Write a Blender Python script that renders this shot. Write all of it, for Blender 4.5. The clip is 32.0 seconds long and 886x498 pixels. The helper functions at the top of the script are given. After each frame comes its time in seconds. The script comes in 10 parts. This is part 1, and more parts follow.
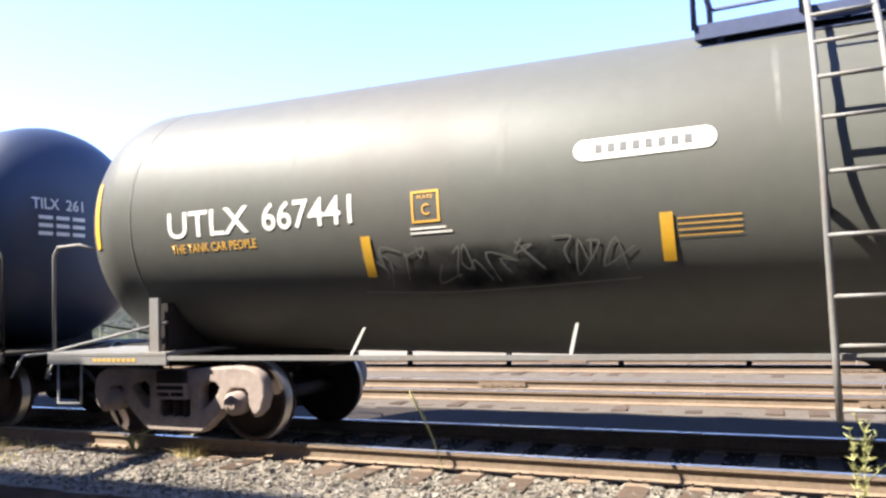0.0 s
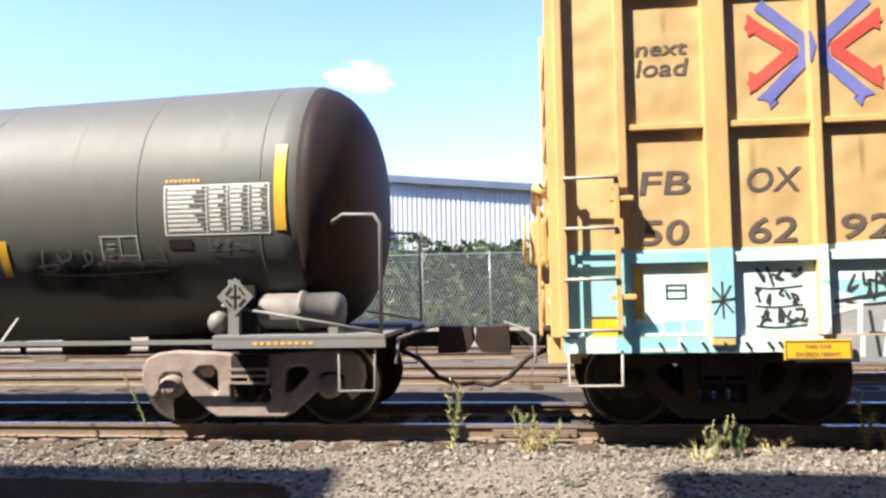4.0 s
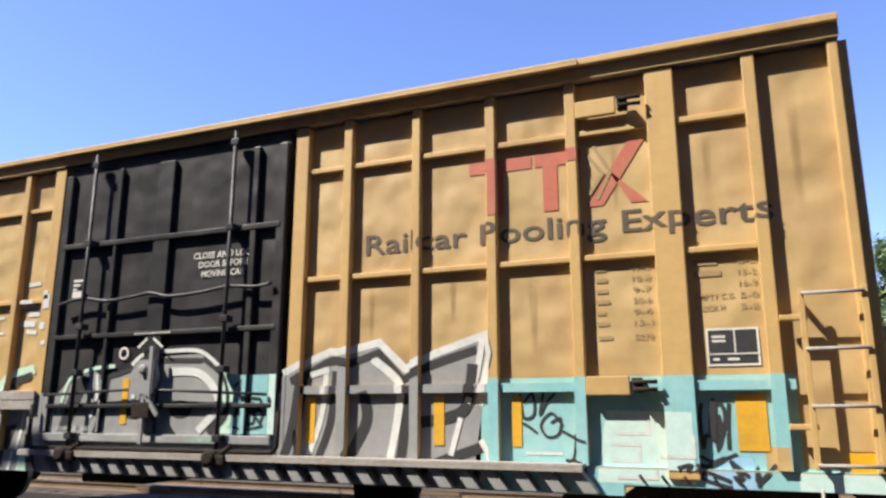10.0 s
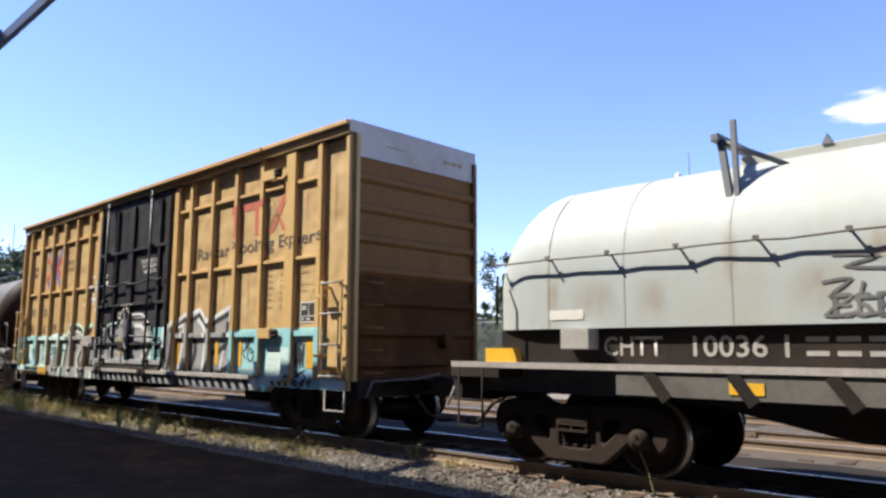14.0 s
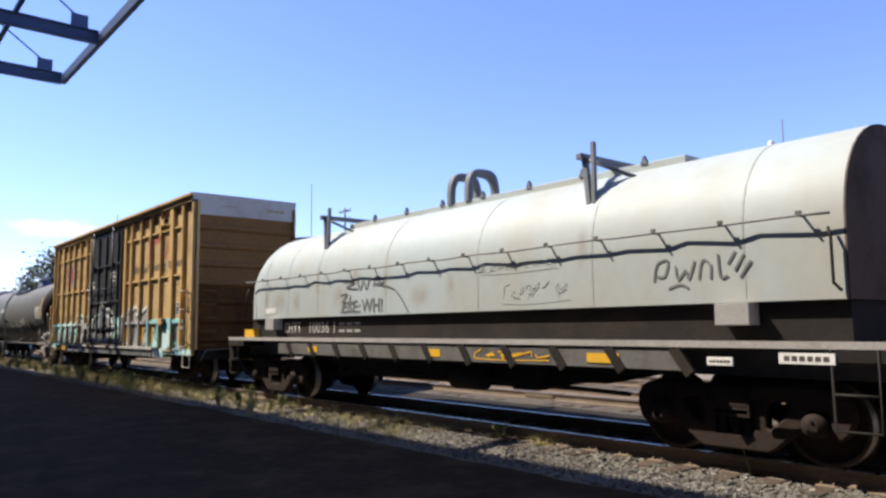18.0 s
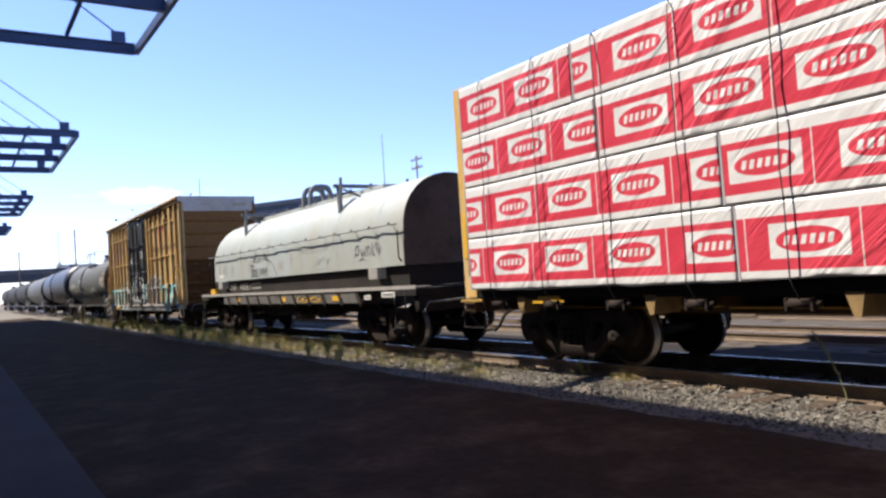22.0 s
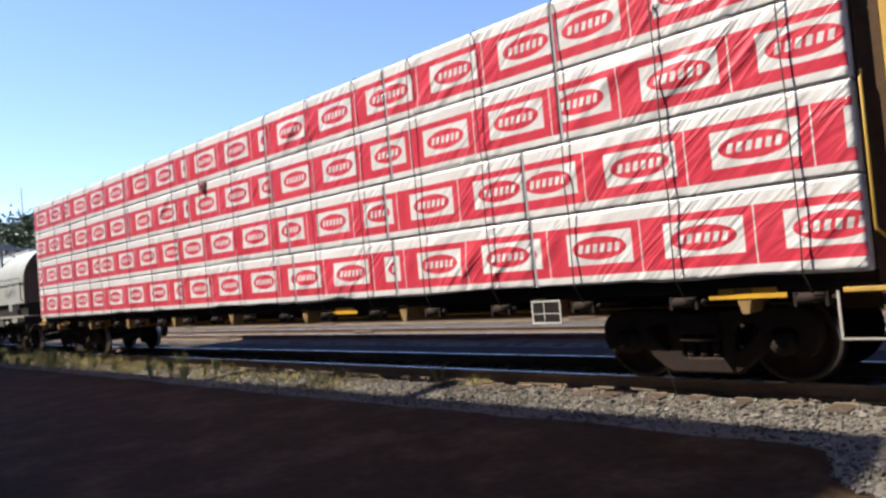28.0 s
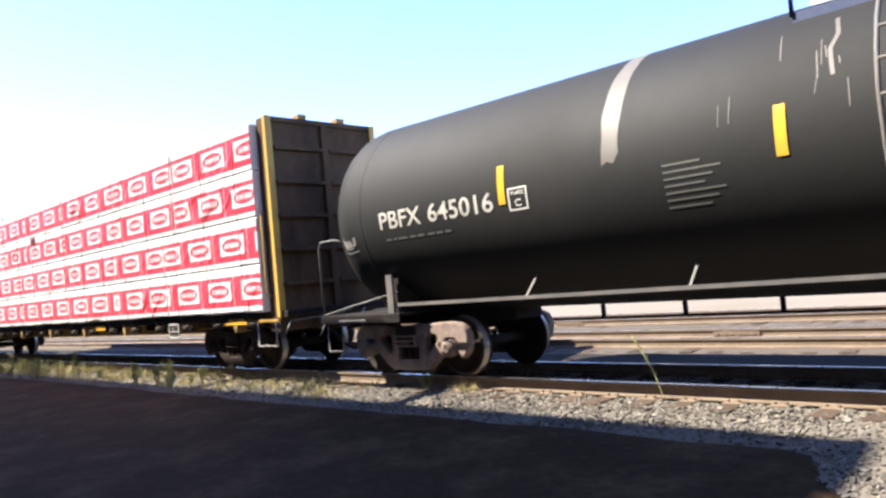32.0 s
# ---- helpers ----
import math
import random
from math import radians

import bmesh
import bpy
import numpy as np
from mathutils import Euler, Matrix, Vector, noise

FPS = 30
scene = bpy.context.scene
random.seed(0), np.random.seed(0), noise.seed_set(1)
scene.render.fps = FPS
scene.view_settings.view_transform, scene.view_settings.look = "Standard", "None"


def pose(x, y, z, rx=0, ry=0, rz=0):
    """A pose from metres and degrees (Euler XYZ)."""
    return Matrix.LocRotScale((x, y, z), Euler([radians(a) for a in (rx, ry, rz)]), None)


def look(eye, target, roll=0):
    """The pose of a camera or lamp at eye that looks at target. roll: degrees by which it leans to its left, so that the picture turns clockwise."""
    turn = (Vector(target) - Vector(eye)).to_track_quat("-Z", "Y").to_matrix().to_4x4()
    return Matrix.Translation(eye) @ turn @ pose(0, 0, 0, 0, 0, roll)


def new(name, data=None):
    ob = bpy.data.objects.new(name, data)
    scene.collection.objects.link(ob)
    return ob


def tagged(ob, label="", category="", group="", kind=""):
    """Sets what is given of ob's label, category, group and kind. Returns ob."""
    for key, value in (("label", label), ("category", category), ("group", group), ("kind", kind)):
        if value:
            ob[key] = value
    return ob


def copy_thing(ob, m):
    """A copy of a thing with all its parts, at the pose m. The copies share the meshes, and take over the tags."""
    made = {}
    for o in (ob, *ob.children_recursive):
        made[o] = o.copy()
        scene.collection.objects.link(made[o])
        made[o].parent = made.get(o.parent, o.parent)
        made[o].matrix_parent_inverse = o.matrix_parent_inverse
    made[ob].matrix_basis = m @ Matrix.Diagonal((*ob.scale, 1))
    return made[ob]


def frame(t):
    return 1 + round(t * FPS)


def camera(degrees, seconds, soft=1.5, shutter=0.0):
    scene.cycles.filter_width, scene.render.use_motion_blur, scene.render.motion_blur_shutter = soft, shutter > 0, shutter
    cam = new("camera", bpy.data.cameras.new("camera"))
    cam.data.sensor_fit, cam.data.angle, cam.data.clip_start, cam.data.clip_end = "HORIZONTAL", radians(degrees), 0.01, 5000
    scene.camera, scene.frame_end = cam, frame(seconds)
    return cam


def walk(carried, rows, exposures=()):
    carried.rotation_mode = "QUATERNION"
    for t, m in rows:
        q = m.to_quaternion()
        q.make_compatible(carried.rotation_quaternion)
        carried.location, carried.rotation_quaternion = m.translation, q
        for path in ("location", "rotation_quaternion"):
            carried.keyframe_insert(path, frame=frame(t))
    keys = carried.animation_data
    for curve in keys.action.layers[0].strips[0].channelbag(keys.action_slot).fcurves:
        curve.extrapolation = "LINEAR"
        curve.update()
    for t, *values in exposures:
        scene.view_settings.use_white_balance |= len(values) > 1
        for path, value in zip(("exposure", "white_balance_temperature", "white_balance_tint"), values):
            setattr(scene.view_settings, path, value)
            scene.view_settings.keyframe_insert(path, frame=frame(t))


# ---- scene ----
CAMERA_HEIGHT = 1.5
# seconds, place, yaw, pitch, roll of the camera
CAMERA = [
    (0, -1.25, 1.48, -0.02, 24.80, 3.95, 2.16),
    (0.5, -0.47, 0.61, 0.02, 22.78, 3.53, 2.91),
    (1, 0.00, 0.00, 0.00, 18.00, 2.69, 2.88),
    (1.5, 0.00, 0.00, 0.00, 13.94, 1.98, 2.39),
    (2, 0.00, 0.00, 0.00, 10.67, 2.45, 2.21),
    (2.5, 0.00, 0.00, 0.00, 9.29, 3.66, 2.78),
    (3, 0.00, 0.00, 0.00, 8.65, 3.95, 2.36),
    (3.5, 0.00, 0.00, 0.00, 6.96, 3.51, 1.19),
    (5.5, 0.00, 0.00, 0.00, 6.82, 1.96, 0.60),
    (6, 0.00, 0.00, 0.00, 6.89, 3.06, -1.94),
    (6.5, 0.00, 0.00, 0.00, 8.83, 5.61, -0.95),
    (7, 0.00, 0.00, 0.00, 10.30, 9.39, -1.58),
    (7.5, 0.00, 0.00, 0.00, 12.07, 10.77, -2.52),
    (8, 0.00, 0.00, 0.00, 15.49, 10.93, 0.15),
    (8.5, 0.00, 0.00, 0.00, 18.77, 11.88, -0.59),
    (9, 0.00, 0.00, 0.00, 19.21, 11.86, -2.11),
    (9.5, 0.00, 0.00, 0.00, 20.40, 12.28, -1.20),
    (10, 0.00, 0.00, 0.00, 22.64, 12.47, -0.03),
    (10.5, 0.00, 0.00, 0.00, 27.08, 11.82, 1.02),
    (11, 0.00, 0.00, 0.00, 33.01, 10.97, 1.34),
    (11.5, 0.00, 0.00, 0.00, 46.34, 8.91, -0.79),
    (12, 0.00, 0.00, 0.00, 52.45, 7.41, -1.04),
    (12.5, 0.00, 0.00, 0.00, 54.04, 7.63, 0.16),
    (13, 0.00, 0.00, 0.00, 52.96, 6.67, -0.30),
    (13.5, 0.00, 0.00, 0.00, 46.26, 6.40, 1.58),
    (14, 0.00, 0.00, 0.00, 43.92, 7.65, -0.12),
    (14.5, 0.00, 0.00, 0.00, 42.49, 6.78, -0.13),
    (16.5, 0.00, 0.00, 0.00, 52.48, 6.19, 0.17),
    (17, 0.00, 0.00, 0.00, 52.05, 6.15, 0.49),
    (17.5, 0.00, 0.00, 0.00, 51.16, 6.13, 0.53),
    (18, 0.00, 0.00, 0.00, 50.44, 6.07, 0.60),
    (18.5, 0.00, 0.00, 0.00, 49.84, 6.20, 0.53),
    (19, 0.00, 0.00, 0.00, 49.06, 6.25, 1.37),
    (19.5, 0.00, 0.00, 0.00, 48.66, 6.06, 3.64),
    (20, 0.00, 0.00, 0.00, 51.23, 4.73, 3.84),
    (20.5, 0.00, 0.00, 0.00, 52.55, 2.19, 2.77),
    (21, 0.00, 0.00, 0.00, 52.67, 1.85, 3.38),
    (21.5, 0.00, 0.00, 0.00, 52.40, 1.65, 3.35),
    (22, 0.00, 0.00, 0.00, 56.51, 1.96, 3.77),
    (22.5, 0.00, 0.00, 0.00, 58.49, 1.52, 2.68),
    (23, 0.00, 0.00, 0.00, 58.53, 1.43, 3.18),
    (23.5, 0.00, 0.00, 0.00, 58.65, 2.81, 3.80),
    (24, 0.00, 0.00, 0.00, 57.72, 3.67, 4.36),
    (24.5, 0.00, 0.00, 0.00, 56.91, 3.65, 4.18),
    (26.5, 0.00, 0.00, 0.00, 47.75, 2.38, 5.20),
    (27, 0.00, 0.00, 0.00, 46.24, 2.13, 5.20),
    (27.5, 0.00, 0.00, 0.00, 45.54, 1.96, 5.16),
    (28, 0.00, 0.00, 0.00, 45.09, 1.81, 5.14),
    (28.5, 0.00, 0.00, 0.00, 45.13, 1.71, 4.92),
    (29, 0.00, 0.00, 0.00, 45.14, 1.88, 4.78),
    (29.5, 0.00, 0.00, 0.00, 45.90, 2.19, 5.28),
    (30, 0.00, 0.00, 0.00, 45.56, 2.28, 5.31),
    (30.5, 0.00, 0.00, 0.00, 45.34, 2.34, 5.13),
    (31, 0.00, 0.00, 0.00, 44.81, 2.44, 5.04),
    (31.5, 0.00, 0.00, 0.00, 44.54, 2.51, 5.22),
    (32, 0.00, 0.00, 0.00, 44.14, 2.24, 5.24),
]
# how far the train has rolled, in metres
ROLLED = [
    (0, 0.000), (0.5, 1.249), (1, 2.505), (1.5, 3.761), (2, 5.034), (2.5, 6.311), (3, 7.597), (3.5, 8.872), (5.5, 13.941),
    (6, 15.217), (6.5, 16.483), (7, 17.755), (7.5, 19.016), (8, 20.281), (8.5, 21.531), (9, 22.791), (9.5, 24.033),
    (10, 25.266), (10.5, 26.480), (11, 27.743), (11.5, 29.056), (12, 30.383), (12.5, 31.664), (13, 32.909), (13.5, 34.133),
    (14, 35.369), (14.5, 36.615), (16.5, 41.703), (17, 42.978), (17.5, 44.236), (18, 45.506), (18.5, 46.755), (19, 48.017),
    (19.5, 49.254), (20, 50.489), (20.5, 51.704), (21, 52.961), (21.5, 54.191), (22, 55.446), (22.5, 56.680), (23, 57.911),
    (23.5, 59.115), (24, 60.348), (24.5, 61.588), (26.5, 66.741), (27, 68.005), (27.5, 69.240), (28, 70.477), (28.5, 71.703),
    (29, 72.955), (29.5, 74.182), (30, 75.418), (30.5, 76.632), (31, 77.868), (31.5, 79.067), (32, 80.288),
]
# seconds, stops
EXPOSURES = [(0, 2.4), (0.5, 2.2), (1, 2.08), (2, 2.12), (3.5, 2.08), (5.5, 1.42), (7, 1.36), (9, 1.42), (10, 1.22), (11, 1.12), (12, 1.17), (14, 1.25), (18, 1.05), (22, 1.16), (24.5, 1.25), (27, 1.13), (29, 1.15), (30.5, 1.3), (31, 1.58), (32, 2.15)]
import functools
from mathutils.geometry import tessellate_polygon

LENS = 61.98
HEIGHT = CAMERA_HEIGHT        # the camera over the top of the rails
cam = camera(LENS, 32.0, soft=2.6)
walk(cam, [(t, pose(x, y, HEIGHT + z, 90 + p, r, a)) for t, x, y, z, a, p, r in CAMERA], EXPOSURES)

# ---- light ----
SUN = Vector((-0.65, -0.52, 1.0)).normalized()     # towards the sun
world = bpy.data.worlds.new("sky")
scene.world = world
world.use_nodes = True
wn, wl = world.node_tree.nodes, world.node_tree.links
sky = wn.new("ShaderNodeTexSky")
sky.sky_type = 'NISHITA'
sky.sun_disc = False
sky.sun_elevation = math.asin(SUN.z)
sky.sun_rotation = math.atan2(SUN.x, SUN.y)
sky.air_density, sky.dust_density, sky.ozone_density = 1.0, 0.0, 3.2
tint = wn.new("ShaderNodeVectorMath")      # a clear deep blue day
tint.operation = 'MULTIPLY'
tint.inputs[1].default_value = (0.955, 0.945, 1.25)
wl.new(sky.outputs[0], tint.inputs[0])
wl.new(tint.outputs[0], wn["Background"].inputs[0])
wn["Background"].inputs[1].default_value = 0.10
sun_data = bpy.data.lights.new("sun", 'SUN')
sun_data.energy, sun_data.angle, sun_data.color = 4.2, radians(0.53), (1.0, 0.93, 0.82)
sun = new("sun", sun_data)
sun.matrix_world = look((0, 0, 60), Vector((0, 0, 60)) - SUN)


# ---- materials ----
def socket(node, name, value):
    node.inputs[name].default_value = value


def material(name, colour, rough=0.7, metal=0.0, grain=12.0, vary=0.25, dirt=None, dirt_scale=0.8, dirt_amount=0.5,
             bump=0.15, streak=1.0, per_object=0.0, per_island=0.0, gloss=0.5, dent=0.0):
    """Paint, metal, earth: a base colour with fine grain, larger stains of a second colour, and relief."""
    m = bpy.data.materials.new(name)
    m.use_nodes = True
    n, l = m.node_tree.nodes, m.node_tree.links
    b = n["Principled BSDF"]
    socket(b, "Roughness", rough), socket(b, "Metallic", metal), socket(b, "Specular IOR Level", gloss)
    co = n.new("ShaderNodeTexCoord")
    mp = n.new("ShaderNodeMapping")
    l.new(co.outputs["Object"], mp.inputs[0])
    socket(mp, "Scale", (1, 1, 1 / streak))
    fine = n.new("ShaderNodeTexNoise")
    socket(fine, "Scale", grain), socket(fine, "Detail", 6.0), socket(fine, "Roughness", 0.65)
    l.new(co.outputs["Object"], fine.inputs["Vector"])
    large = n.new("ShaderNodeTexNoise")
    socket(large, "Scale", dirt_scale), socket(large, "Detail", 5.0), socket(large, "Roughness", 0.6)
    l.new(mp.outputs[0], large.inputs["Vector"])
    ramp = n.new("ShaderNodeMapRange")
    socket(ramp, "From Min", 0.45), socket(ramp, "From Max", 0.72), socket(ramp, "To Max", dirt_amount)
    l.new(large.outputs[0], ramp.inputs[0])
    mix = n.new("ShaderNodeMix")
    mix.data_type = 'RGBA'
    mix.inputs[6].default_value = (*colour, 1)
    mix.inputs[7].default_value = (*(dirt or [c * 0.55 for c in colour]), 1)
    l.new(ramp.outputs[0], mix.inputs[0])
    tone = n.new("ShaderNodeMapRange")
    socket(tone, "To Min", 1 - vary), socket(tone, "To Max", 1 + vary)
    l.new(fine.outputs[0], tone.inputs[0])
    last = tone.outputs[0]
    for amount, node, out in ((per_object, "ShaderNodeObjectInfo", "Random"), (per_island, "ShaderNodeNewGeometry", "Random Per Island")):
        if amount:
            rnd = n.new(node)
            r2 = n.new("ShaderNodeMapRange")
            socket(r2, "To Min", 1 - amount), socket(r2, "To Max", 1 + amount)
            l.new(rnd.outputs[out], r2.inputs[0])
            mul = n.new("ShaderNodeMath")
            mul.operation = 'MULTIPLY'
            l.new(last, mul.inputs[0]), l.new(r2.outputs[0], mul.inputs[1])
            last = mul.outputs[0]
    sc = n.new("ShaderNodeVectorMath")
    sc.operation = 'SCALE'
    l.new(mix.outputs[2], sc.inputs[0]), l.new(last, sc.inputs["Scale"])
    l.new(sc.outputs[0], b.inputs["Base Color"])
    rr = n.new("ShaderNodeMapRange")
    socket(rr, "To Min", max(0.02, rough - 0.12)), socket(rr, "To Max", min(1.0, rough + 0.12))
    l.new(large.outputs[0], rr.inputs[0]), l.new(rr.outputs[0], b.inputs["Roughness"])
    if bump:
        bp = n.new("ShaderNodeBump")
        socket(bp, "Strength", bump), socket(bp, "Distance", 0.02)
        l.new(fine.outputs[0], bp.inputs["Height"]), l.new(bp.outputs[0], b.inputs["Normal"])
        if dent:        # shallow dents and buckles in thin sheet
            buckle = n.new("ShaderNodeTexNoise")
            socket(buckle, "Scale", 2.1), socket(buckle, "Detail", 1.0)
            l.new(co.outputs["Object"], buckle.inputs["Vector"])
            bp2 = n.new("ShaderNodeBump")
            socket(bp2, "Strength", dent), socket(bp2, "Distance", 0.12)
            l.new(buckle.outputs[0], bp2.inputs["Height"]), l.new(bp2.outputs[0], bp.inputs["Normal"])
    return m


def worn_off(name, colour, amount=0.7, grain=9.0, stretch=1.0, soft=0.5):
    """Paint mist, dust or rust that thins out to nothing at its edges and in its grain; needs a UV from 0 to 1."""
    m = bpy.data.materials.new(name)
    m.use_nodes = True
    n, l = m.node_tree.nodes, m.node_tree.links
    b = n["Principled BSDF"]
    socket(b, "Base Color", (*colour, 1)), socket(b, "Roughness", 0.75), socket(b, "Specular IOR Level", 0.15)
    uv = n.new("ShaderNodeUVMap")
    mid = n.new("ShaderNodeMapping")
    socket(mid, "Location", (-1, -1, 0)), socket(mid, "Scale", (2, 2, 1))
    l.new(uv.outputs[0], mid.inputs[0])
    sep = n.new("ShaderNodeSeparateXYZ")
    l.new(mid.outputs[0], sep.inputs[0])
    fall = []
    for k in (0, 1):
        a = n.new("ShaderNodeMath")
        a.operation = 'ABSOLUTE'
        l.new(sep.outputs[k], a.inputs[0])
        r = n.new("ShaderNodeMapRange")
        r.interpolation_type = 'SMOOTHSTEP'
        socket(r, "From Min", 1.0), socket(r, "From Max", 1.0 - soft)
        l.new(a.outputs[0], r.inputs[0])
        fall.append(r.outputs[0])
    co = n.new("ShaderNodeTexCoord")
    mp = n.new("ShaderNodeMapping")
    socket(mp, "Scale", (1, 1, 1 / stretch))
    l.new(co.outputs["Object"], mp.inputs[0])
    grit = n.new("ShaderNodeTexNoise")
    socket(grit, "Scale", grain), socket(grit, "Detail", 5.0), socket(grit, "Roughness", 0.6)
    l.new(mp.outputs[0], grit.inputs["Vector"])
    gr = n.new("ShaderNodeMapRange")
    socket(gr, "From Min", 0.3), socket(gr, "From Max", 0.68), socket(gr, "To Min", 0.1), socket(gr, "To Max", amount)
    l.new(grit.outputs[0], gr.inputs[0])
    last = gr.outputs[0]
    for f in fall:
        k = n.new("ShaderNodeMath")
        k.operation = 'MULTIPLY'
        l.new(last, k.inputs[0]), l.new(f, k.inputs[1])
        last = k.outputs[0]
    l.new(last, b.inputs["Alpha"])
    return m


# ---- mesh helpers ----
def box(bm, x0, x1, y0, y1, z0, z1, bevel=0.0):
    v = [bm.verts.new((x, y, z)) for x in (x0, x1) for y in (y0, y1) for z in (z0, z1)]
    fs = [bm.faces.new([v[i] for i in q]) for q in ((0, 1, 3, 2), (4, 6, 7, 5), (0, 4, 5, 1), (2, 3, 7, 6), (0, 2, 6, 4), (1, 5, 7, 3))]
    if bevel:
        es = list({e for f in fs for e in f.edges})
        bmesh.ops.bevel(bm, geom=es, offset=bevel, segments=2, profile=0.6, affect='EDGES')
    return bm


def rod(bm, p, q, r, seg=10, r2=None):
    """A round bar from p to q."""
    p, q = Vector(p), Vector(q)
    d = (q - p).normalized()
    a = d.orthogonal().normalized()
    b = d.cross(a)
    rings = []
    for c, rad in ((p, r), (q, r if r2 is None else r2)):
        rings.append([bm.verts.new(c + rad * (math.cos(2 * math.pi * i / seg) * a + math.sin(2 * math.pi * i / seg) * b)) for i in range(seg)])
    for i in range(seg):
        f = bm.faces.new((rings[0][i], rings[0][(i + 1) % seg], rings[1][(i + 1) % seg], rings[1][i]))
        f.smooth = True
    bm.faces.new(rings[0][::-1]), bm.faces.new(rings[1])
    return bm


def pipe(bm, pts, r, seg=8):
    """A bent round bar through the points, in one piece."""
    pts = [Vector(p) for p in pts]
    dirs = [(q - p).normalized() for p, q in zip(pts, pts[1:])]
    a = dirs[0].orthogonal().normalized()
    rings = []
    for i, p in enumerate(pts):
        t = (dirs[max(0, i - 1)] + dirs[min(i, len(dirs) - 1)])
        t = t.normalized() if t.length > 1e-6 else dirs[min(i, len(dirs) - 1)]
        a = (a - t * a.dot(t)).normalized()
        b = t.cross(a)
        k = 1 / max(0.6, abs(t.dot(dirs[min(i, len(dirs) - 1)])))
        rings.append([bm.verts.new(p + r * k * (math.cos(2 * math.pi * j / seg) * a + math.sin(2 * math.pi * j / seg) * b)) for j in range(seg)])
    for u, v in zip(rings, rings[1:]):
        for j in range(seg):
            bm.faces.new((u[j], u[(j + 1) % seg], v[(j + 1) % seg], v[j])).smooth = True
    bm.faces.new(rings[0][::-1]), bm.faces.new(rings[-1])
    return bm


def bar(bm, p, q, w, h):
    """A flat bar from p to q in the plane of x and z: w across in y, h in that plane."""
    p, q = Vector(p), Vector(q)
    d = (q - p).normalized()
    y = Vector((0, 1, 0))
    n = d.cross(y).normalized() * h / 2
    v = [bm.verts.new(c + sx * n + sy * y * w / 2) for c in (p, q) for sx in (-1, 1) for sy in (-1, 1)]
    for f in ((0, 1, 3, 2), (4, 6, 7, 5), (0, 4, 5, 1), (2, 3, 7, 6), (0, 2, 6, 4), (1, 5, 7, 3)):
        bm.faces.new([v[i] for i in f])
    return bm


def lathe(bm, profile, seg=48, y=0.0, z=0.0, axis="x"):
    """A body of revolution round the x axis (or y, z) through y, z."""
    rings = []
    for u, r in profile:
        ring = []
        for i in range(seg):
            a = 2 * math.pi * i / seg
            c, s = r * math.cos(a), r * math.sin(a)
            ring.append(bm.verts.new({"x": (u, y + c, z + s), "y": (y + c, u, z + s), "z": (y + c, z + s, u)}[axis]))
        rings.append(ring)
    for a, b in zip(rings, rings[1:]):
        for i in range(seg):
            f = bm.faces.new((a[i], a[(i + 1) % seg], b[(i + 1) % seg], b[i]))
            f.smooth = True
    bm.faces.new(rings[0][::-1]), bm.faces.new(rings[-1])
    return bm


def slab(bm, outline, y0, y1):
    """An outline in x and z, pulled through from y0 to y1."""
    a = [bm.verts.new((x, y0, z)) for x, z in outline]
    b = [bm.verts.new((x, y1, z)) for x, z in outline]
    n = len(a)
    bm.faces.new(a), bm.faces.new(b[::-1])
    for i in range(n):
        bm.faces.new((a[i], b[i], b[(i + 1) % n], a[(i + 1) % n]))
    return bm


def part(name, bm, mat, parent=None, label="", m=None):
    """Links a bmesh as one mesh object under a thing or under a part."""
    bmesh.ops.recalc_face_normals(bm, faces=bm.faces)
    me = bpy.data.meshes.new(name)
    bm.to_mesh(me)
    bm.free()
    me.materials.append(mat)
    ob = new(name, me)
    ob.parent = parent
    if m is not None:
        ob.matrix_basis = m
    if label:
        tagged(ob, label)
    return ob


def again(ob, m, parent=None):
    """One more piece on the same mesh."""
    o = new(ob.name.split(".")[0], ob.data)
    o.parent = parent if parent else ob.parent
    o.matrix_basis = m
    if "label" in ob:
        o["label"] = ob["label"]
    return o


def thing(name, label, category, group="", kind=""):
    return tagged(new(name), label, category, group, kind)


def letters(text, size, flat=False):
    """Words as a flat bmesh in x and z, from the built-in font."""
    cu = bpy.data.curves.new("words", 'FONT')
    cu.body, cu.size, cu.resolution_u, cu.offset = text, size, 3, 0.012 * size
    ob = bpy.data.objects.new("words", cu)
    scene.collection.objects.link(ob)
    bpy.context.view_layer.update()
    me = bpy.data.meshes.new_from_object(ob.evaluated_get(bpy.context.evaluated_depsgraph_get()))
    bpy.data.objects.remove(ob)
    bpy.data.curves.remove(cu)
    bm = bmesh.new()
    bm.from_mesh(me)
    bpy.data.meshes.remove(me)
    for v in bm.verts:
        v.co = Vector((v.co.x, 0, v.co.y))
    return bm


# the train: where each car stands at the start, and how it rolls
TRACK_Y = 8.9
train = []          # (thing, x at the start)
wheels = []         # wheelsets that turn


def coupled(thing_, x):
    thing_.location = (x, TRACK_Y, 0)
    train.append((thing_, x))
    return thing_


def rolled(t):
    return float(np.interp(t, [r[0] for r in ROLLED], [r[1] for r in ROLLED]))

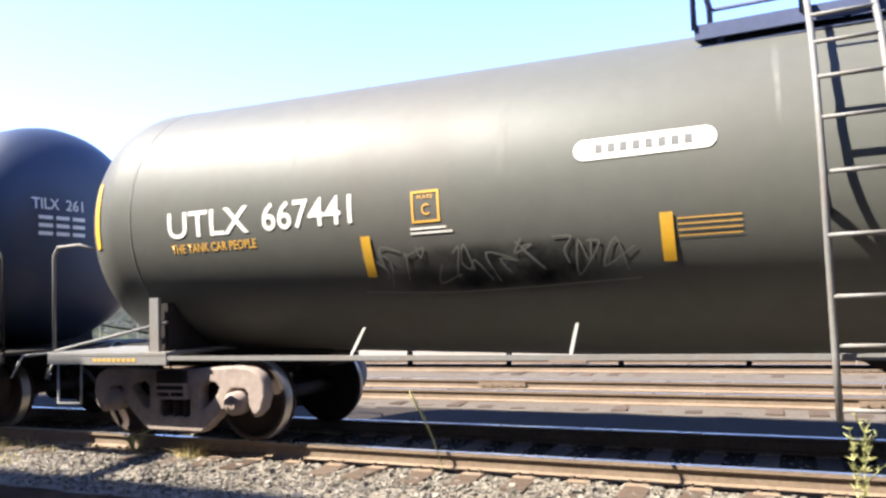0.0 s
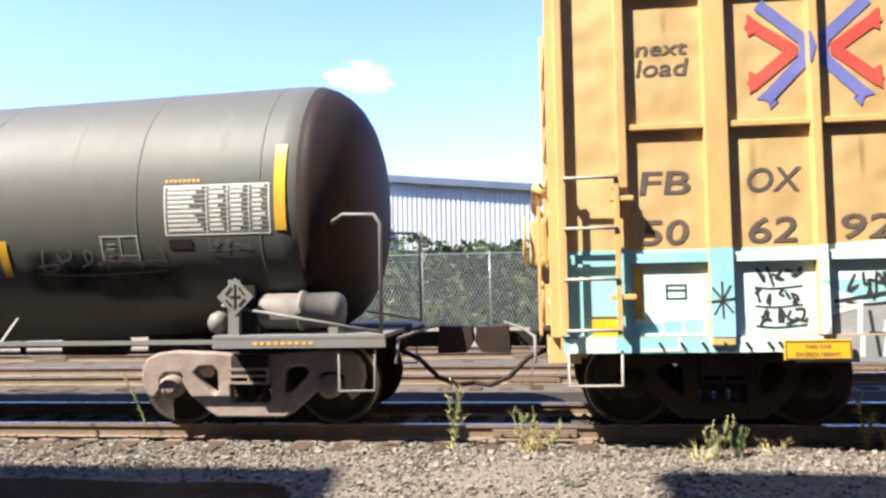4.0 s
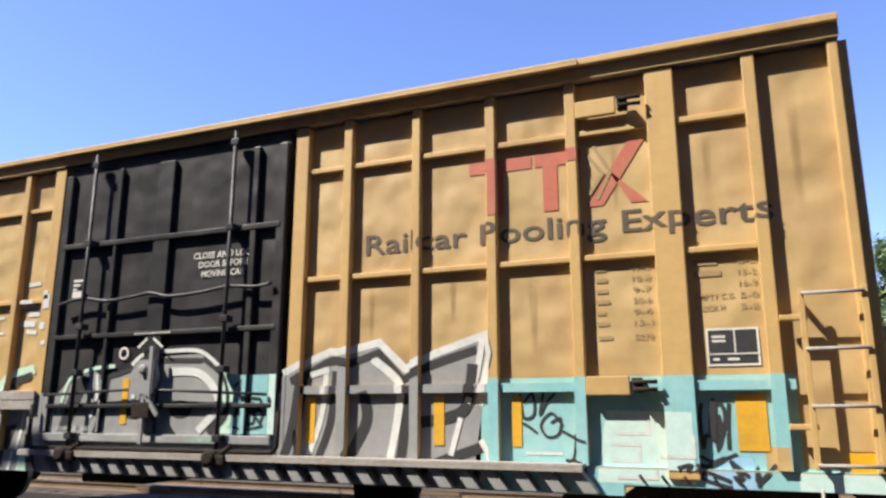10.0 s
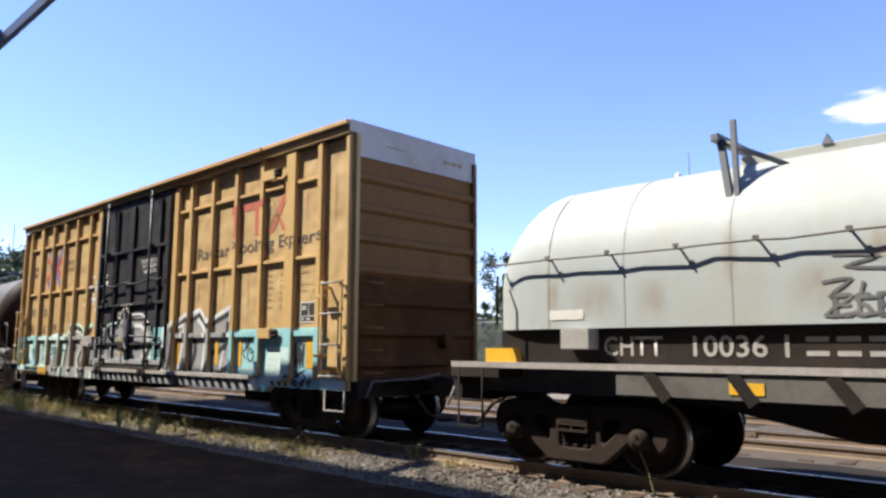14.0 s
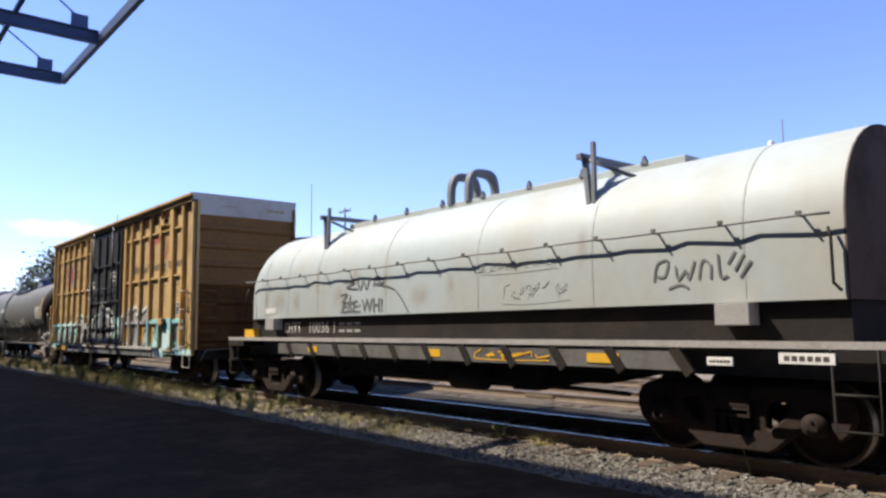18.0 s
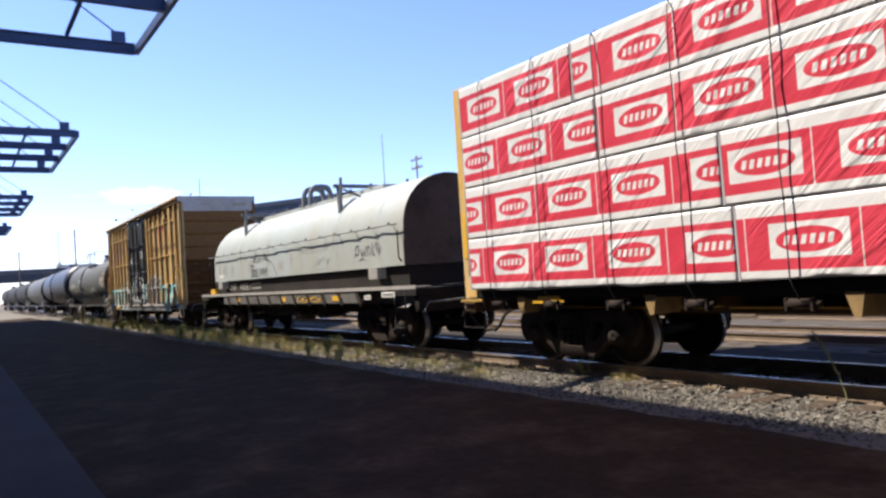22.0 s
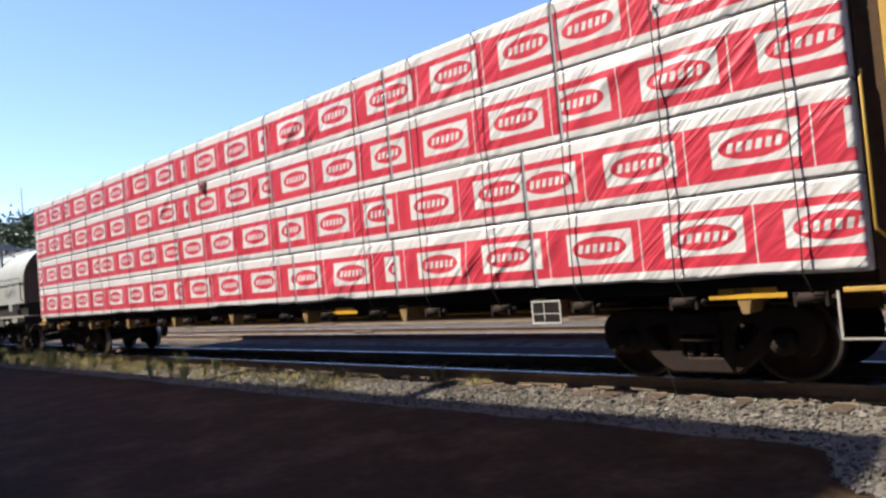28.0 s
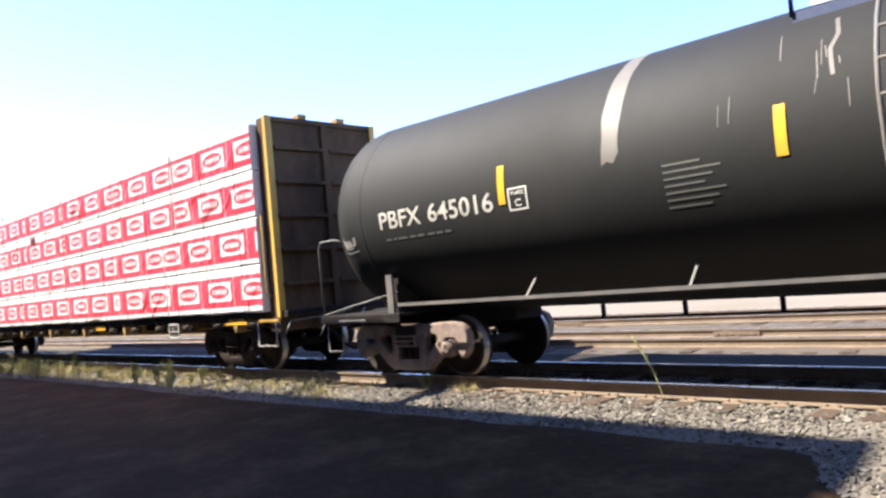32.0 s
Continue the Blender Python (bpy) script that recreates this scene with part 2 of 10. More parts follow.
# ---- the materials of the place ----
M = {}
M["ballast"] = material("ballast", (0.165, 0.144, 0.116), 0.95, grain=38, vary=0.75, dirt=(0.20, 0.17, 0.13), dirt_scale=0.6, dirt_amount=0.6, bump=0.9, gloss=0.05)
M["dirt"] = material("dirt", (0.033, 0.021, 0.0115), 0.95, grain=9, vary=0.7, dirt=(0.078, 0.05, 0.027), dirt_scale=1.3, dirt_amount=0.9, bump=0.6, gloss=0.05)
M["lot"] = material("pale_gravel_lot", (0.21, 0.183, 0.148), 0.95, grain=20, vary=0.35, dirt=(0.17, 0.14, 0.10), dirt_scale=0.15, dirt_amount=0.7, bump=0.4, gloss=0.05)
M["asphalt"] = material("asphalt", (0.062, 0.055, 0.052), 0.9, grain=60, vary=0.5, dirt=(0.045, 0.038, 0.034), dirt_scale=0.3, bump=0.5, gloss=0.05)
M["stone"] = material("crushed_stone", (0.225, 0.2, 0.165), 0.9, grain=14, vary=0.3, dirt_amount=0.3, bump=0.3, per_object=0.5, per_island=0.55, gloss=0.3)
M["tie"] = material("old_wooden_tie", (0.075, 0.055, 0.042), 0.95, grain=18, vary=0.5, dirt=(0.15, 0.12, 0.095), dirt_scale=1.5, bump=0.6, per_object=0.3, gloss=0.05)
M["rail_side"] = material("rail_rust", (0.17, 0.125, 0.088), 0.85, grain=25, vary=0.4, dirt=(0.26, 0.20, 0.145), dirt_scale=1.2, bump=0.3, gloss=0.2)
M["rail_top"] = material("rail_running_surface", (0.42, 0.42, 0.43), 0.28, 0.9, grain=30, vary=0.15, dirt=(0.2, 0.15, 0.12), dirt_amount=0.25, bump=0.05)
M["tank_grey"] = material("weathered_grey_tank_paint", (0.084, 0.086, 0.075), 0.55, grain=5, vary=0.16, dirt=(0.09, 0.078, 0.068), dirt_scale=0.5, dirt_amount=0.6, bump=0.03, streak=4, gloss=0.3)
M["tank_black"] = material("black_tank_paint", (0.010, 0.0098, 0.0094), 0.72, grain=5, vary=0.3, dirt=(0.019, 0.017, 0.015), dirt_scale=0.45, dirt_amount=0.6, bump=0.03, streak=4, gloss=0.3)
M["tank_blue"] = material("blue_black_tank_paint", (0.016, 0.024, 0.048), 0.45, grain=5, vary=0.2, dirt=(0.05, 0.05, 0.055), dirt_scale=0.5, bump=0.03, streak=4)
M["frame_black"] = material("grimy_black_underframe", (0.02, 0.017, 0.015), 0.75, grain=20, vary=0.4, dirt=(0.05, 0.036, 0.027), dirt_scale=1.4, dirt_amount=0.6, bump=0.25, gloss=0.15)
M["dusty_steel"] = material("dusty_cast_steel", (0.26, 0.208, 0.178), 0.85, grain=16, vary=0.35, dirt=(0.12, 0.08, 0.06), dirt_scale=2.2, dirt_amount=0.7, bump=0.35)
M["dark_steel"] = material("rusty_dark_steel", (0.035, 0.024, 0.019), 0.8, grain=18, vary=0.4, dirt=(0.015, 0.013, 0.012), dirt_scale=2.0, dirt_amount=0.8, bump=0.3, gloss=0.15)
M["wheel"] = material("rusty_wheel_steel", (0.034, 0.022, 0.017), 0.75, grain=9, vary=0.5, dirt=(0.018, 0.015, 0.013), dirt_scale=2.4, dirt_amount=0.9, bump=0.2, gloss=0.15)
M["tread"] = material("polished_wheel_tread", (0.42, 0.41, 0.4), 0.3, 0.9, grain=20, vary=0.2, bump=0.05)
M["grab_grey"] = material("pale_grey_rail_paint", (0.16, 0.157, 0.148), 0.6, grain=20, vary=0.25, dirt=(0.16, 0.12, 0.09), dirt_scale=3, bump=0.15)
M["rail_blue"] = material("dark_blue_grey_rail_paint", (0.06, 0.08, 0.16), 0.7, grain=20, vary=0.25, bump=0.1)
M["letter_white"] = material("white_lettering", (0.72, 0.70, 0.64), 0.6, grain=30, vary=0.2, dirt=(0.35, 0.32, 0.28), dirt_scale=2.5, bump=0)
M["letter_amber"] = material("amber_lettering", (0.62, 0.34, 0.05), 0.6, grain=30, vary=0.2, bump=0)
M["reflector"] = material("yellow_reflective_strip", (0.72, 0.40, 0.035), 0.35, grain=25, vary=0.15, dirt=(0.35, 0.22, 0.06), dirt_scale=3, bump=0.03)
M["ochre"] = material("faded_ochre_paint", (0.485, 0.335, 0.145), 0.6, grain=7, vary=0.14, dirt=(0.37, 0.225, 0.10), dirt_scale=0.9, dirt_amount=0.65, bump=0.06, streak=5, dent=0.5)
M["ochre_post"] = material("faded_ochre_post_paint", (0.54, 0.35, 0.13), 0.58, grain=9, vary=0.16, dirt=(0.34, 0.2, 0.09), dirt_scale=1.6, dirt_amount=0.6, bump=0.08, streak=4)
M["door_black"] = material("patched_black_door_paint", (0.027, 0.0265, 0.028), 0.45, grain=10, vary=0.3, dirt=(0.055, 0.052, 0.052), dirt_scale=0.9, dirt_amount=0.7, bump=0.06, streak=3, dent=0.4, gloss=0.3)
M["pale_grey"] = material("weathered_pale_roof_paint", (0.52, 0.49, 0.45), 0.65, grain=8, vary=0.2, dirt=(0.3, 0.24, 0.18), dirt_scale=1.2, bump=0.08)
M["letter_dark"] = material("dark_brown_lettering", (0.075, 0.06, 0.05), 0.7, grain=30, vary=0.3, dirt=(0.2, 0.12, 0.06), dirt_scale=2.5, dirt_amount=0.5, bump=0)
M["red_print"] = material("red_sign_paint", (0.52, 0.06, 0.045), 0.55, grain=20, vary=0.2, dirt=(0.45, 0.12, 0.07), dirt_scale=1.2, bump=0)
M["red_faded"] = material("sun_faded_red_paint", (0.46, 0.125, 0.08), 0.55, grain=20, vary=0.2, dirt=(0.47, 0.21, 0.105), dirt_scale=1.2, bump=0)
M["blue_print"] = material("blue_sign_paint", (0.14, 0.15, 0.40), 0.55, grain=20, vary=0.2, bump=0)
M["teal"] = material("pale_teal_spray_paint", (0.24, 0.50, 0.52), 0.6, grain=10, vary=0.2, dirt=(0.36, 0.58, 0.56), dirt_scale=1.3, dirt_amount=0.8, bump=0)
M["pale_teal"] = material("whitish_teal_spray_paint", (0.52, 0.69, 0.65), 0.6, grain=10, vary=0.2, dirt=(0.62, 0.72, 0.62), dirt_scale=1.5, bump=0)
M["sky_spray"] = material("light_blue_spray_paint", (0.30, 0.52, 0.70), 0.6, grain=10, vary=0.15, bump=0)
M["silver_spray"] = material("silver_grey_spray_paint", (0.30, 0.30, 0.295), 0.55, grain=10, vary=0.2, dirt=(0.2, 0.2, 0.2), dirt_scale=0.9, dirt_amount=0.7, bump=0)
M["white_spray"] = material("white_spray_paint", (0.66, 0.67, 0.64), 0.6, grain=14, vary=0.3, bump=0)
M["black_spray"] = material("black_spray_paint", (0.03, 0.03, 0.032), 0.6, grain=14, vary=0.3, bump=0)
M["mint"] = material("mint_outline_spray", (0.52, 0.72, 0.58), 0.6, grain=12, vary=0.2, bump=0)
M["sign_yellow"] = material("yellow_notice_plate", (0.78, 0.42, 0.02), 0.45, grain=20, vary=0.12, bump=0)
M["wood_board"] = material("weathered_tack_board", (0.34, 0.31, 0.28), 0.85, grain=20, vary=0.35, dirt=(0.2, 0.17, 0.14), dirt_scale=3, bump=0.3)
M["coil_white"] = material("dirty_white_hood_paint", (0.385, 0.422, 0.415), 0.55, grain=6, vary=0.10, dirt=(0.35, 0.32, 0.25), dirt_scale=0.5, dirt_amount=0.75, bump=0.04, streak=2, gloss=0.25)
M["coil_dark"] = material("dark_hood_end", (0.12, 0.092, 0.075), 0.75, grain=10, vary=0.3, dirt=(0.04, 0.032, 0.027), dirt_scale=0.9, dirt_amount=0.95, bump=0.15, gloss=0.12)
M["steel_blue"] = material("weathered_steel_bracket", (0.15, 0.16, 0.175), 0.6, grain=14, vary=0.3, bump=0.15)
M["seam"] = material("grey_weld_seam", (0.34, 0.32, 0.29), 0.7, grain=20, vary=0.3, bump=0.1)
M["cb_yellow"] = material("yellow_bulkhead_paint", (0.60, 0.36, 0.06), 0.6, grain=10, vary=0.2, dirt=(0.33, 0.2, 0.07), dirt_scale=1.5, dirt_amount=0.7, bump=0.1, streak=3)
M["cb_brown"] = material("grimy_brown_bulkhead", (0.12, 0.073, 0.04), 0.8, grain=9, vary=0.35, dirt=(0.03, 0.021, 0.016), dirt_scale=1.0, dirt_amount=0.8, bump=0.15, streak=3, gloss=0.12)
M["strap"] = material("black_strap", (0.06, 0.05, 0.05), 0.6, bump=0)
M["canopy"] = material("dark_blue_steel_paint", (0.045, 0.085, 0.21), 0.5, grain=12, vary=0.25, dirt=(0.03, 0.045, 0.09), bump=0.1)
M["fence"] = material("galvanised_wire", (0.32, 0.33, 0.33), 0.5, 0.6, grain=20, vary=0.2, bump=0)
M["leaf_dark"] = material("dark_hedge_leaf", (0.042, 0.066, 0.022), 0.6, grain=3, vary=0.3, dirt=(0.065, 0.08, 0.025), dirt_scale=0.5, bump=0, per_island=0.6)
M["leaf_mid"] = material("tree_leaf", (0.12, 0.19, 0.065), 0.6, grain=3, vary=0.3, dirt=(0.11, 0.14, 0.05), dirt_scale=0.4, bump=0, per_island=0.6)
M["weed"] = material("weed_stalk", (0.34, 0.34, 0.15), 0.7, grain=6, vary=0.3, dirt=(0.42, 0.38, 0.18), dirt_scale=2, bump=0, per_island=0.4)
M["dry_grass"] = material("dry_grass", (0.52, 0.43, 0.19), 0.8, grain=6, vary=0.3, dirt=(0.34, 0.33, 0.12), dirt_scale=2, bump=0, per_island=0.4)
M["bark"] = material("bark", (0.13, 0.10, 0.08), 0.9, grain=14, vary=0.4, bump=0.6)
M["corrugated"] = material("pale_corrugated_steel", (0.40, 0.42, 0.43), 0.5, grain=4, vary=0.1, dirt=(0.32, 0.325, 0.32), dirt_scale=0.3, bump=0.03, streak=5)
M["corr_white"] = material("white_corrugated_steel", (0.72, 0.72, 0.70), 0.5, grain=4, vary=0.08, bump=0.03)
M["roof_blue"] = material("slate_blue_metal_roof", (0.09, 0.12, 0.16), 0.6, grain=4, vary=0.2, bump=0.05)
M["silo"] = material("white_silo_paint", (0.64, 0.62, 0.57), 0.5, grain=4, vary=0.08, dirt=(0.5, 0.46, 0.4), dirt_scale=0.6, bump=0.02, streak=4)
M["wall"] = material("stained_stucco_wall", (0.16, 0.14, 0.12), 0.9, grain=8, vary=0.2, dirt=(0.1, 0.085, 0.07), dirt_scale=0.4, bump=0.2)
M["concrete"] = material("old_concrete", (0.36, 0.35, 0.33), 0.9, grain=12, vary=0.2, dirt=(0.22, 0.2, 0.18), dirt_scale=0.3, bump=0.2)
M["pole"] = material("weathered_pole_wood", (0.12, 0.09, 0.07), 0.9, grain=12, vary=0.3, bump=0.3)
M["glass"] = material("dark_window_glass", (0.03, 0.04, 0.05), 0.08, grain=2, vary=0.1, bump=0, gloss=0.6)


def wrap_material():
    """Red and white printed wrapping: white above and below a red band, pale panels with a red oval and bars in it."""
    m = bpy.data.materials.new("printed_lumber_wrap")
    m.use_nodes = True
    n, l = m.node_tree.nodes, m.node_tree.links
    b = n["Principled BSDF"]
    uv = n.new("ShaderNodeUVMap")
    sep = n.new("ShaderNodeSeparateXYZ")
    l.new(uv.outputs[0], sep.inputs[0])

    def math_(op, a, c=None, d=None):
        k = n.new("ShaderNodeMath")
        k.operation = op
        for i, val in enumerate((a, c, d)):
            if val is None:
                continue
            if isinstance(val, (int, float)):
                k.inputs[i].default_value = val
            else:
                l.new(val, k.inputs[i])
        return k.outputs[0]

    def inside(val, half):
        return math_('LESS_THAN', math_('ABSOLUTE', val), half)

    u, v = sep.outputs[0], sep.outputs[1]
    pu = math_('SUBTRACT', math_('MULTIPLY', math_('FRACT', math_('DIVIDE', u, 1.275)), 1.275), 0.6375)
    band = inside(math_('SUBTRACT', v, 0.40), 0.295)
    panel = math_('MULTIPLY', inside(pu, 0.44), inside(math_('SUBTRACT', v, 0.42), 0.19))
    ex, ey = math_('DIVIDE', pu, 0.365), math_('DIVIDE', math_('SUBTRACT', v, 0.42), 0.135)
    oval = math_('LESS_THAN', math_('ADD', math_('MULTIPLY', ex, ex), math_('MULTIPLY', ey, ey)), 1.0)
    slope = math_('MULTIPLY_ADD', math_('SUBTRACT', v, 0.42), -0.25, pu)
    gap = math_('GREATER_THAN', math_('PINGPONG', math_('MULTIPLY', math_('ADD', slope, 0.29), 20.68), 1.0), 0.42)
    bars = math_('MULTIPLY', math_('MULTIPLY', inside(slope, 0.29), inside(math_('SUBTRACT', v, 0.42), 0.05)), gap)
    thin = inside(math_('SUBTRACT', pu, 0.55), 0.007)
    red = math_('MULTIPLY', band, math_('SUBTRACT', 1.0, panel))
    red = math_('MULTIPLY', red, math_('SUBTRACT', 1.0, thin))
    red = math_('MAXIMUM', red, oval)
    red = math_('MULTIPLY', red, math_('SUBTRACT', 1.0, bars))
    noise_ = n.new("ShaderNodeTexNoise")
    co = n.new("ShaderNodeTexCoord")
    l.new(co.outputs["Object"], noise_.inputs["Vector"])
    socket(noise_, "Scale", 2.2), socket(noise_, "Detail", 5.0)
    white = n.new("ShaderNodeMix")
    white.data_type = 'RGBA'
    white.inputs[6].default_value, white.inputs[7].default_value = (0.80, 0.78, 0.76, 1), (0.64, 0.61, 0.58, 1)
    l.new(noise_.outputs[0], white.inputs[0])
    redc = n.new("ShaderNodeMix")
    redc.data_type = 'RGBA'
    redc.inputs[6].default_value, redc.inputs[7].default_value = (0.55, 0.024, 0.052, 1), (0.72, 0.085, 0.115, 1)
    l.new(noise_.outputs[0], redc.inputs[0])
    mix = n.new("ShaderNodeMix")
    mix.data_type = 'RGBA'
    l.new(red, mix.inputs[0]), l.new(white.outputs[2], mix.inputs[6]), l.new(redc.outputs[2], mix.inputs[7])
    l.new(mix.outputs[2], b.inputs["Base Color"])
    # creases that run aslant
    mp = n.new("ShaderNodeMapping")
    mp.vector_type = 'TEXTURE'
    socket(mp, "Rotation", (0, radians(-42), 0)), socket(mp, "Scale", (1.6, 1.0, 0.2))
    l.new(co.outputs["Object"], mp.inputs[0])
    crease = n.new("ShaderNodeTexNoise")
    socket(crease, "Scale", 1.1), socket(crease, "Detail", 3.0), socket(crease, "Roughness", 0.5), socket(crease, "Distortion", 0.6)
    slack = n.new("ShaderNodeTexNoise")
    socket(slack, "Scale", 0.9), socket(slack, "Detail", 2.0)
    l.new(co.outputs["Object"], slack.inputs["Vector"])
    where = n.new("ShaderNodeMapRange")
    socket(where, "From Min", 0.45), socket(where, "From Max", 0.65), socket(where, "To Min", 0.15)
    l.new(slack.outputs[0], where.inputs[0])
    l.new(mp.outputs[0], crease.inputs["Vector"])
    mp2 = n.new("ShaderNodeMapping")
    mp2.vector_type = 'TEXTURE'
    socket(mp2, "Rotation", (0, radians(-24), 0)), socket(mp2, "Scale", (0.8, 1.0, 0.1))
    l.new(co.outputs["Object"], mp2.inputs[0])
    fine = n.new("ShaderNodeTexNoise")
    socket(fine, "Scale", 1.6), socket(fine, "Detail", 4.0), socket(fine, "Roughness", 0.6), socket(fine, "Distortion", 0.9)
    l.new(mp2.outputs[0], fine.inputs["Vector"])
    bp = n.new("ShaderNodeBump")
    socket(bp, "Strength", 0.7), socket(bp, "Distance", 0.014)
    fold = math_('POWER', math_('MAXIMUM', math_('MULTIPLY_ADD', math_('ABSOLUTE', math_('SUBTRACT', crease.outputs[0], 0.5)), -7.0, 1.0), 0.0), 1.5)
    l.new(math_('MULTIPLY_ADD', fine.outputs[0], 0.35, math_('MULTIPLY', fold, where.outputs[0])), bp.inputs["Height"]), l.new(bp.outputs[0], b.inputs["Normal"])
    socket(b, "Roughness", 0.3)
    return m


M["rust_wash"] = worn_off("tan_rust_wash", (0.42, 0.28, 0.15), 0.36, 3.2, 1.5, 1.0)
M["run_mist"] = worn_off("pale_dried_run_mist", (0.30, 0.30, 0.27), 0.55, 12.0, 6.0, 0.9)
M["white_mist"] = worn_off("white_overspray", (0.70, 0.72, 0.68), 0.6, 26.0, 1.0, 0.8)
M["mint_mist"] = worn_off("mint_overspray", (0.45, 0.68, 0.58), 0.7, 26.0, 1.0, 0.8)
M["buff"] = worn_off("buffed_out_black_paint", (0.012, 0.012, 0.012), 0.85, 3.0, 1.0, 0.5)
M["soot_mist"] = worn_off("brown_rust_run", (0.16, 0.075, 0.03), 0.28, 8.0, 6.0, 0.8)
M["wrap"] = wrap_material()
M["far_bed"] = material("brown_old_ballast", (0.105, 0.089, 0.071), 0.95, grain=34, vary=0.7, dirt=(0.10, 0.082, 0.063), dirt_scale=0.5, dirt_amount=0.7, bump=0.8, gloss=0.05)
# darker copy of the ochre, for the boxcar end turned from the sun
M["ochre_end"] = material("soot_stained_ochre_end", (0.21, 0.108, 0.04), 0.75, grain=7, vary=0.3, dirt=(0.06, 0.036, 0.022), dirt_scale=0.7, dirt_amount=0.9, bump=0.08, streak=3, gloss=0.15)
# right-hand tank heads: shade of the side turned from the sun, as colour
M["tank_end_shade"] = material("soot_blackened_tank_end", (0.026, 0.019, 0.018), 0.6, grain=6, vary=0.25, dirt=(0.065, 0.028, 0.017), dirt_scale=0.9, dirt_amount=0.7, bump=0.04, streak=2, gloss=0.08)
M["rim"] = material("dusty_wheel_rim", (0.05, 0.038, 0.03), 0.8, grain=14, vary=0.35, dirt=(0.025, 0.019, 0.015), dirt_scale=2.0, dirt_amount=0.8, bump=0.2, gloss=0.2)
M["girder"] = material("dark_blue_grey_girder", (0.035, 0.05, 0.075), 0.7, grain=2, vary=0.2, bump=0.05)
M["grass_strip"] = material("trackside_grass", (0.36, 0.30, 0.12), 0.85, grain=4, vary=0.3, dirt=(0.17, 0.2, 0.06), dirt_scale=0.35, dirt_amount=0.9, bump=0, per_island=0.5)
M["bogie_grime"] = material("grimy_cast_steel", (0.24, 0.18, 0.15), 0.85, grain=16, vary=0.35, dirt=(0.03, 0.024, 0.02), dirt_scale=2.2, dirt_amount=0.85, bump=0.35, gloss=0.2)
M["sill_grey"] = material("scuffed_grey_sill_paint", (0.13, 0.122, 0.11), 0.7, grain=12, vary=0.3, dirt=(0.06, 0.05, 0.042), dirt_scale=2.0, dirt_amount=0.85, bump=0.15, gloss=0.2)
M["wrap_fold"] = material("folded_wrap_edge", (0.50, 0.47, 0.47), 0.4, grain=8, vary=0.2, dirt=(0.3, 0.2, 0.2), dirt_scale=2.5, bump=0.1, streak=3)
M["cb_post"] = material("sun_faded_yellow_steel", (0.58, 0.36, 0.10), 0.6, grain=7, vary=0.2, dirt=(0.55, 0.44, 0.30), dirt_scale=1.1, dirt_amount=0.8, bump=0.08, streak=3, gloss=0.25)
M["cb_tan"] = material("weathered_tan_steel", (0.36, 0.235, 0.10), 0.75, grain=9, vary=0.3, dirt=(0.14, 0.09, 0.05), dirt_scale=1.6, dirt_amount=0.8, bump=0.12, gloss=0.15)
M["wrap_tear"] = material("torn_wrap_inside", (0.16, 0.01, 0.02), 0.6, grain=8, vary=0.3, bump=0.1)
M["letter_worn"] = material("worn_white_lettering", (0.50, 0.48, 0.42), 0.7, grain=22, vary=0.3, dirt=(0.17, 0.16, 0.14), dirt_scale=4.0, dirt_amount=0.8, bump=0)
M["hall_grey"] = material("dull_grey_ribbed_steel", (0.30, 0.32, 0.33), 0.6, grain=4, vary=0.12, dirt=(0.24, 0.25, 0.25), dirt_scale=0.3, bump=0.03, streak=5)
# lowest end sheet: grime, with the end's shade mixed into the colour
M["end_shade_grime"] = material("brake_dust_and_oil_grime", (0.08, 0.037, 0.015), 0.85, grain=9, vary=0.4, dirt=(0.17, 0.085, 0.03), dirt_scale=1.2, dirt_amount=0.6, bump=0.15, streak=2, gloss=0.08)
M["print_faint"] = material("worn_brown_stencil", (0.33, 0.225, 0.105), 0.65, grain=30, vary=0.3, dirt=(0.44, 0.3, 0.13), dirt_scale=3, bump=0)
M["scrawl_faint"] = material("faint_grey_spray", (0.33, 0.34, 0.315), 0.65, grain=14, vary=0.2, dirt=(0.39, 0.40, 0.37), dirt_scale=3, bump=0)
# oily ballast, its colour darkened for the shade under the train
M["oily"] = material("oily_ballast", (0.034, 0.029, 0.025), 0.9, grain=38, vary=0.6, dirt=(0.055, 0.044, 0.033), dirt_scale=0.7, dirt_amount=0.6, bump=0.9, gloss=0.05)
M["tank_run"] = material("pale_dried_run", (0.122, 0.122, 0.108), 0.5, grain=10, vary=0.25, dirt=(0.145, 0.142, 0.128), dirt_scale=3, dirt_amount=0.8, bump=0)
M["stain_pale"] = material("pale_spill", (0.125, 0.112, 0.096), 0.6, grain=8, vary=0.3, dirt=(0.1, 0.09, 0.08), dirt_scale=2, dirt_amount=0.8, bump=0)
M["frame_grey"] = material("worn_dark_grey_paint", (0.10, 0.095, 0.09), 0.6, grain=20, vary=0.3, dirt=(0.22, 0.18, 0.15), dirt_scale=2, dirt_amount=0.6, bump=0.15)
M["seam_dark"] = material("dark_grey_spray", (0.10, 0.10, 0.10), 0.65, grain=14, vary=0.3, dirt=(0.3, 0.29, 0.27), dirt_scale=3, dirt_amount=0.5, bump=0)
M["weed_dark"] = material("dark_weed_leaf", (0.095, 0.125, 0.05), 0.7, grain=6, vary=0.3, dirt=(0.22, 0.25, 0.09), dirt_scale=2, bump=0, per_island=0.4)

# ---- the ground ----
GROUND = -0.28


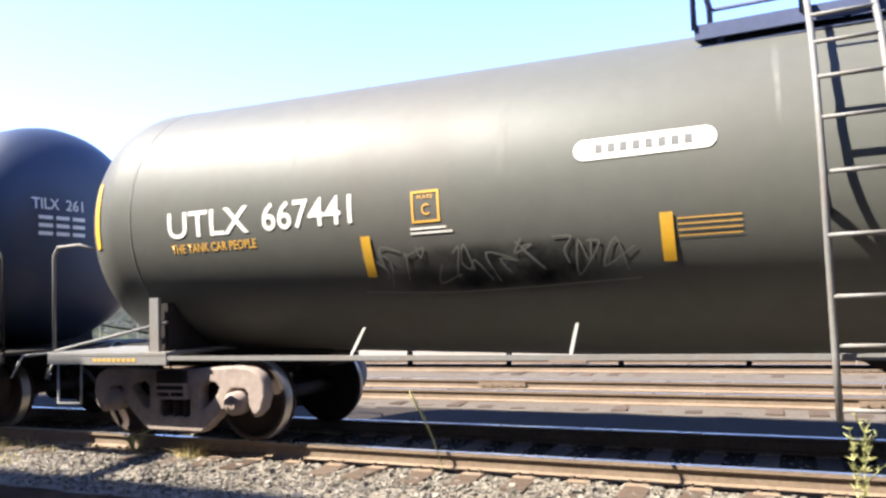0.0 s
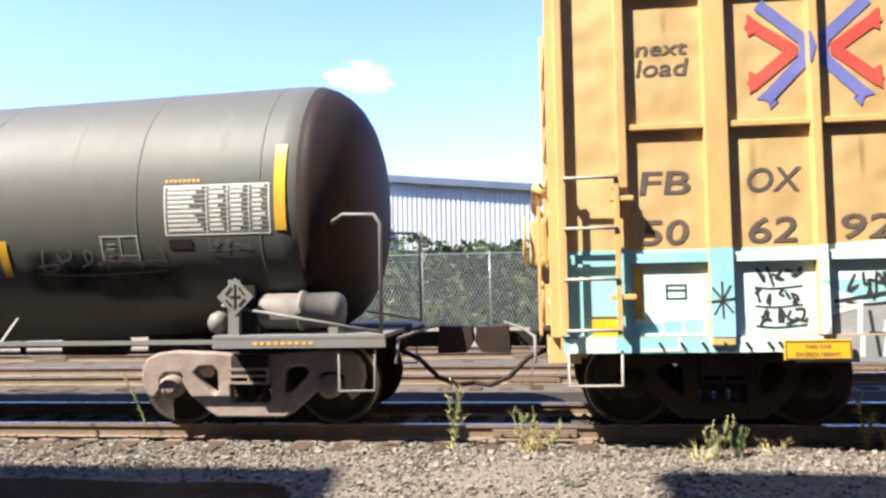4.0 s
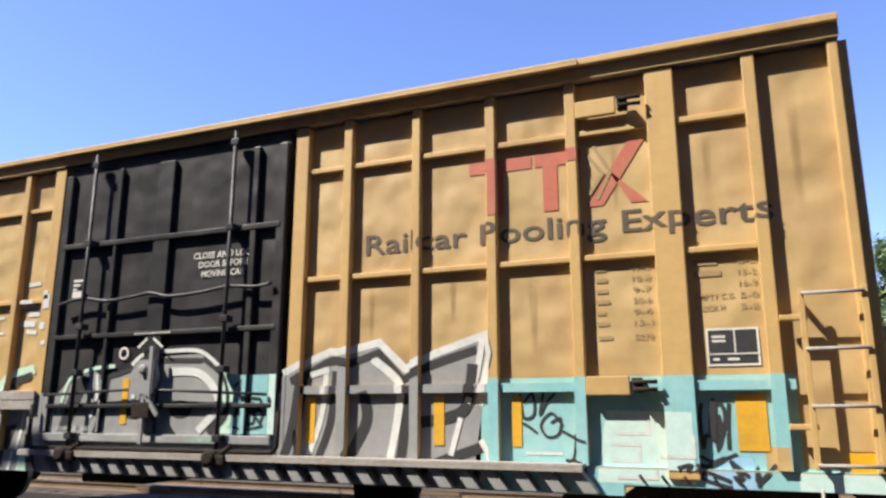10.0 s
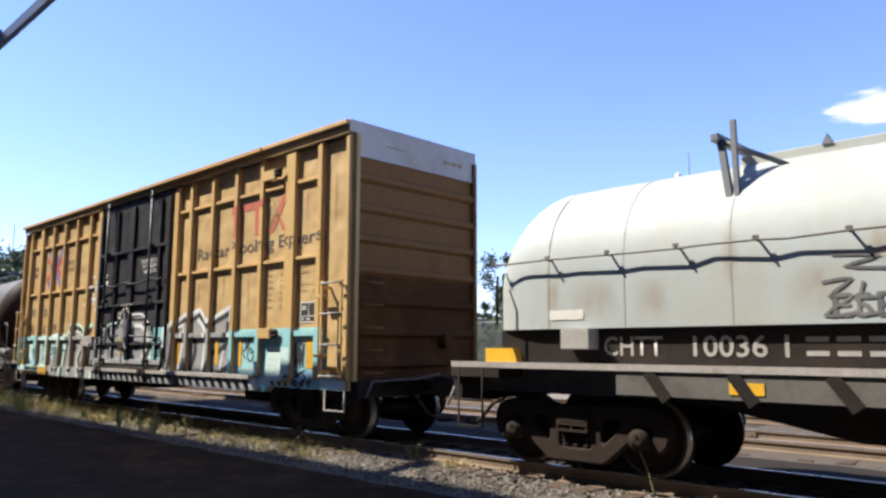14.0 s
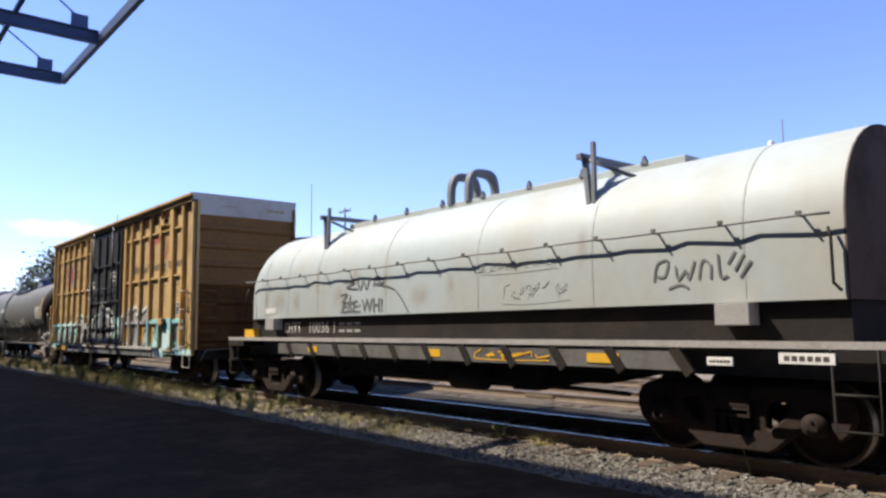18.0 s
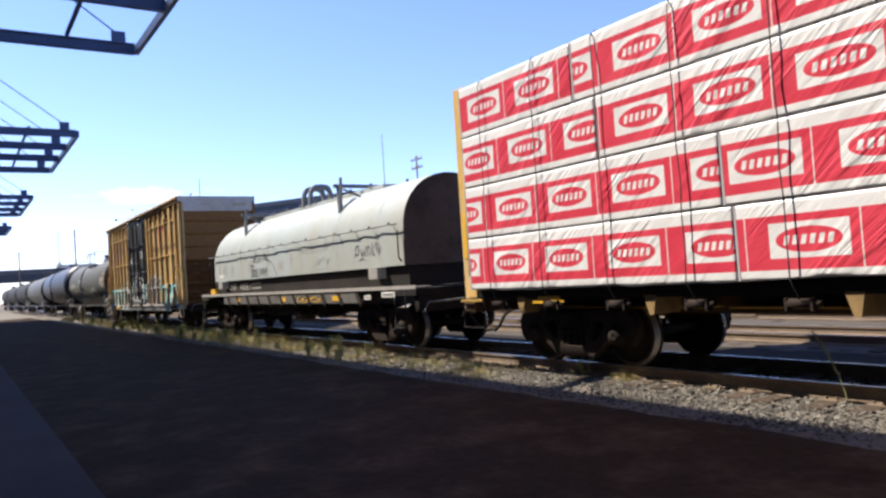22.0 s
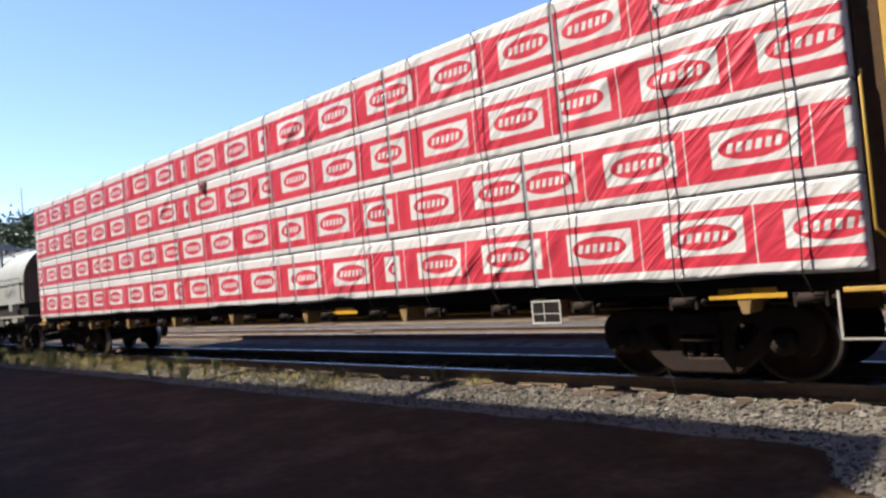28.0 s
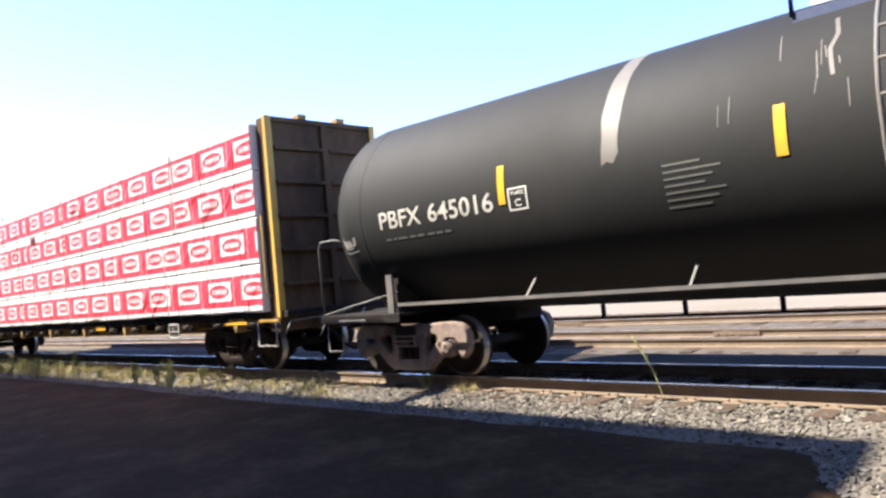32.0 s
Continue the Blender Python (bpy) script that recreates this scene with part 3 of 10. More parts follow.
def sheet(name, x0, x1, y0, y1, z, mat, label, nx=1, ny=1, rough=0.0):
    bm = bmesh.new()
    rows = [[bm.verts.new((x0 + (x1 - x0) * i / nx, y0 + (y1 - y0) * j / ny, z + (rough * noise.noise((i * 1.7, j * 1.9, 3.1)) if rough else 0))) for i in range(nx + 1)] for j in range(ny + 1)]
    for j in range(ny):
        for i in range(nx):
            bm.faces.new((rows[j][i], rows[j][i + 1], rows[j + 1][i + 1], rows[j + 1][i])).smooth = True
    ob = part(name, bm, mat)
    return tagged(ob, label, "ground", kind="structure")


ground = sheet("ground", -2500, 2500, -2500, 2500, GROUND - 0.06, M["lot"], "pale dry gravel yard reaching to the horizon")


def bank(name, profile, x0, x1, step, mat, label, rough=0.02):
    """A strip of ground along the track with the given heights across it."""
    bm = bmesh.new()
    n = int((x1 - x0) / step)
    rows = []
    for i in range(n + 1):
        x = x0 + step * i
        rows.append([bm.verts.new((x, y + 0.05 * noise.noise((x * 0.7, y, 1.0)), z + rough * noise.noise((x * 1.3, y * 3.0, 5.0)))) for y, z in profile])
    for a, b in zip(rows, rows[1:]):
        for j in range(len(profile) - 1):
            bm.faces.new((a[j], a[j + 1], b[j + 1], b[j])).smooth = True
    return tagged(part(name, bm, mat), label, "ground", kind="structure")


bank("ballast", [(4.6, -0.37), (5.6, -0.315), (6.4, -0.295), (6.9, -0.235), (7.2, -0.22), (7.65, -0.19), (8.1, -0.2)], -90, 40, 0.5, M["ballast"], "grey crushed stone shoulder beside the near rail")
# dark bed runs past the rails, as far as the train's shade
bank("track_bed", [(8.06, -0.205), (9.0, -0.20), (9.9, -0.195), (10.35, -0.2), (11.2, -0.29), (12.0, -0.2)], -90, 40, 0.5, M["oily"], "oily ballast under the train, its shade put into the colour")
bank("far_ballast", [(11.9, -0.215), (12.2, -0.19), (12.5, -0.172), (13.4, -0.178), (14.4, -0.172), (15.0, -0.2), (15.8, -0.26), (16.5, -0.19), (17.2, -0.172), (17.9, -0.178), (18.9, -0.172), (19.5, -0.24), (20.2, -0.35)], -90, 40, 0.5, M["far_bed"], "brown-grey ballast under the second track")
# dark dirt ends at the warehouse shadow's edge, deepening that shade by colour
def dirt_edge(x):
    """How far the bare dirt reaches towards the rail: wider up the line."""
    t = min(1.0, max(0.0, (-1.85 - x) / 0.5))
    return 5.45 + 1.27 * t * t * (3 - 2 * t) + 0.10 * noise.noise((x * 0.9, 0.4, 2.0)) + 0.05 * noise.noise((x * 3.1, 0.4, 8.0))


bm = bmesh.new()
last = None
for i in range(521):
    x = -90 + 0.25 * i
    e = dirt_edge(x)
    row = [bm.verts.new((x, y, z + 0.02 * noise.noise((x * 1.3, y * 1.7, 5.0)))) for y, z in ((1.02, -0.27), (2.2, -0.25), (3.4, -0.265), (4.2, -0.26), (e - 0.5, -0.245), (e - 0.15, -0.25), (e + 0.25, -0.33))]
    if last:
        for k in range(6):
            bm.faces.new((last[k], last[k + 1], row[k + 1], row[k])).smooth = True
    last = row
tagged(part("dirt_strip", bm, M["dirt"]), "bare brown dirt strip between path and ballast, widened to deepen the shade", "ground", kind="structure")
bm = bmesh.new()
box(bm, -140, 40, -3.6, 1.03, -0.34, -0.24, 0.015)
tagged(part("pavement", bm, M["asphalt"]), "dark worn asphalt path beside the warehouse", "path", kind="structure")


# ---- tracks ----
def rail_mesh(length):
    bm = bmesh.new()
    outline = [(-0.068, -0.17), (0.068, -0.17), (0.068, -0.155), (0.012, -0.135), (0.009, -0.05), (0.036, -0.035), (0.036, -0.006), (-0.036, -0.006), (-0.036, -0.035), (-0.009, -0.05), (-0.012, -0.135), (-0.068, -0.155)]
    a = [bm.verts.new((0, y, z)) for y, z in outline]
    b = [bm.verts.new((length, y, z)) for y, z in outline]
    bm.faces.new(a), bm.faces.new(b[::-1])
    for i in range(len(a)):
        bm.faces.new((a[i], b[i], b[(i + 1) % len(a)], a[(i + 1) % len(a)]))
    return bm


def track(y_mid, x0, x1, label, length=11.9, ties=True):
    tr = thing("railway_track", label, "track", "tracks")
    base_r = base_t = base_j = None
    x = x0
    k = 0
    while x < x1:
        for s in (-0.7525, 0.7525):
            m = pose(x, y_mid + s, 0)
            if base_r is None:
                base_r = part("rail", rail_mesh(length - 0.02), M["rail_side"], tr, "brown rusted steel rail", m)
                bm = bmesh.new()
                box(bm, 0, length - 0.02, -0.034, 0.034, -0.0065, 0, 0.002)
                base_t = part("running_surface", bm, M["rail_top"], base_r, "polished bright rail head")
                bm = bmesh.new()
                for e in (-0.055, 0.03):
                    box(bm, -0.45, 0.45, e, e + 0.025, -0.13, -0.05)
                    for q in (-0.36, -0.2, -0.07, 0.07, 0.2, 0.36):
                        rod(bm, (q, e - 0.02, -0.09), (q, e + 0.045, -0.09), 0.016, 6)
                base_j = part("joint_bar", bm, M["rail_side"], tr, "bolted joint bar", pose(x, y_mid + s, 0))
            else:
                r = again(base_r, m, tr)
                t_ = again(base_t, Matrix(), r)
                again(base_j, pose(x + (0.0 if s < 0 else 5.9), y_mid + s, 0), tr)
        x += length
    return tr


near_track = track(TRACK_Y, -130.9, 47, "near railway track with rusted rails on wooden ties")
far_track = track(13.45, -130.9, 47, "second railway track behind the train")
third_track = track(17.9, -130.9, 47, "third railway track beyond the others")

# ---- ties ----
rng = random.Random(4)
bm = bmesh.new()
box(bm, -0.115, 0.115, -1.3, 1.3, -0.33, -0.172, 0.012)
tie0 = part("tie", bm, M["tie"], near_track, "", pose(-28, TRACK_Y, 0))
for i in range(1, 75):
    again(tie0, pose(-28 + 0.51 * i + rng.uniform(-0.03, 0.03), TRACK_Y + rng.uniform(-0.04, 0.04), rng.uniform(-0.015, 0.01), 0, 0, rng.uniform(-1.5, 1.5)), near_track)
for tr_, y in ((far_track, 13.45), (third_track, 17.9)):
    for i in range(0, 75):
        again(tie0, pose(-28 + 0.51 * i, y, -0.005 + rng.uniform(-0.015, 0.01), 0, 0, rng.uniform(-1.5, 1.5)), tr_)

# tie plates and spikes along the near track
bm = bmesh.new()
box(bm, -0.1, 0.1, -0.19, 0.19, -0.176, -0.160, 0.004)
for dx in (-0.06, 0.06):
    for dy in (-0.10, 0.10):
        box(bm, dx - 0.012, dx + 0.012, dy - 0.02, dy + 0.02, -0.162, -0.135)
plate0 = part("tie_plate", bm, M["rail_side"], near_track, "rusted tie plate with spikes", pose(-28, TRACK_Y - 0.7525, 0))
for i in range(75):
    for s_ in (-0.7525, 0.7525):
        if i or s_ > 0:
            again(plate0, pose(-28 + 0.51 * i, TRACK_Y + s_, 0), near_track)

# ---- running gear shared by the cars ----
@functools.lru_cache(None)
def wheelset_mesh():
    bm = bmesh.new()
    for s in (-1, 1):
        prof = [(0.66, 0.12), (0.655, 0.40), (0.66, 0.475), (0.685, 0.487), (0.70, 0.457), (0.81, 0.447), (0.815, 0.40), (0.775, 0.385), (0.75, 0.30), (0.745, 0.16), (0.80, 0.12), (0.80, 0.07)]
        lathe(bm, [(s * u, r) for u, r in prof], 40, 0, 0, "y")
        for k in range(6):       # wear marks and holes on the wheel plate
            a = k * math.pi / 3
            box(bm, 0.24 * math.cos(a) - 0.03, 0.24 * math.cos(a) + 0.03, s * 0.742, s * 0.752, 0.24 * math.sin(a) - 0.02, 0.24 * math.sin(a) + 0.02)
    rod(bm, (0, -0.95, 0), (0, 0.95, 0), 0.08, 16)
    bmesh.ops.recalc_face_normals(bm, faces=bm.faces)
    me = bpy.data.meshes.new("wheelset")
    bm.to_mesh(me)
    bm.free()
    me.materials.append(M["wheel"])
    me.materials.append(M["tread"])
    me.materials.append(M["rim"])
    for p in me.polygons:
        if 0.395 < math.hypot(p.center.x, p.center.z) < 0.45 and abs(p.center.y) > 0.79:
            p.material_index = 2
        r = math.hypot(p.center.x, p.center.z)
        if r > 0.44 and 0.68 < abs(p.center.y) < 0.82 and abs(p.normal.y) < 0.5:
            p.material_index = 1
    return me


def plate_mesh(name, outlines, thick, bevel, mat):
    """A cast plate in x and z, rounded at its edges, with the inner outlines cut through."""
    cu = bpy.data.curves.new(name, 'CURVE')
    cu.dimensions, cu.fill_mode, cu.extrude, cu.bevel_depth, cu.bevel_resolution = '2D', 'BOTH', thick / 2 - bevel, bevel, 1
    for pts in outlines:
        sp = cu.splines.new('POLY')
        sp.points.add(len(pts) - 1)
        for p, (x, z) in zip(sp.points, pts):
            p.co = (x, z, 0, 1)
        sp.use_cyclic_u = True
    ob = bpy.data.objects.new(name, cu)
    scene.collection.objects.link(ob)
    bpy.context.view_layer.update()
    me = bpy.data.meshes.new_from_object(ob.evaluated_get(bpy.context.evaluated_depsgraph_get()))
    bpy.data.objects.remove(ob)
    bpy.data.curves.remove(cu)
    me.transform(Matrix(((1, 0, 0, 0), (0, 0, -1, 0), (0, 1, 0, 0), (0, 0, 0, 1))))
    me.materials.clear()
    me.materials.append(M[mat])
    return me


@functools.lru_cache(None)
def side_frame_mesh(mat):
    half = [(-0.38, 0.14), (-0.46, 0.19), (-0.79, 0.47), (-0.76, 0.57), (-0.81, 0.625), (-1.0, 0.625), (-1.06, 0.57), (-1.07, 0.43), (-1.13, 0.34),
            (-1.20, 0.40), (-1.245, 0.53), (-1.235, 0.66), (-1.18, 0.75), (-1.07, 0.805), (-0.88, 0.825), (-0.5, 0.81), (-0.25, 0.79)]
    hole = [(-0.68, 0.62), (-0.60, 0.69), (-0.43, 0.695), (-0.36, 0.63), (-0.35, 0.39), (-0.40, 0.34), (-0.49, 0.40), (-0.64, 0.54)]
    window = [(-0.23, 0.27), (0.23, 0.27), (0.25, 0.32), (0.25, 0.63), (0.2, 0.68), (-0.2, 0.68), (-0.25, 0.63), (-0.25, 0.32)]
    return plate_mesh("side_frame", [half + [(-x, z) for x, z in half[::-1]], hole, [(-x, z) for x, z in hole], window], 0.16, 0.022, mat)


@functools.lru_cache(None)
def small_mesh(kind, mat):
    bm = bmesh.new()
    if kind == "bearing":
        lathe(bm, [(-0.16, 0.03), (-0.155, 0.085), (-0.13, 0.10), (-0.12, 0.125), (-0.02, 0.13), (0.06, 0.12)], 20, 0, 0, "y")
        for k in range(3):
            a = math.radians(90 + 120 * k)
            rod(bm, (0.055 * math.cos(a), -0.175, 0.055 * math.sin(a)), (0.055 * math.cos(a), -0.14, 0.055 * math.sin(a)), 0.018, 6)
    elif kind == "spring":
        prof = [(0.275, 0.03)]
        for k in range(6):
            prof += [(0.275 + k * 0.037, 0.066), (0.294 + k * 0.037, 0.066), (0.299 + k * 0.037, 0.042), (0.309 + k * 0.037, 0.042)]
        lathe(bm, prof, 12, 0, 0, "z")
    elif kind == "brake_shoe":
        slab(bm, [(-0.05, 0.28), (0.05, 0.24), (0.08, 0.44), (0.06, 0.62), (-0.04, 0.60), (0.0, 0.44)], -0.06, 0.06)
    bmesh.ops.recalc_face_normals(bm, faces=bm.faces)
    me = bpy.data.meshes.new(kind)
    bm.to_mesh(me)
    bm.free()
    me.materials.append(M[mat])
    return me


def bogie(car, x, mat="dusty_steel", wheel_base=1.8):
    """A two-axle truck under a car."""
    bm = bmesh.new()
    box(bm, -0.2, 0.2, -1.14, 1.14, 0.58, 0.80, 0.02)
    lathe(bm, [(0.80, 0.3), (0.88, 0.3)], 20, 0, 0, "z")
    rod(bm, (-0.62, -0.7, 0.42), (-0.62, 0.7, 0.42), 0.05, 8)
    rod(bm, (0.62, -0.7, 0.42), (0.62, 0.7, 0.42), 0.05, 8)
    bg = part("bogie", bm, M["dark_steel"], car, "two-axle cast steel truck", pose(x, 0, 0))

    def piece(name, me, m):
        o = new(name, me)
        o.parent = bg
        o.matrix_basis = m
        return o

    bm = bmesh.new()
    for z in (0.50, 0.575, 0.65):
        box(bm, -0.225, 0.225, -0.05, 0.05, z - 0.014, z + 0.014)
    for k in (-0.21, 0, 0.21):
        box(bm, k - 0.014, k + 0.014, -0.045, 0.05, 0.5, 0.65)
    end_me = bpy.data.meshes.new("bolster_end")
    bm.to_mesh(end_me)
    bm.free()
    end_me.materials.append(M[mat])
    for s in (-1, 1):
        piece("bolster_end", end_me, pose(0, s * 1.09, 0, 0, 0, 0 if s < 0 else 180))
        piece("side_frame", side_frame_mesh(mat), pose(0, s * 0.99, 0))
        for k in (-0.15, 0, 0.15):
            piece("spring", small_mesh("spring", "dark_steel"), pose(k, s * 1.0, 0))
        for e in (-1, 1):
            piece("bearing", small_mesh("bearing", mat), pose(e * wheel_base / 2, s * 1.02, 0.457, 0, 0, 0 if s < 0 else 180))
            piece("brake_shoe", small_mesh("brake_shoe", "dark_steel"), pose(e * 0.38, s * 0.74, 0, 0, 0, 0 if e > 0 else 180))
    for e in (-1, 1):
        piece("wheelset", wheelset_mesh(), pose(e * wheel_base / 2, 0, 0.457))
    return bg


def coupler(car, x, s, z=0.88):
    """A knuckle coupler with its shank, air hose and cut lever at the end x, pointing to s."""
    bm = bmesh.new()
    box(bm, min(x - s * 0.5, x + s * 0.42), max(x - s * 0.5, x + s * 0.42), -0.09, 0.09, z - 0.09, z + 0.09, 0.02)
    slab_pts = [(x + s * 0.38, z - 0.16), (x + s * 0.72, z - 0.15), (x + s * 0.80, z - 0.02), (x + s * 0.78, z + 0.14), (x + s * 0.40, z + 0.16)]
    slab(bm, slab_pts, -0.2, 0.16)
    cp = part("coupler", bm, M["dark_steel"], car, "rusty knuckle coupler")
    bm = bmesh.new()
    pts = [(x - s * 0.05, -0.35, z - 0.1), (x + s * 0.18, -0.36, z - 0.2), (x + s * 0.4, -0.34, z - 0.42), (x + s * 0.62, -0.28, z - 0.52), (x + s * 0.83, -0.2, z - 0.5)]
    pipe(bm, pts, 0.028, 8)
    part("air_hose", bm, M["frame_black"], cp, "black rubber air hose")
    bm = bmesh.new()
    pipe(bm, [(x + s * 0.45, -0.1, z + 0.2), (x + s * 0.2, -0.4, z + 0.12), (x + s * 0.1, -1.25, z + 0.1), (x + s * 0.1, -1.4, z - 0.15)], 0.016, 6)
    part("cut_lever", bm, M["grab_grey"], cp)


def stirrup(car, x0, x1, y, z0, z1, mat, label="bent steel sill step"):
    bm = bmesh.new()
    pipe(bm, [(x0, y, z1), (x0, y, z0), (x1, y, z0), (x1, y, z1)], 0.013, 8)
    return part("sill_step", bm, mat, car, label)


def grab(car, pts, mat, name="grab_iron", r=0.014, label=""):
    bm = bmesh.new()
    pipe(bm, pts, r, 8)
    return part(name, bm, mat, car, label)


# ---- marks on a cylinder or a flat side ----
def rect_grid(bm, x0, x1, z0, z1, nx=1, nz=1):
    v = [[bm.verts.new((x0 + (x1 - x0) * i / nx, 0, z0 + (z1 - z0) * j / nz)) for i in range(nx + 1)] for j in range(nz + 1)]
    for j in range(nz):
        for i in range(nx):
            bm.faces.new((v[j][i], v[j][i + 1], v[j + 1][i + 1], v[j + 1][i]))
    return bm


def frame_rect(bm, x0, x1, z0, z1, w):
    rect_grid(bm, x0, x1, z0, z0 + w), rect_grid(bm, x0, x1, z1 - w, z1)
    rect_grid(bm, x0, x0 + w, z0 + w, z1 - w), rect_grid(bm, x1 - w, x1, z0 + w, z1 - w)
    return bm


def stain_grid(x0, x1, z0, z1, nx=6, nz=10, taper=0.0, lean=0.0):
    """A patch in x and z with a UV from 0 to 1, for paint or rust that fades at its edges."""
    bm = bmesh.new()
    uvl = bm.loops.layers.uv.new("UVMap")
    v = [[bm.verts.new(((x0 + x1) / 2 + ((x1 - x0) * (i / nx - 0.5)) * (1 - taper * (1 - j / nz)) + lean * j / nz, 0, z0 + (z1 - z0) * j / nz)) for i in range(nx + 1)] for j in range(nz + 1)]
    for j in range(nz):
        for i in range(nx):
            f = bm.faces.new((v[j][i], v[j][i + 1], v[j + 1][i + 1], v[j + 1][i]))
            for lo_, (a, b) in zip(f.loops, ((i, j), (i + 1, j), (i + 1, j + 1), (i, j + 1))):
                lo_[uvl].uv = (a / nx, b / nz)
    return bm


STROKES = [0]


def stroke(bm, pts, w):
    """A painted line through the points: one ribbon, each a hair above the one before."""
    STROKES[0] += 1
    base = -0.0005 * (STROKES[0] % 7)
    pts = [p for i, p in enumerate(pts) if i == 0 or math.hypot(p[0] - pts[i - 1][0], p[1] - pts[i - 1][1]) > 1e-4]
    dirs = [((q[0] - p[0]) / math.hypot(q[0] - p[0], q[1] - p[1]), (q[1] - p[1]) / math.hypot(q[0] - p[0], q[1] - p[1])) for p, q in zip(pts, pts[1:])]
    last = None
    for i, (x, z) in enumerate(pts):
        d0, d1 = dirs[max(0, i - 1)], dirs[min(i, len(dirs) - 1)]
        nx, nz = -(d0[1] + d1[1]), d0[0] + d1[0]
        k = math.hypot(nx, nz)
        nx, nz = (nx / k, nz / k) if k > 0.2 else (-d1[1], d1[0])
        e = w * 0.4 * (-1 if i == 0 else 1 if i == len(pts) - 1 else 0)
        m = min(1.6, 1 / max(0.3, abs(nx * -d1[1] + nz * d1[0])))
        y = base - 0.00006 * i
        pair = [bm.verts.new((x + s * nx * m * w / 2 + e * d1[0], y, z + s * nz * m * w / 2 + e * d1[1])) for s in (1, -1)]
        if last:
            bm.faces.new((last[0], last[1], pair[1], pair[0]))
        last = pair
    return bm


def curve_points(pts, n=5):
    """A smooth line through the points."""
    out = []
    p = [pts[0]] + list(pts) + [pts[-1]]
    for a, b, c, d in zip(p, p[1:], p[2:], p[3:]):
        for k in range(n):
            t = k / n
            out.append(tuple(0.5 * (2 * b[i] + (c[i] - a[i]) * t + (2 * a[i] - 5 * b[i] + 4 * c[i] - d[i]) * t * t + (3 * b[i] - a[i] - 3 * c[i] + d[i]) * t ** 3) for i in (0, 1)))
    return out + [pts[-1]]


def scribble(bm, x, z, width, height, seed, w=0.03, loops=4):
    """A hand-sprayed tag that cannot be read: loops and strokes."""
    r = random.Random(seed)
    for k in range(loops):
        cx = x + width * (k + 0.5) / loops
        pts = [(cx + r.uniform(-0.6, 0.6) * width / loops, z + r.uniform(0.0, 1.0) * height) for _ in range(r.choice((4, 5, 6)))]
        stroke(bm, curve_points(pts, 4), w)
    stroke(bm, curve_points([(x, z - height * 0.1), (x + width * 0.4, z - height * 0.2), (x + width, z - height * 0.05)], 4), w * 0.8)
    return bm


def on_shell(bm, radius, zc, lift=0.01, half=1e9, dip=0.0, head=0.78):
    """Lays a flat mark on the near side of a lying cylinder, and on its bulged ends."""
    for v in bm.verts:
        h = v.co.z - zc + dip * max(0.0, 1 - abs(v.co.x) / half)
        e = (abs(v.co.x) - half) / head
        r = radius * (1 - min(1, e) ** 2) ** 0.31 if e > 0 else radius
        v.co.y += -math.sqrt(max(0.01, (r + lift) ** 2 - h * h))
    return bm


def words(text, x0, x1, z, size):
    """Words set between x0 and x1 with their foot at z and letters of that height."""
    bm = letters(text, size / 0.7)
    xs = [v.co.x for v in bm.verts]
    k = (x1 - x0) / (max(xs) - min(xs))
    lo = min(xs)
    for v in bm.verts:
        v.co.x = x0 + (v.co.x - lo) * k
        v.co.z += z
    return bm


def slant(bm, z, k):
    for v in bm.verts:
        v.co.x += k * (v.co.z - z)
    return bm

# ---- tank cars ----
def shell_profile(half, r, head=0.78):
    out = []
    for k in range(9):
        a = math.radians(90 * k / 8)
        out.append((-half - head * math.cos(a), max(0.03, r * math.sin(a) ** 0.62)))
    out += [(u, r) for u in (-half + 0.02, -half * 0.66, -half * 0.33, 0, half * 0.33, half * 0.66, half - 0.02)]
    out += [(-u, v) for u, v in out[8::-1]]
    return out


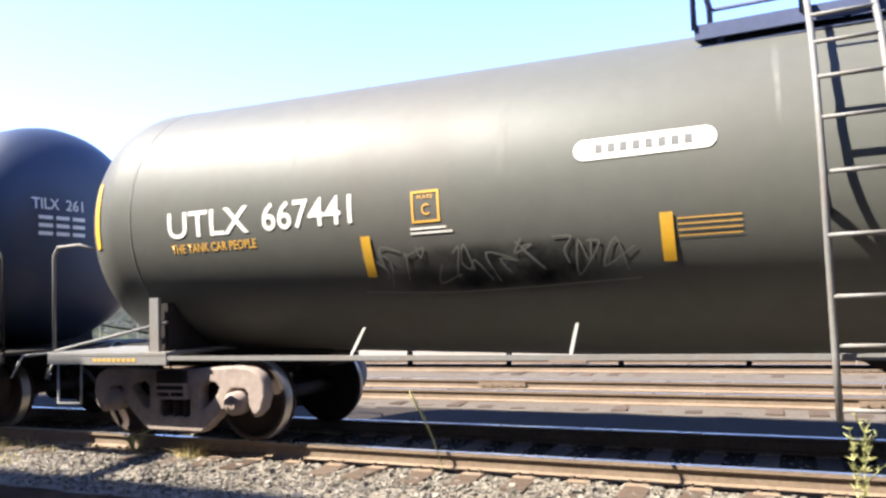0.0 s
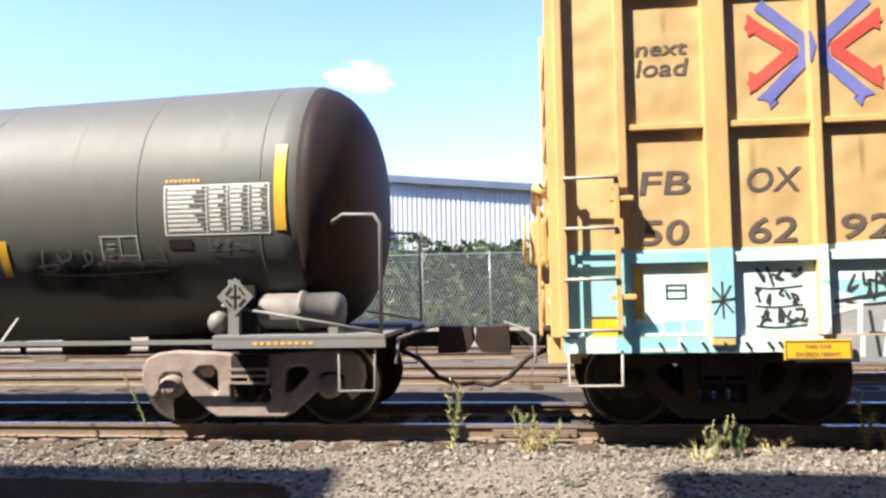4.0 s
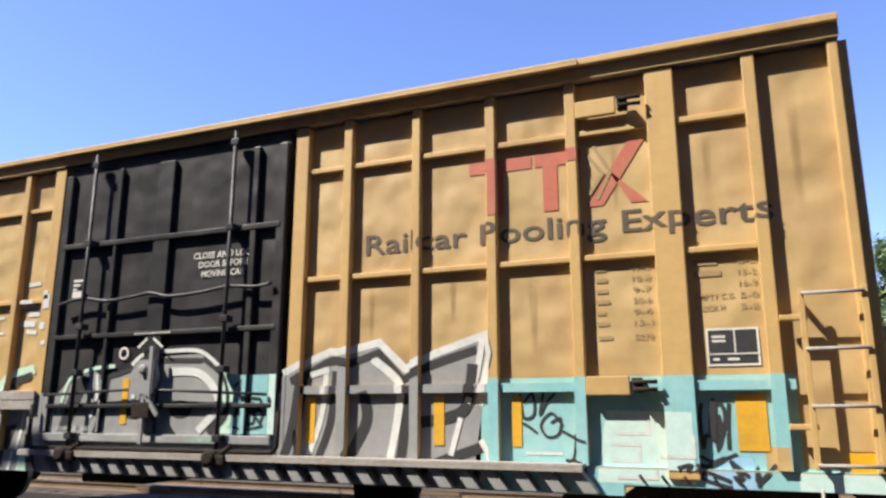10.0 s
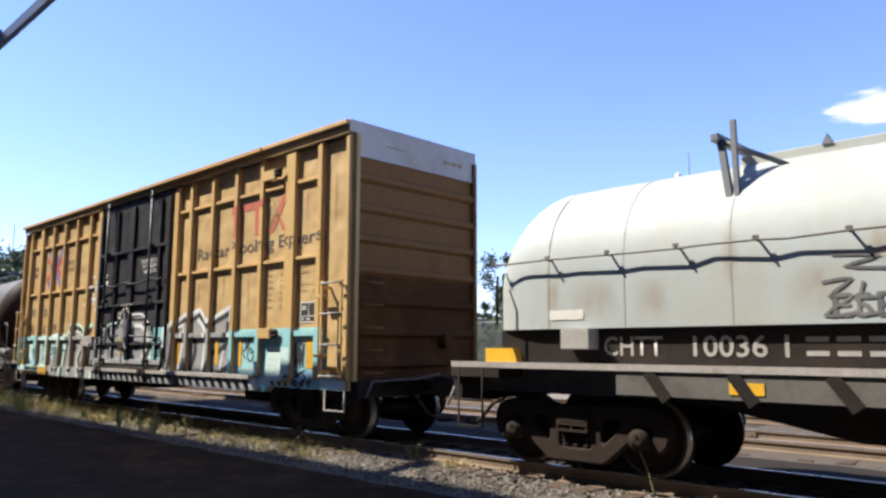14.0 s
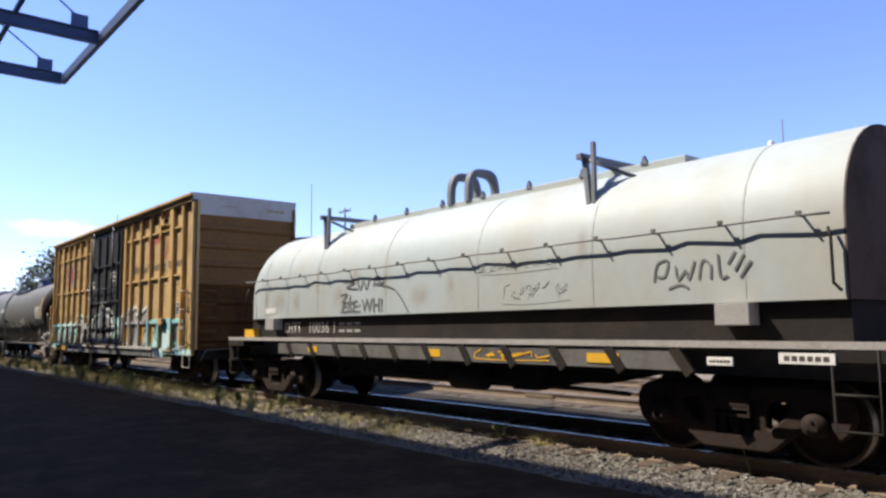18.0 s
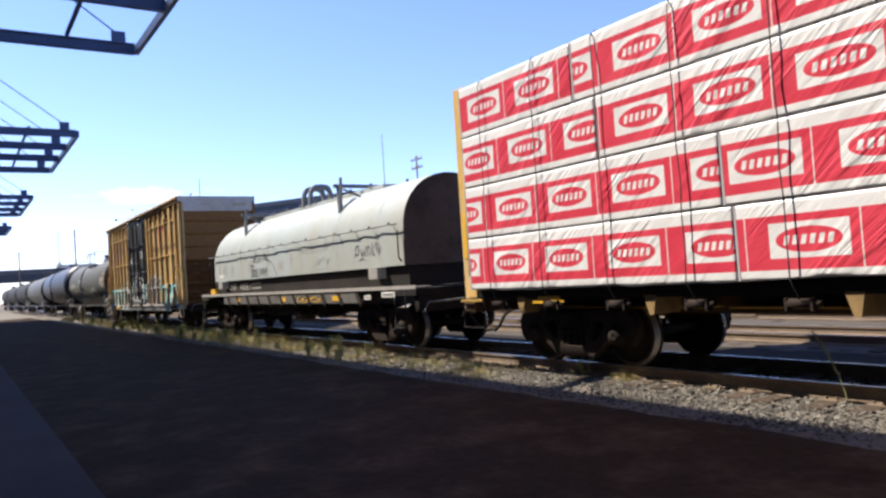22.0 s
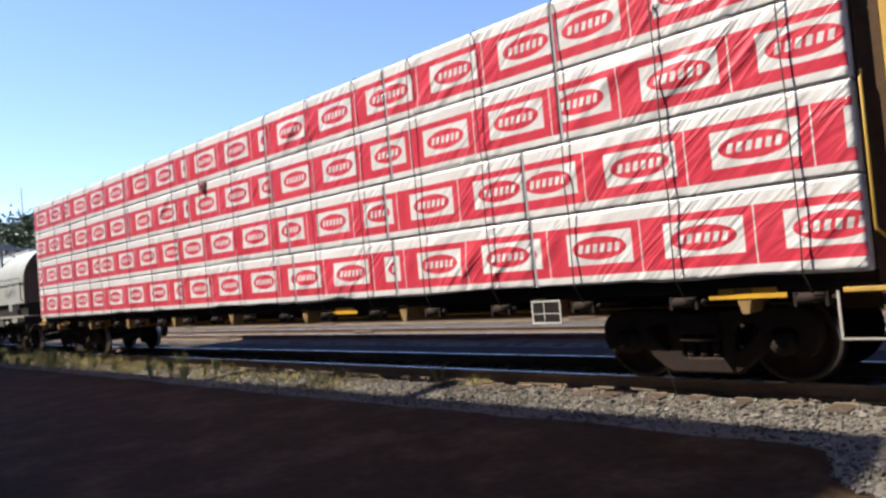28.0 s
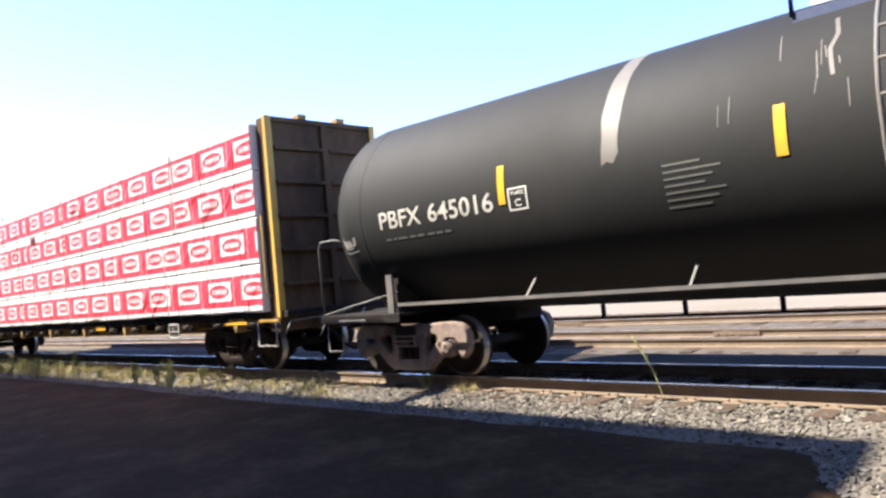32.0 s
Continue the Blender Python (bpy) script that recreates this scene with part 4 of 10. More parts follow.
def tank_car(label, paint, half=8.2, r=1.52, zc=2.55, bogie_at=7.42, frame_mat="frame_black", bogie_mat="dusty_steel", top="railing", rail_z=0.97, pale="grab_grey", far=False, shade_end=False, platform=None, dip=0.0):
    platform = platform or pale
    car = thing("tank_car", label, "tank car", "tank cars")
    seg = 72

    def sloped(bm):
        """Both halves of the shell slope down to the outlet in the middle."""
        for v in bm.verts:
            v.co.z -= dip * max(0.0, 1 - abs(v.co.x) / half)
        return bm

    part("shell", sloped(lathe(bmesh.new(), shell_profile(half, r), seg, 0, zc)), M[paint], car)
    # dark skin over the right head, standing in for its shade
    if shade_end:
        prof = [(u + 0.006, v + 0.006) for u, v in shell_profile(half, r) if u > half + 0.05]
        part("tank_head", lathe(bmesh.new(), prof, seg, 0, zc), M["tank_end_shade"], car, "soot-blackened tank end")
    # weld bands round the shell
    for u in (-0.96 * half, 0.17, 1.46, 4.32, 6.22, 0.97 * half):
        bm = bmesh.new()
        lathe(bm, [(u - 0.02, r - 0.01), (u - 0.012, r + 0.003), (u + 0.012, r + 0.003), (u + 0.02, r - 0.01)], seg, 0, zc)
        part("weld_band", sloped(bm), M[paint], car)
    # stub sills, platforms and bolsters
    end = half + 0.78 + 0.3
    for s in (-1, 1):
        x = s * bogie_at
        bm = bmesh.new()
        box(bm, min(s * (bogie_at - 1.6), s * end), max(s * (bogie_at - 1.6), s * end), -0.32, 0.32, 0.78, 1.06, 0.02)
        part("stub_sill", bm, M[frame_mat], car)
        bm = bmesh.new()
        box(bm, min(s * (bogie_at - 0.27), s * end), max(s * (bogie_at - 0.27), s * end), -1.45, 1.45, 0.99, 1.035, 0.008)
        for yy in (-1.45, 1.41):
            box(bm, min(s * (bogie_at - 0.27), s * end), max(s * (bogie_at - 0.27), s * end), yy, yy + 0.04, 0.90, 0.989)
        part("end_platform", bm, M[platform], car, "steel end platform")
        bm = bmesh.new()
        for k in range(9):
            u = x + s * ((0.2 if platform == pale else 0.55) + 0.075 * k)
            rect_grid(bm, u - 0.025, u + 0.025, 0.935, 0.965)
        for v in bm.verts:
            v.co.y = -1.455
        part("fine_print", bm, M["letter_amber" if platform == pale else "letter_worn"], car, "worn stencilling on the platform edge")
        bm = bmesh.new()
        slab(bm, [(x - 0.16, 0.98), (x + 0.16, 0.98), (x + 0.13, zc - r * 0.62), (x - 0.13, zc - r * 0.62)], -1.28, 1.28)
        part("bolster", bm, M[frame_mat], car)
        bm = bmesh.new()
        bar(bm, (x - s * 0.05, -1.38, 1.03), (x - s * 0.05, -1.38, 1.62), 0.04, 0.13)
        part("bolster_post", bm, M[pale], car)
        # corner handrail
        for yy in (-1.4, 1.4):
            grab(car, [(s * (end - 0.05), yy, 1.0), (s * (end - 0.05), yy, 2.18), (s * (end - 0.12), yy, 2.27), (s * (end - 0.45), yy * 0.98, 2.28), (s * (end - 0.62), yy * 0.9, 2.2)], M[pale], "end_handrail", 0.02)
            grab(car, [(s * (end - 0.05), yy, 1.05), (s * (bogie_at - 0.2), yy * 0.97, 1.35)], M[pale], "brace", 0.016)
            stirrup(car, s * (end - 0.12), s * (end - 0.5), yy, 0.45, 0.97, M[pale])
        bogie(car, x, bogie_mat)
        coupler(car, s * end, s)
    # side rails with their struts
    for yy in (-1.42, 1.42):
        bm = bmesh.new()
        box(bm, -bogie_at + 0.25, bogie_at - 0.25, yy - 0.02, yy + 0.02, rail_z - 0.025, rail_z + 0.02)
        part("side_rail", bm, M[pale], car, "pale steel side rail")
        for u in (-0.62, -0.33, 0.0, 0.33, 0.66):
            bm = bmesh.new()
            bar(bm, (u * bogie_at - 0.22, yy, rail_z), (u * bogie_at - 0.22, yy * 0.8, rail_z + 0.27), 0.02, 0.03)
            part("rail_strut", bm, M[pale], car)
        if yy > 0:
            bm = bmesh.new()
            box(bm, -bogie_at + 0.5, bogie_at - 0.5, yy - 0.02, yy + 0.02, 0.60, 0.64)
            for u in range(9):
                box(bm, -5.6 + u * 1.4 - 0.03, -5.6 + u * 1.4 + 0.03, yy - 0.025, yy + 0.025, 0.60, rail_z)
            part("far_handrail", bm, M[frame_mat], car, "dark steel handrail")
    # brake rigging, valve and bottom outlet
    bm = bmesh.new()
    rod(bm, (2.0, 0.1, 0.82), (5.9, 0.1, 0.85), 0.03)
    rod(bm, (4.4, 0.1, 0.84), (5.2, 0.1, 0.84), 0.14, 16)
    part("brake_rigging", bm, M[frame_mat], car)
    bm = bmesh.new()
    low = zc - r - dip
    slab(bm, [(-0.5, low + 0.05), (0.5, low + 0.05), (0.14, low - 0.16), (-0.14, low - 0.16)], -0.3, 0.3)
    rod(bm, (0, 0, low - 0.3), (0, 0, low - 0.12), 0.1, 14)
    part("bottom_outlet", bm, M[frame_mat], car)
    # air reservoir, valve and placard holder at the right-hand end
    x = bogie_at
    bm = bmesh.new()
    lathe(bm, [(x + 0.12, 0.05), (x + 0.14, 0.16), (x + 0.22, 0.195), (x + 0.60, 0.195), (x + 0.605, 0.215), (x + 0.665, 0.215), (x + 0.67, 0.195), (x + 1.0, 0.195), (x + 1.06, 0.16), (x + 1.08, 0.05)], 28, -1.12, 1.275)
    res = part("air_reservoir", bm, M["frame_grey"], car, "grey cylindrical brake air reservoir")
    for u in (0.12, 0.98):
        bm = bmesh.new()
        box(bm, x + u - 0.05, x + u + 0.05, -1.25, -0.98, 1.035, 1.14)
        part("reservoir_bracket", bm, M[pale], res)
    bm = bmesh.new()
    lathe(bm, [(x + 0.60, 0.19), (x + 0.602, 0.222), (x + 0.648, 0.222), (x + 0.65, 0.19)], 24, -1.12, 1.275)
    box(bm, x + 0.59, x + 0.66, -1.36, -1.30, 1.25, 1.30, 0.008)
    part("reservoir_strap", bm, M[pale], res)
    bm = bmesh.new()
    lathe(bm, [(x - 0.42, 0.03), (x - 0.38, 0.1), (x - 0.3, 0.13), (x - 0.22, 0.1), (x - 0.2, 0.03)], 16, -1.2, 1.16)
    part("brake_valve", bm, M[pale], car)
    bm = bmesh.new()
    c = (x - 0.03, 1.44)
    slab(bm, [(c[0] - 0.2, c[1]), (c[0], c[1] + 0.2), (c[0] + 0.2, c[1]), (c[0], c[1] - 0.2)], -1.42, -1.405)
    bar(bm, (c[0], -1.4, 1.0), (c[0], -1.4, 1.4), 0.02, 0.07)
    dia = part("placard_holder", bm, M[pale], car, "diamond-shaped grey placard holder")
    bm = bmesh.new()
    for a, b in (((-0.1, 0.02), (-0.04, 0.1)), ((0.04, 0.1), (0.1, 0.02)), ((-0.1, -0.03), (-0.04, -0.1)), ((0.04, -0.1), (0.11, -0.02)), ((0, -0.13), (0, 0.13)), ((-0.06, 0.0), (0.06, 0.0))):
        bar(bm, (c[0] + a[0], -1.424, c[1] + a[1]), (c[0] + b[0], -1.424, c[1] + b[1]), 0.006, 0.022)
    part("placard_clip", bm, M[frame_mat], dia)
    if far:
        bm = bmesh.new()
        lathe(bm, [(zc + r - 0.05, 0.3), (zc + r + 0.3, 0.3), (zc + r + 0.33, 0.2)], 18, 0.3, 0, "z")
        part("manway", bm, M[frame_mat], car)
        return car
    # ladder that follows the shell, then hangs free
    lx = -0.48
    for k, xx in enumerate((lx - 0.22, lx + 0.22)):
        bm = bmesh.new()
        pts = [(xx, -1.5, 0.52), (xx, -1.5, 1.0), (xx, -1.6, 1.9), (xx, -1.68, 2.3)]
        for a in (8, 20, 32, 44, 56, 64):
            pts.append((xx, -(r + 0.14) * math.cos(radians(a)), zc + (r + 0.14) * math.sin(radians(a))))
        pipe(bm, pts, 0.026, 6)
        part("ladder_rail", bm, M[pale], car)
    for z in (0.60, 1.05, 1.40, 1.83, 2.27):
        y = -1.5 if z < 1.2 else -1.5 - (z - 1.0) * 0.13
        grab(car, [(lx - 0.22, y, z), (lx + 0.22, y, z)], M[pale], "ladder_rung", 0.016)
    for a in (6, 17, 28, 39, 50, 60):
        y, z = -(r + 0.14) * math.cos(radians(a)), zc + (r + 0.14) * math.sin(radians(a))
        grab(car, [(lx - 0.22, y, z), (lx + 0.22, y, z)], M[pale], "ladder_rung", 0.016)
    for xx in (lx - 0.22, lx + 0.22):
        bm = bmesh.new()
        pipe(bm, [(xx, -1.64, 2.2), (xx + 0.03, -1.45, 2.0)], 0.025, 6)
        part("ladder_bracket", bm, M["frame_black"], car)
    # walkway, railing and manway on top
    wx0, wx1, wz, wy = -1.55, 1.62, zc + r - 0.32, 0.98
    bm = bmesh.new()
    for yy in (-wy, wy - 0.3):
        box(bm, wx0, wx1, yy, yy + 0.3, wz, wz + 0.035)
        box(bm, wx0, wx1, yy, yy + 0.03, wz - 0.09, wz)
        rod(bm, (wx0, yy + 0.05, wz - 0.15), (wx1, yy + 0.05, wz - 0.15), 0.018, 8)
        for k in range(9):
            box(bm, wx0 + k * 0.38, wx0 + k * 0.38 + 0.03, yy + 0.03, yy + 0.3, wz - 0.05, wz - 0.001)
    for xx in (wx0, wx1 - 0.3):
        box(bm, xx, xx + 0.3, -wy + 0.3, wy - 0.3, wz, wz + 0.035)
    walkway = part("walkway", bm, M["rail_blue"], car, "dark blue grated walkway")
    for yy in (-wy, wy):
        for xx in (wx0 + 0.2, wx1 - 0.2):
            bm = bmesh.new()
            bar(bm, (xx, yy * 0.95, wz), (xx, yy * 0.9, wz - 0.14 - dip), 0.05, 0.05)
            part("walkway_bracket", bm, M["rail_blue"], walkway)
    top_z = wz + 0.87

    def hand(pts):
        grab(car, pts, M["rail_blue"], "safety_railing", 0.024, "dark blue tubular railing")

    hand([(wx0, -wy, wz), (wx0, -wy, top_z - 0.05), (wx0 + 0.05, -wy, top_z), (lx - 0.32, -wy, top_z), (lx - 0.25, -wy, top_z - 0.08), (lx - 0.25, -wy, wz)])
    hand([(lx + 0.35, -wy, wz), (lx + 0.35, -wy, top_z - 0.1), (lx + 0.42, -wy, top_z), (wx1, -wy, top_z), (wx1, -wy, wz)])
    hand([(wx0, -wy, top_z), (wx0, wy, top_z), (wx0, wy, wz)])
    hand([(wx1, -wy, top_z), (wx1, wy, top_z), (wx1, wy, wz)])
    hand([(wx0, wy, top_z - 0.02), (wx1, wy, top_z - 0.02)])
    hand([(wx0, wy, wz + 0.42), (wx1, wy, wz + 0.42)])
    bm = bmesh.new()
    lathe(bm, [(zc + r - 0.12 - 1.4 * dip, 0.33), (zc + r + 0.04, 0.33), (zc + r + 0.05, 0.27), (zc + r + 0.29, 0.27), (zc + r + 0.30, 0.285), (zc + r + 0.32, 0.285), (zc + r + 0.35, 0.24), (zc + r + 0.36, 0.05)], 28, 0.85, 0, "z")
    dome = part("manway", bm, M["rail_blue"], car, "round dark valve housing")
    bm = bmesh.new()
    rod(bm, (2.0, 0.1, zc + r - 0.05 - dip), (2.0, 0.1, zc + r + 0.16 - dip), 0.06, 12)
    rod(bm, (2.0, 0.1, zc + r + 0.10 - dip), (2.0, 0.1, zc + r + 0.14 - dip), 0.1, 12)
    part("relief_valve", bm, M["frame_black"], car)
    return car


def mark(car, name, bm, mat, r, zc, lift=0.008, label=""):
    zs = [v.co.z for v in bm.verts]
    z = min(zs) + 0.04
    while z < max(zs):
        bmesh.ops.bisect_plane(bm, geom=bm.verts[:] + bm.edges[:] + bm.faces[:], plane_co=(0, 0, z), plane_no=(0, 0, 1))
        z += 0.05
    return part(name, on_shell(bm, r, zc, lift * 0.45, 7.82 if car is utl else 8.2, 0.17 if car is utl else 0.05), M[mat], car, label)


def strip(car, x, z0, z1, r, zc, w=0.1):
    mark(car, "reflector", rect_grid(bmesh.new(), x - w / 2, x + w / 2, z0, z1, 1, 10), "reflector", r, zc, 0.02, "yellow reflective strip")


# the grey tank car that opens the shot
UX, UR, UZ = -0.25, 1.50, 2.49
utl = tank_car("long grey weathered tank car with white lettering, rolling on its rails", "tank_grey", half=7.82, r=UR, zc=UZ, bogie_at=7.32, shade_end=True, dip=0.17)
L = lambda x: x - UX
mark(utl, "lettering", words("UTLX", L(-7.2), L(-6.12), 2.24, 0.27), "letter_white", UR, UZ, 0.012, "white painted letters")
mark(utl, "lettering", words("667441", L(-5.95), L(-4.9), 2.24, 0.27), "letter_white", UR, UZ, 0.012, "white painted numerals")
mark(utl, "lettering", words("THE TANK CAR PEOPLE", L(-7.18), L(-6.05), 2.08, 0.09), "letter_amber", UR, UZ, 0.012, "small amber words")
bm = frame_rect(bmesh.new(), L(-4.27), L(-3.99), 2.18, 2.47, 0.022)
mark(utl, "plate_mark", bm, "letter_amber", UR, UZ, 0.01, "amber outlined square mark")
mark(utl, "lettering", words("C", L(-4.17), L(-4.09), 2.25, 0.1), "letter_amber", UR, UZ, 0.012)
mark(utl, "lettering", words("PLATE", L(-4.21), L(-4.05), 2.395, 0.035), "letter_amber", UR, UZ, 0.012)
bm = bmesh.new()
for k, w in enumerate((0.36, 0.42)):
    rect_grid(bm, L(-4.3), L(-4.3 + w), 2.12 - k * 0.04, 2.14 - k * 0.04)
mark(utl, "fine_print", bm, "letter_white", UR, UZ, 0.01)
# the rounded white nameplate, its wording left as bars
bm = bmesh.new()
n = 24
ring_o, ring_i = [], []
for k in range(n):
    a = 2 * math.pi * k / n
    cx = 0.47 if math.cos(a) > 0 else -0.47
    ring_o.append((cx + 0.09 * math.cos(a), 0.09 * math.sin(a)))
bm.faces.new([bm.verts.new((L(-2.2) + x, 0, 2.66 + z)) for x, z in ring_o])
mark(utl, "nameplate", bm, "letter_white", UR, UZ, 0.014, "white rounded nameplate")
bm = bmesh.new()
for k in range(8):
    rect_grid(bm, L(-2.58) + k * 0.1, L(-2.52) + k * 0.1, 2.62, 2.70)
mark(utl, "nameplate_print", bm, "seam_dark", UR, UZ, 0.018)
for x, z0, z1 in ((-8.3, 2.2, 2.95), (-4.78, 1.72, 2.1), (-2.05, 1.72, 2.1), (1.62, 1.72, 2.08), (4.4, 1.7, 2.09)):
    strip(utl, L(x), z0, z1, UR, UZ)
strip(utl, L(7.56), 2.13, 3.04, UR, UZ, 0.12)
bm = bmesh.new()
for k in range(4):
    rect_grid(bm, L(-1.97), L(-1.5), 2.04 - k * 0.045, 2.05 - k * 0.045)
mark(utl, "fine_print", bm, "letter_amber", UR, UZ, 0.01)
# the test panel: a ruled table, its print left as bars
bm = frame_rect(bmesh.new(), L(6.29), L(7.45), 2.10, 2.63, 0.014)
for k in range(10):
    rect_grid(bm, L(6.31), L(7.43), 2.135 + k * 0.049, 2.139 + k * 0.049)
rr = random.Random(2)
for k in range(10):
    for x0, x1 in ((6.33, 6.72), (6.79, 6.95), (7.02, 7.18), (7.26, 7.40)):
        w = (x1 - x0) * rr.uniform(0.6, 1.0)
        rect_grid(bm, L(x0), L(x0 + w), 2.148 + k * 0.049, 2.170 + k * 0.049)
for x in (6.755, 6.985, 7.22):
    rect_grid(bm, L(x), L(x + 0.008), 2.11, 2.62)
mark(utl, "test_panel", bm, "letter_white", UR, UZ, 0.01, "white printed test record panel")
bm = bmesh.new()
for k in range(8):
    rect_grid(bm, L(6.30 + k * 0.05), L(6.33 + k * 0.05), 2.665, 2.695)
mark(utl, "fine_print", bm, "letter_amber", UR, UZ, 0.01)
bm = frame_rect(bmesh.new(), L(5.54), L(5.97), 1.84, 2.12, 0.022)
rect_grid(bm, L(5.755), L(5.77), 1.90, 2.10), rect_grid(bm, L(5.56), L(5.95), 1.895, 1.91)
rect_grid(bm, L(5.61), L(5.70), 2.02, 2.035), rect_grid(bm, L(5.61), L(5.70), 1.97, 1.985)
mark(utl, "stencil_box", bm, "seam", UR, UZ, 0.01, "faded pale stencilled box")
bm = bmesh.new()
rect_grid(bm, L(6.32), L(6.58), 1.96, 2.06)
mark(utl, "patch", bm, "frame_black", UR, UZ, 0.009, "small black painted-out patch")
for x0, x1, z0, z1 in ((4.55, 5.55, 1.45, 2.02), (5.3, 6.5, 1.38, 1.80), (-4.6, -2.4, 1.5, 2.0)):
    mark(utl, "buffed_patch", stain_grid(L(x0), L(x1), z0, z1), "buff", UR, UZ, 0.008, "black paint rolled over old tags")
bm = bmesh.new()
scribble(bm, L(4.75), 1.75, 1.5, 0.25, 61, 0.02, 6)
scribble(bm, L(6.75), 1.96, 0.5, 0.1, 62, 0.014, 4)
mark(utl, "graffiti", bm, "tank_run", UR, UZ, 0.014, "faint grey scrawl")
# sprayed tags that cannot be read
bm = bmesh.new()
stroke(bm, curve_points([(L(-0.07), 2.11), (L(-0.13), 2.05), (L(-0.07), 1.99), (L(-0.01), 2.05), (L(-0.07), 2.11)], 5), 0.028)
for pts in ([(-0.22, 1.78), (-0.14, 1.92), (-0.07, 1.72), (0.04, 1.87), (0.0, 1.76), (0.17, 1.74)], [(0.17, 1.74), (0.22, 1.88), (0.3, 1.86), (0.38, 1.73)], [(0.4, 1.74), (0.45, 1.86), (0.53, 1.88), (0.5, 1.78), (0.6, 1.76)],
            [(0.6, 1.76), (0.66, 1.88), (0.73, 1.75), (0.87, 1.8), (0.78, 1.84)], [(-0.11, 1.62), (0.1, 1.56), (0.2, 1.6), (0.3, 1.54), (0.41, 1.57)]):
    stroke(bm, curve_points([(L(x), z) for x, z in pts], 4), 0.022)
for pts in ([(1.63, 1.7), (1.8, 1.98), (1.85, 1.66), (1.72, 1.8), (1.95, 1.84)], [(1.92, 1.7), (1.99, 1.93), (2.05, 1.82), (1.95, 1.8), (2.1, 1.72)], [(2.1, 1.9), (2.14, 1.72), (2.2, 1.84), (2.25, 1.72), (2.3, 1.9)],
            [(2.34, 1.72), (2.36, 1.88), (2.46, 1.87), (2.38, 1.78), (2.53, 1.74)], [(1.75, 1.6), (2.0, 1.64), (1.85, 1.54), (2.2, 1.6), (2.1, 1.5), (2.37, 1.58)]):
    stroke(bm, curve_points([(L(x), z) for x, z in pts], 4), 0.026)
mark(utl, "graffiti", bm, "white_spray", UR, UZ, 0.009, "thin white sprayed tag")
bm = bmesh.new()
for pts in ([(2.71, 2.06), (2.73, 1.82), (2.82, 2.08)], [(2.86, 2.08), (2.84, 1.88), (3.12, 1.86)], [(2.86, 2.06), (3.07, 2.06)], [(2.86, 1.97), (3.0, 1.97)],
            [(3.12, 1.9), (3.20, 2.15), (3.27, 1.98), (3.16, 1.92), (3.32, 1.94)], [(3.36, 1.86), (3.45, 2.16), (3.47, 1.84)], [(3.5, 2.1), (3.56, 1.9), (3.6, 1.84)], [(3.64, 1.95), (3.68, 2.11)], [(3.79, 2.17), (3.83, 2.19)]):
    stroke(bm, [(L(x), z) for x, z in pts], 0.048)
for x, z1, z0 in ((2.62, 1.86, 1.68), (2.82, 1.88, 1.66), (3.45, 1.86, 1.64), (3.12, 1.88, 1.74), (3.6, 1.86, 1.76)):
    stroke(bm, [(L(x), z1), (L(x + 0.01), z0)], 0.014)
mark(utl, "graffiti", bm, "white_spray", UR, UZ, 0.009, "white sprayed tag with drips")
bm = bmesh.new()
scribble(bm, L(-4.9), 1.62, 2.6, 0.36, 21, 0.016, 10)
mark(utl, "graffiti", bm, "tank_run", UR, UZ, 0.009, "faint grey scrawl")
# pale runs down the shell, faint and ragged
for x, z1, z0, w in ((-0.02, 3.5, 2.5, 0.16), (0.16, 3.6, 2.6, 0.10), (0.3, 3.5, 2.9, 0.09), (0.45, 3.4, 2.9, 0.08), (0.72, 3.75, 3.2, 0.16), (1.25, 3.7, 2.3, 0.07), (3.5, 3.25, 2.5, 0.30), (4.07, 3.6, 2.0, 0.06), (2.4, 3.5, 2.6, 0.12), (5.2, 3.5, 2.7, 0.10), (6.9, 3.6, 2.9, 0.18), (-0.3, 3.3, 2.3, 0.08), (-3.4, 3.3, 2.4, 0.18), (-5.6, 3.5, 2.7, 0.12), (-1.2, 3.5, 2.6, 0.10)):
    mark(utl, "stain", stain_grid(L(x - w / 2), L(x + w / 2), z0, z1, 3, 12, 0.5), "run_mist", UR, UZ, 0.006, "faint pale dried run on the shell")
coupled(utl, UX)

# the dark blue tank car ahead of it, and the ones further up the train
til = tank_car("dark blue-black tank car with white stencilling, coupled ahead", "tank_blue", r=1.58, zc=2.65, bogie_mat="dark_steel", pale="frame_black")
def on_head(bm, mat, name="lettering"):
    """Lays a mark, drawn in x and z, on the bulged right-hand head of the blue car."""
    for v in bm.verts:
        q = min(1.0, math.hypot(v.co.x, v.co.z - 2.65) / 1.58)
        v.co.x, v.co.y = 8.2 + 0.78 * math.sqrt(max(0, 1 - q ** 3.2)) + 0.012, v.co.x
    part(name, bm, M[mat], til)


